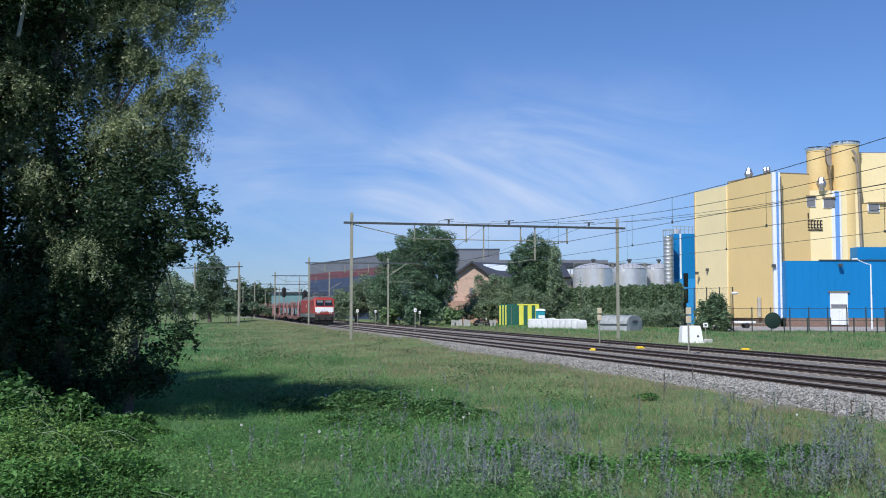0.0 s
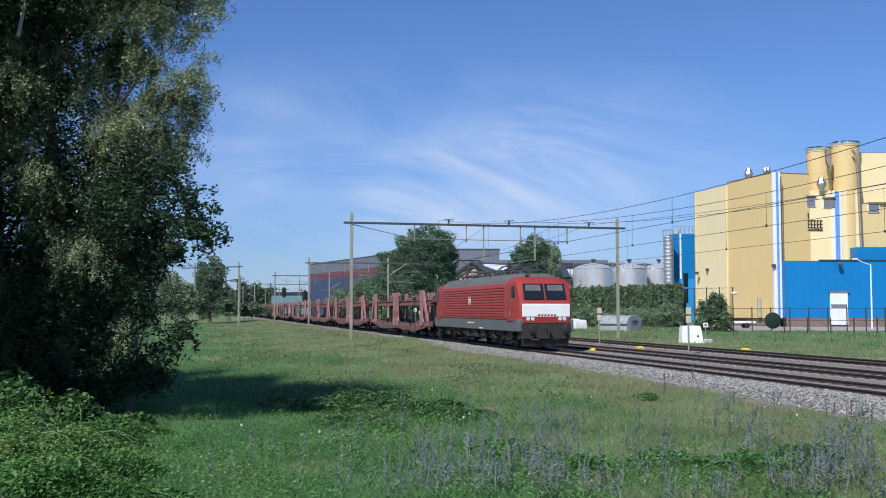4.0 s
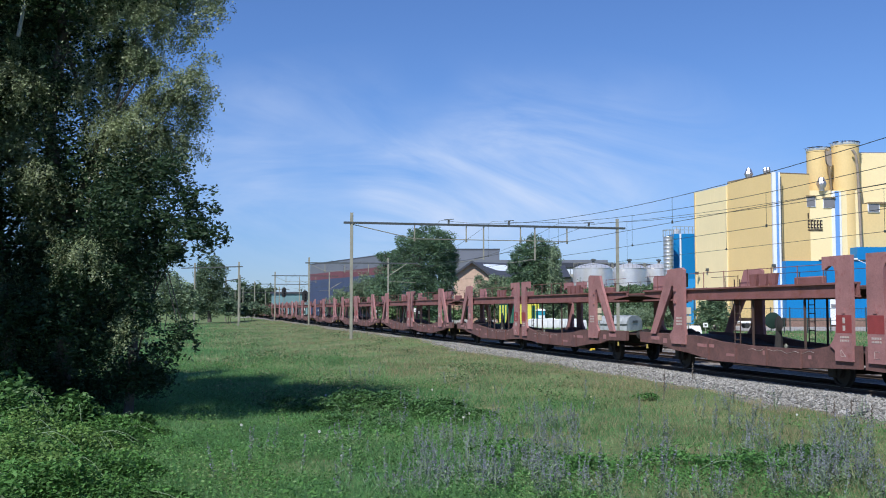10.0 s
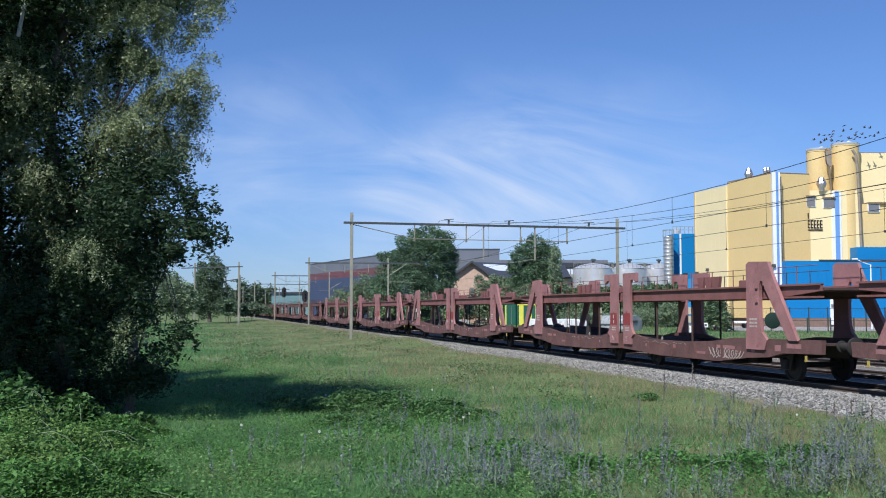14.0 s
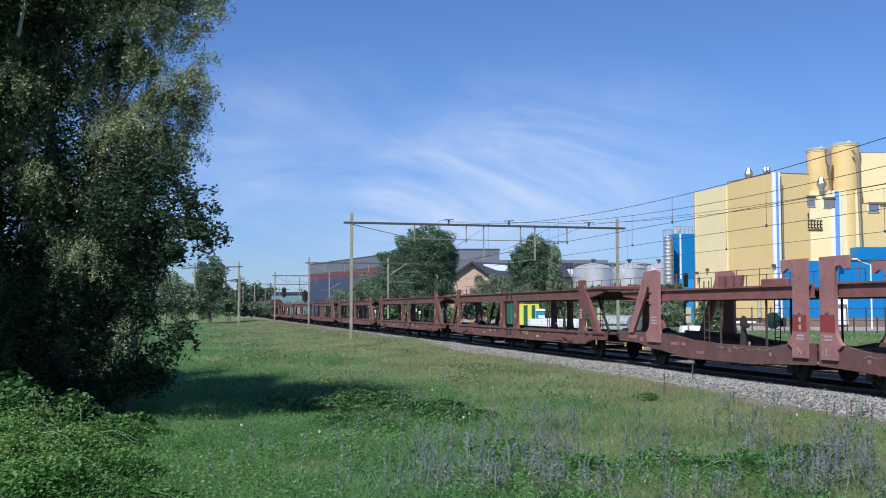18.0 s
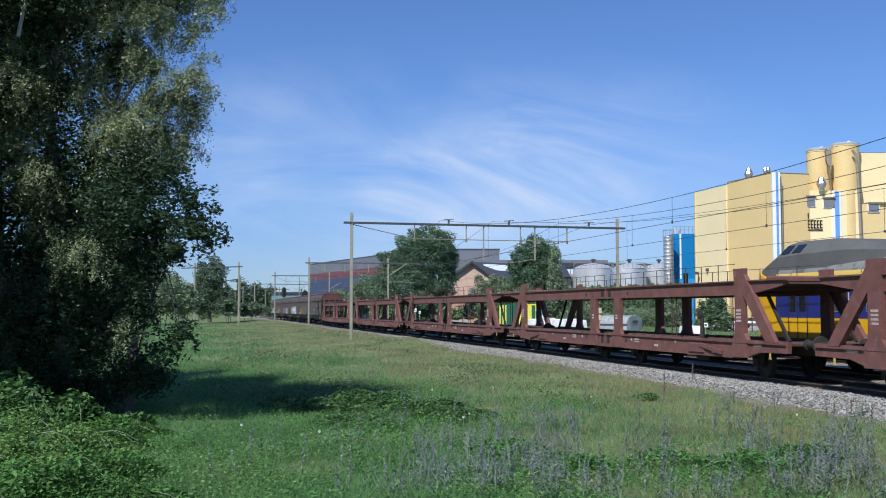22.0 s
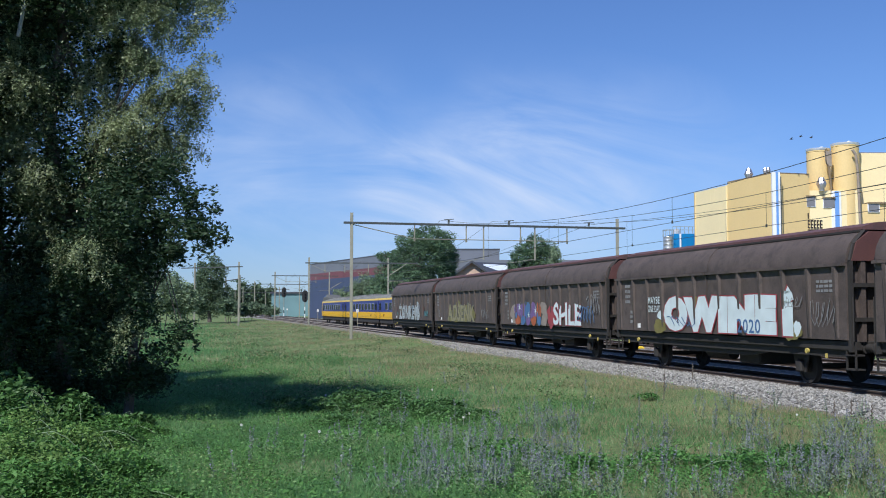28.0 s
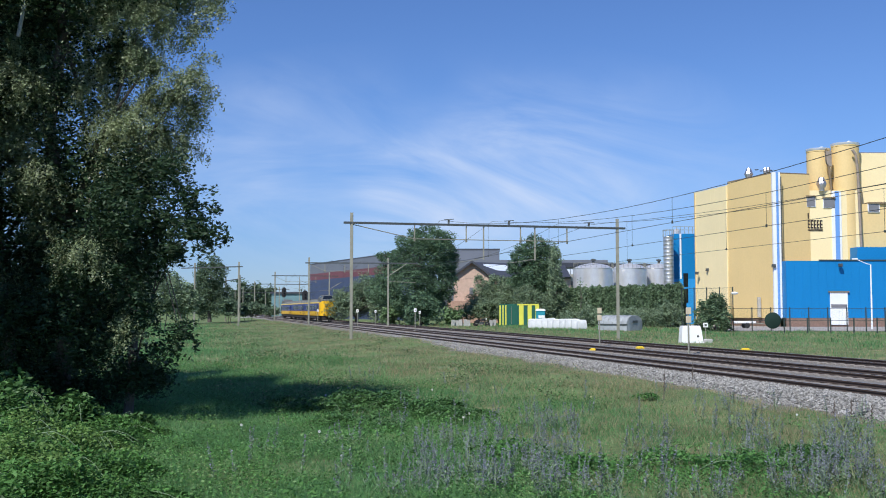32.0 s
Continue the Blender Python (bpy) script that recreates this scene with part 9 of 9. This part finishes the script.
def make_bugloss():
    """Blue-violet flower spikes in loose drifts."""
    r = np.random.default_rng(91)
    pts = []
    while len(pts) < 700:
        px, py = r.uniform(380, 1640), 700 + 190 * r.random() ** 0.8
        w = 0.5 + 0.5 * math.sin(px * 0.011 + 0.6) * math.sin(py * 0.021) + 0.35 * math.sin(px * 0.037 + py * 0.02)
        keep = (0.15 + 0.85 * w) * min(1.0, max(0.05, (px - 560) / 220)) * (1.0 if px < 1150 else 0.75) * (1.0 if py > 745 else 0.45)
        if r.random() < keep * 0.6:
            x, y = ground_spot(px, py)
            tall = r.uniform(0.42, 0.8)
            for _ in range(r.integers(1, 5)):
                pts.append((x + r.normal() * 0.10, y + r.normal() * 0.10, tall * r.uniform(0.6, 1.05)))
    for px, py in ((640, 672), (655, 676), (668, 668), (625, 680), (648, 690), (660, 684), (790, 690), (805, 680)):
        pts.append((*ground_spot(px, py), 0.6))
    for dx, dy, h in ((0, 0, 0.72), (0.03, 0.02, 0.66), (-0.02, 0.03, 0.6), (0.05, 0.3, 0.55)):
        x, y = ground_spot(1178, 935)
        pts.append((x + dx, y + dy, h))
    fv, sv, lv = [], [], []
    for x, y, h in pts:
        z = ground_z(x, y)
        lean = r.normal(size=2) * 0.08
        top = np.array([x + lean[0], y + lean[1], z + h])
        bot = np.array([x, y, z])
        a = r.uniform(0, 6.28)
        wx = np.array([math.cos(a), math.sin(a), 0]) * 0.008
        sv += [bot - wx, bot + wx, top + wx * 0.4, top - wx * 0.4]
        n = int(60 * h / 0.6)
        t = 0.32 + 0.68 * r.random(n)
        ang = r.uniform(0, 6.28, n)
        rad = 0.028 * (1.12 - t) + 0.005
        c = bot + (top - bot) * t[:, None] + np.stack([np.cos(ang) * rad, np.sin(ang) * rad, np.zeros(n)], 1)
        u = r.normal(size=(n, 3)) * 0.0068
        v = r.normal(size=(n, 3)) * 0.0068
        fv.append(np.stack([c - u, c - v, c + u, c + v], 1).reshape(-1, 3))
        m = 14
        t2, ang2 = 0.05 + 0.6 * r.random(m), r.uniform(0, 6.28, m)
        c2 = bot + (top - bot) * t2[:, None]
        o = np.stack([np.cos(ang2), np.sin(ang2), 0.5 * np.ones(m)], 1) * (0.10 * (1 - t2) + 0.03)[:, None]
        s2 = np.stack([-np.sin(ang2), np.cos(ang2), np.zeros(m)], 1) * 0.011
        lv.append(np.stack([c2, c2 + o * 0.5 + s2, c2 + o, c2 + o * 0.5 - s2], 1).reshape(-1, 3))
    fv, lv, sv = np.concatenate(fv), np.concatenate(lv), np.array(sv)
    st = np.concatenate([sv, lv])
    p = new("blue_flower_spikes", quads("blue_flower_spikes", fv, np.arange(len(fv)).reshape(-1, 4), BLUE_FLOWER))
    tagged(p, "tall blue-violet flower spikes in the meadow", "wildflowers", kind="stuff")
    p = new("flower_stems", quads("flower_stems", st, np.arange(len(st)).reshape(-1, 4), STEM))
    tagged(p, "grey-green bristly stems of the flower spikes", "wildflowers", kind="stuff")


make_bugloss()


# ---- the birch and the maple beside it ----
LEAF_BIRCH = mat("birch_leaf", (0.225, 0.275, 0.145), 0.42, vary=0.3, size=2, bump=0, island=0.35, trans=0.3, spec=0.5)
# dark green of the maple; inside the birch it stands for shade
LEAF_MAPLE_SHADE = mat("maple_and_shade_leaf", (0.036, 0.07, 0.032), 0.55, vary=0.25, size=2, bump=0, island=0.4, trans=0.25, spec=0.3)
BIRCH_BARK = mat("birch_bark", (0.45, 0.44, 0.41), 0.8, vary=0.3, size=0.4, bump=0.4, dirt=(0.05, 0.045, 0.04), dirt_at=0.55)


def strands(r, lobes, count, per, step, size, spread=0.05, low=-0.2):
    """Hanging twigs: each a run of leaves that falls from a place in the crown."""
    lob = np.array([(*c, *q) for c, q in lobes], float)
    vol = (lob[:, 3] * lob[:, 4] * lob[:, 5]) ** 0.7 * np.where(lob[:, 0] < -11.5, 0.3, 1.0) * np.where((lob[:, 2] < 3.4) & (lob[:, 1] > 22.4), 0.35, 1.0) * np.where((lob[:, 0] > -7.6) & (lob[:, 2] > 5.0), 0.6, 1.0) * np.where((lob[:, 0] < -7.6) & (lob[:, 2] > 3.4), 0.75, 1.0)
    pick = r.choice(len(lob), count, p=vol / vol.sum())
    d = r.normal(size=(count, 3))
    d /= np.linalg.norm(d, axis=1)[:, None]
    rad = 1 - 0.55 * r.random(count) ** 1.5
    top = lob[pick, :3] + d * rad[:, None] * lob[pick, 3:] + np.clip(r.normal(size=(count, 3)), -1.3, 1.3) * np.array([0.26, 0.26, 0.28])
    cell = np.floor(top / np.array([0.55, 0.9, 0.8])).astype(np.int64)
    top = top[(cell[:, 0] * 73856093 ^ cell[:, 1] * 19349663 ^ cell[:, 2] * 83492791) % 1000 > 330]
    key = np.sin(top[:, 0] * 2.1 + 1.0) * np.sin(top[:, 1] * 1.7) * np.sin(top[:, 2] * 1.9 + 0.5)
    top = top[key > -0.12]
    n = len(top)
    k = np.arange(per)
    out = np.clip(r.normal(size=(n, 2)), -1.8, 1.8) * 0.2
    c = np.repeat(top[:, None, :], per, 1)
    f = k[None, :] * step * (0.7 + 0.6 * r.random((n, 1)))
    c[:, :, 2] -= f
    c[:, :, 0] += out[:, :1] * np.sqrt(f) + r.normal(size=(n, per)) * spread
    c[:, :, 1] += out[:, 1:] * np.sqrt(f) + r.normal(size=(n, per)) * spread
    c = c[k[None, :] < per * (0.35 + 0.65 * r.random((n, 1)))]
    c = c[c[:, 2] > low]
    n = len(c)
    u = r.normal(size=(n, 3))
    u[:, 2] -= 0.9
    u /= np.linalg.norm(u, axis=1)[:, None]
    w = np.cross(u, r.normal(size=(n, 3)))
    w /= np.linalg.norm(w, axis=1)[:, None]
    s = (size * (0.6 + 0.8 * r.random(n)))[:, None]
    verts = np.stack([c - u * s + w * s * 0.5, c - u * s * 0.7 - w * s * 0.75, c + u * s * 1.2], 1).reshape(-1, 3)
    return verts, np.arange(n * 3).reshape(-1, 3)


def sprays(r, lobes, count, per, size, long, wide):
    """Leafy twig ends on the outsides of the lobes: each springs outwards, then droops, and carries its own cluster of leaves."""
    lob = np.array([(*c, *q) for c, q in lobes], float)
    area = (lob[:, 3] * lob[:, 5]) ** 0.9
    pick = r.choice(len(lob), count, p=area / area.sum())
    d = r.normal(size=(count, 3)) + np.array([-0.1, -0.7, 0.25])
    d /= np.linalg.norm(d, axis=1)[:, None]
    at = lob[pick, :3] + d * lob[pick, 3:] * (0.72 + 0.3 * r.random((count, 1)))
    ln = long * (0.5 + 0.9 * r.random((count, 1, 1)))
    t = r.random((count, per, 1))
    way = d[:, None, :] * np.array([0.75, 0.75, 0.35])
    c = at[:, None, :] + way * t * ln - np.array([0, 0, 1.0]) * (t ** 2) * ln * 0.9
    c = c + r.normal(size=(count, per, 3)) * wide * (0.35 + 0.65 * np.sin(np.pi * (0.15 + 0.8 * t)))
    c = c.reshape(-1, 3)
    n = len(c)
    face = np.repeat(d, per, 0) * 0.5 + np.array([0, 0, 0.6]) + r.normal(size=(n, 3)) * 0.5
    face /= np.linalg.norm(face, axis=1)[:, None]
    u = np.cross(face, r.normal(size=(n, 3)))
    u /= np.linalg.norm(u, axis=1)[:, None]
    w = np.cross(u, face)
    s = (size * (0.6 + 0.8 * r.random(n)))[:, None]
    verts = np.stack([c - u * s, c + w * s * 0.6 - u * s * 0.25, c + u * s * 1.15, c - w * s * 0.6 - u * s * 0.25], 1).reshape(-1, 3)
    return verts, np.arange(n * 4).reshape(-1, 4)


def make_birch():
    r = np.random.default_rng(101)
    D = 23.6
    # lobes at negative bearings lie out of view; the upper one adds shade
    rows = [(90, -70, 250, 150, 0), (250, 15, 90, 70, 0), (335, -15, 44, 40, 0.5), (262, 105, 36, 30, -0.3), (318, 150, 44, 26, -0.5), (240, 200, 85, 60, 0),
            (160, 300, 130, 90, 0.5), (50, 150, 150, 130, 0.5), (30, 380, 160, 120, 0.6), (130, 480, 130, 90, 0.6), (226, 588, 12, 40, -1.2), (150, 450, 40, 26, -1.8),
            (-180, 100, 220, 260, 0), (-180, 480, 200, 260, 0.5), (-230, -160, 200, 130, -2.0), (200, 110, 60, 50, 0.6), (292, 205, 46, 44, 0), (300, 255, 36, 36, 0), (20, 20, 130, 120, 2.5), (180, 420, 110, 80, 2.0)]
    lobes = lobes_at(D, rows, 0.75)
    # twig ends that stick out of the right-hand outline
    tips = lobes_at(D, [(372, 12, 14, 12, 0), (350, 48, 12, 16, 0), (330, 75, 10, 14, 0), (362, 100, 16, 7, -0.3), (345, 128, 22, 12, -0.3), (372, 160, 10, 14, -0.3), (345, 190, 14, 16, -0.2), (335, 228, 10, 14, 0), (322, 262, 12, 14, 0)], 0.9)
    small = []
    for c, q in lobes:
        for _ in range(9):
            e = r.normal(size=3)
            e /= np.linalg.norm(e)
            k = r.uniform(0.16, 0.36)
            small.append((tuple(np.array(c) + e * np.array(q) * 0.8), (q[0] * k + 0.08, q[1] * k + 0.08, q[2] * k * 0.8 + 0.06)))
    t = thing("birch_tree", "large weeping birch tree in full leaf", "tree")
    base = foot(110, 24.0, -0.6)
    limbs = [c for c, q in lobes[:9] if c[2] > 2.5]
    part("trunk", trunk_mesh("trunk", base, (base.x - 0.4, base.y, 13.0), 0.22, 0.07, limbs, BARK, 5), BARK, t, "grey birch trunk and limbs")
    part("stem", trunk_mesh("stem", base + Vector((-1.1, 0.3, 0)), (base.x - 2.4, base.y + 0.4, 12.0), 0.15, 0.06, limbs[:2], BARK, 6), BARK, t, "second leaning birch stem")
    bm = bmesh.new()
    p, q = spot(22, 60, 22.6), spot(40, -40, 22.7)
    tube(bm, p, q, 0.045, 0.04, n=7)
    part("bough", bm, BIRCH_BARK, t, "white-barked bough")
    v, f = sprays(r, small, 5200, 84, 0.025, 0.42, 0.07)
    part("leaf_sprays", quads("leaf_sprays", v, f, LEAF_BIRCH), None, t, "drooping sprays of small leaves")
    v, f = sprays(r, tips, 150, 44, 0.026, 0.34, 0.07)
    part("twig_foliage", quads("twig_foliage", v, f, LEAF_BIRCH), None, t, "loose twig ends against the sky")
    v, f = strands(r, [(c, q) for c, q in lobes + small if c[2] > 4.2], 16000, 14, 0.055, 0.026)
    part("hanging_foliage", quads("hanging_foliage", v, f, LEAF_BIRCH), None, t, "hanging strings of small leaves")
    # inner birch leaves take the dark colour, shade painted into the crown
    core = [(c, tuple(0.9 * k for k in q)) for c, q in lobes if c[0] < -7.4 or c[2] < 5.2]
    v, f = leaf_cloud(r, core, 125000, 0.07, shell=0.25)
    part("inner_foliage", quads("inner_foliage", v, f, LEAF_MAPLE_SHADE), None, t, "inner leaves coloured darker to stand for shade")
    # maple growing through it; its low dark lobes also stand for shade
    rows = [(330, 352, 40, 28, -0.5), (350, 405, 48, 26, -0.5), (300, 400, 60, 40, 0.0), (250, 420, 60, 45, 0.3), (320, 590, 30, 30, -0.4), (335, 612, 20, 20, -0.4), (290, 625, 30, 26, -0.2), (240, 330, 70, 60, 0.3), (200, 380, 60, 70, -1.0), (210, 470, 40, 40, -0.8), (150, 470, 60, 60, -1.0), (100, 560, 70, 60, -0.6), (20, 560, 70, 60, -0.6), (300, 300, 36, 34, -0.6), (160, 610, 60, 50, -0.4), (60, 660, 60, 40, 0.4), (235, 660, 45, 40, 0.6), (165, 690, 60, 40, 0.8), (90, 690, 60, 40, 0.8), (240, 660, 60, 45, 2.6), (180, 560, 60, 70, 2.8), (275, 670, 44, 30, 1.0), (345, 420, 40, 10, -0.6), (376, 432, 24, 9, -0.6), (398, 424, 14, 6, -0.6), (290, 450, 60, 24, -0.4), (335, 446, 46, 16, -0.5), (262, 480, 34, 22, 0.2), (372, 345, 16, 14, -0.5), (378, 372, 14, 12, -0.5), (60, 500, 110, 80, 2.6), (70, 620, 130, 70, 2.4), (205, 540, 60, 60, 2.4), (-40, 560, 110, 120, 2.2), (236, 520, 30, 46, -0.7), (255, 560, 36, 40, -0.5)]
    lobes = lobes_at(D - 0.6, rows, 0.8)
    m = thing("maple_tree", "dark young maple growing beside the birch", "tree")
    base = foot(230, 23.9, -0.6)
    part("trunk", trunk_mesh("trunk", base, (base.x + 0.4, base.y, 5.2), 0.12, 0.025, [c for c, q in lobes[:10]], BARK, 7), BARK, m)
    v, f = leaf_cloud(r, lobes, 100000, 0.054, shell=0.3, droop=0.3)
    part("crown", quads("crown", v, f, LEAF_MAPLE_SHADE), None, m, "dark pointed leaves, the low ones standing for shade")
    # unseen trees added to shade the birch's foot and the grass behind it
    for i, (x, y, top, wide) in enumerate(((-12.7, 18.3, 10.2, 2.8), (-15.8, 31.0, 15.0, 2.9), (-12.9, 27.6, 14.0, 2.6), (-24.0, 36.0, 17.0, 4.0), (-17.5, 24.0, 14.0, 3.0))):
        rr = random.Random(200 + i)
        lb = []
        for k in range(9):
            z = top * (0.34 + 0.62 * k / 8)
            q = wide * math.sin(math.pi * (0.2 + 0.7 * k / 8)) * 0.62
            a = rr.uniform(0, 6.28)
            lb.append(((x + math.cos(a) * q * 0.7, y + math.sin(a) * q * 0.7, z), (q, q, top * 0.13)))
        tree("tall unseen tree added to shade the birch and grass", (x, y, -0.6), lb, 24000, 0.15, LEAF_MAPLE_SHADE, 210 + i, 0.2, group="belt trees")


make_birch()


def make_ballast_stones():
    """Loose stones over the near shoulder of the bed."""
    r = np.random.default_rng(55)
    n = 26000
    s = 18 + 70 * r.random(n) ** 1.5
    d = 14.5 + 1.75 * r.random(n)
    top = np.interp(d, [14.1, 14.9, 15.35, 18.9], [-0.60, -0.26, -0.145, -0.14])
    x, y = AWAY.x * s + OUT.x * d, AWAY.y * s + OUT.y * d
    q = 0.022 + 0.026 * r.random(n)
    c = np.stack([x, y, top + q * 0.35], 1)
    e = [np.array(v, float) for v in ((1, 0, 0), (-1, 0, 0), (0, 1, 0), (0, -1, 0), (0, 0, 0.8), (0, 0, -0.8))]
    a = r.uniform(0, 6.28, n)
    ca, sa = np.cos(a), np.sin(a)
    vs = []
    for v in e:
        k = q[:, None] * (0.75 + 0.5 * r.random((n, 3)))
        w = np.stack([v[0] * ca - v[1] * sa, v[0] * sa + v[1] * ca, np.full(n, v[2])], 1) + r.normal(size=(n, 3)) * 0.18
        vs.append(c + w * k)
    verts = np.stack(vs, 1).reshape(-1, 3)
    tri = np.array([(0, 2, 4), (2, 1, 4), (1, 3, 4), (3, 0, 4), (2, 0, 5), (1, 2, 5), (3, 1, 5), (0, 3, 5)])
    faces = (np.arange(n)[:, None, None] * 6 + tri[None]).reshape(-1, 3)
    ob = new("ballast_stones", quads("ballast_stones", verts, faces, BALLAST_STONE))
    tagged(ob, "loose grey broken ballast stones", "stones", kind="stuff")


BALLAST_STONE = mat("ballast_stone", (0.26, 0.255, 0.24), 0.9, vary=0.3, size=0.3, bump=0.3, island=0.55, spec=0.2)
make_ballast_stones()


# ---- what moves ----
# the goods train: seconds, and the place along the line of the coupling behind the locomotive
GOODS = [(0, 164.0), (3.5, 83.8), (5.5, 36.85), (18.5, -267.5), (23, -373.0), (25.5, -431.4), (28, -491.2), (32, -585.5)]
# the intercity set: seconds, and the place of the end that faces the eye
INTERCITY = [(0, -523.0), (22, -41.65), (25, 25.45), (29, 111.5), (30, 132.4), (32, 171.8)]
GOODS_SHIFT, SET_SHIFT = -3.72, -4.97


def motions():
    for ob, x in MOVERS:
        walk(ob, [(t, line_pose(s + GOODS_SHIFT + x, NEAR_TRACK)) for t, s in GOODS])
    for ob, x, turn in CARS:
        walk(ob, [(t, line_pose(s + SET_SHIFT + x, FAR_TRACK, 0, turn)) for t, s in INTERCITY])
    fly()


motions()
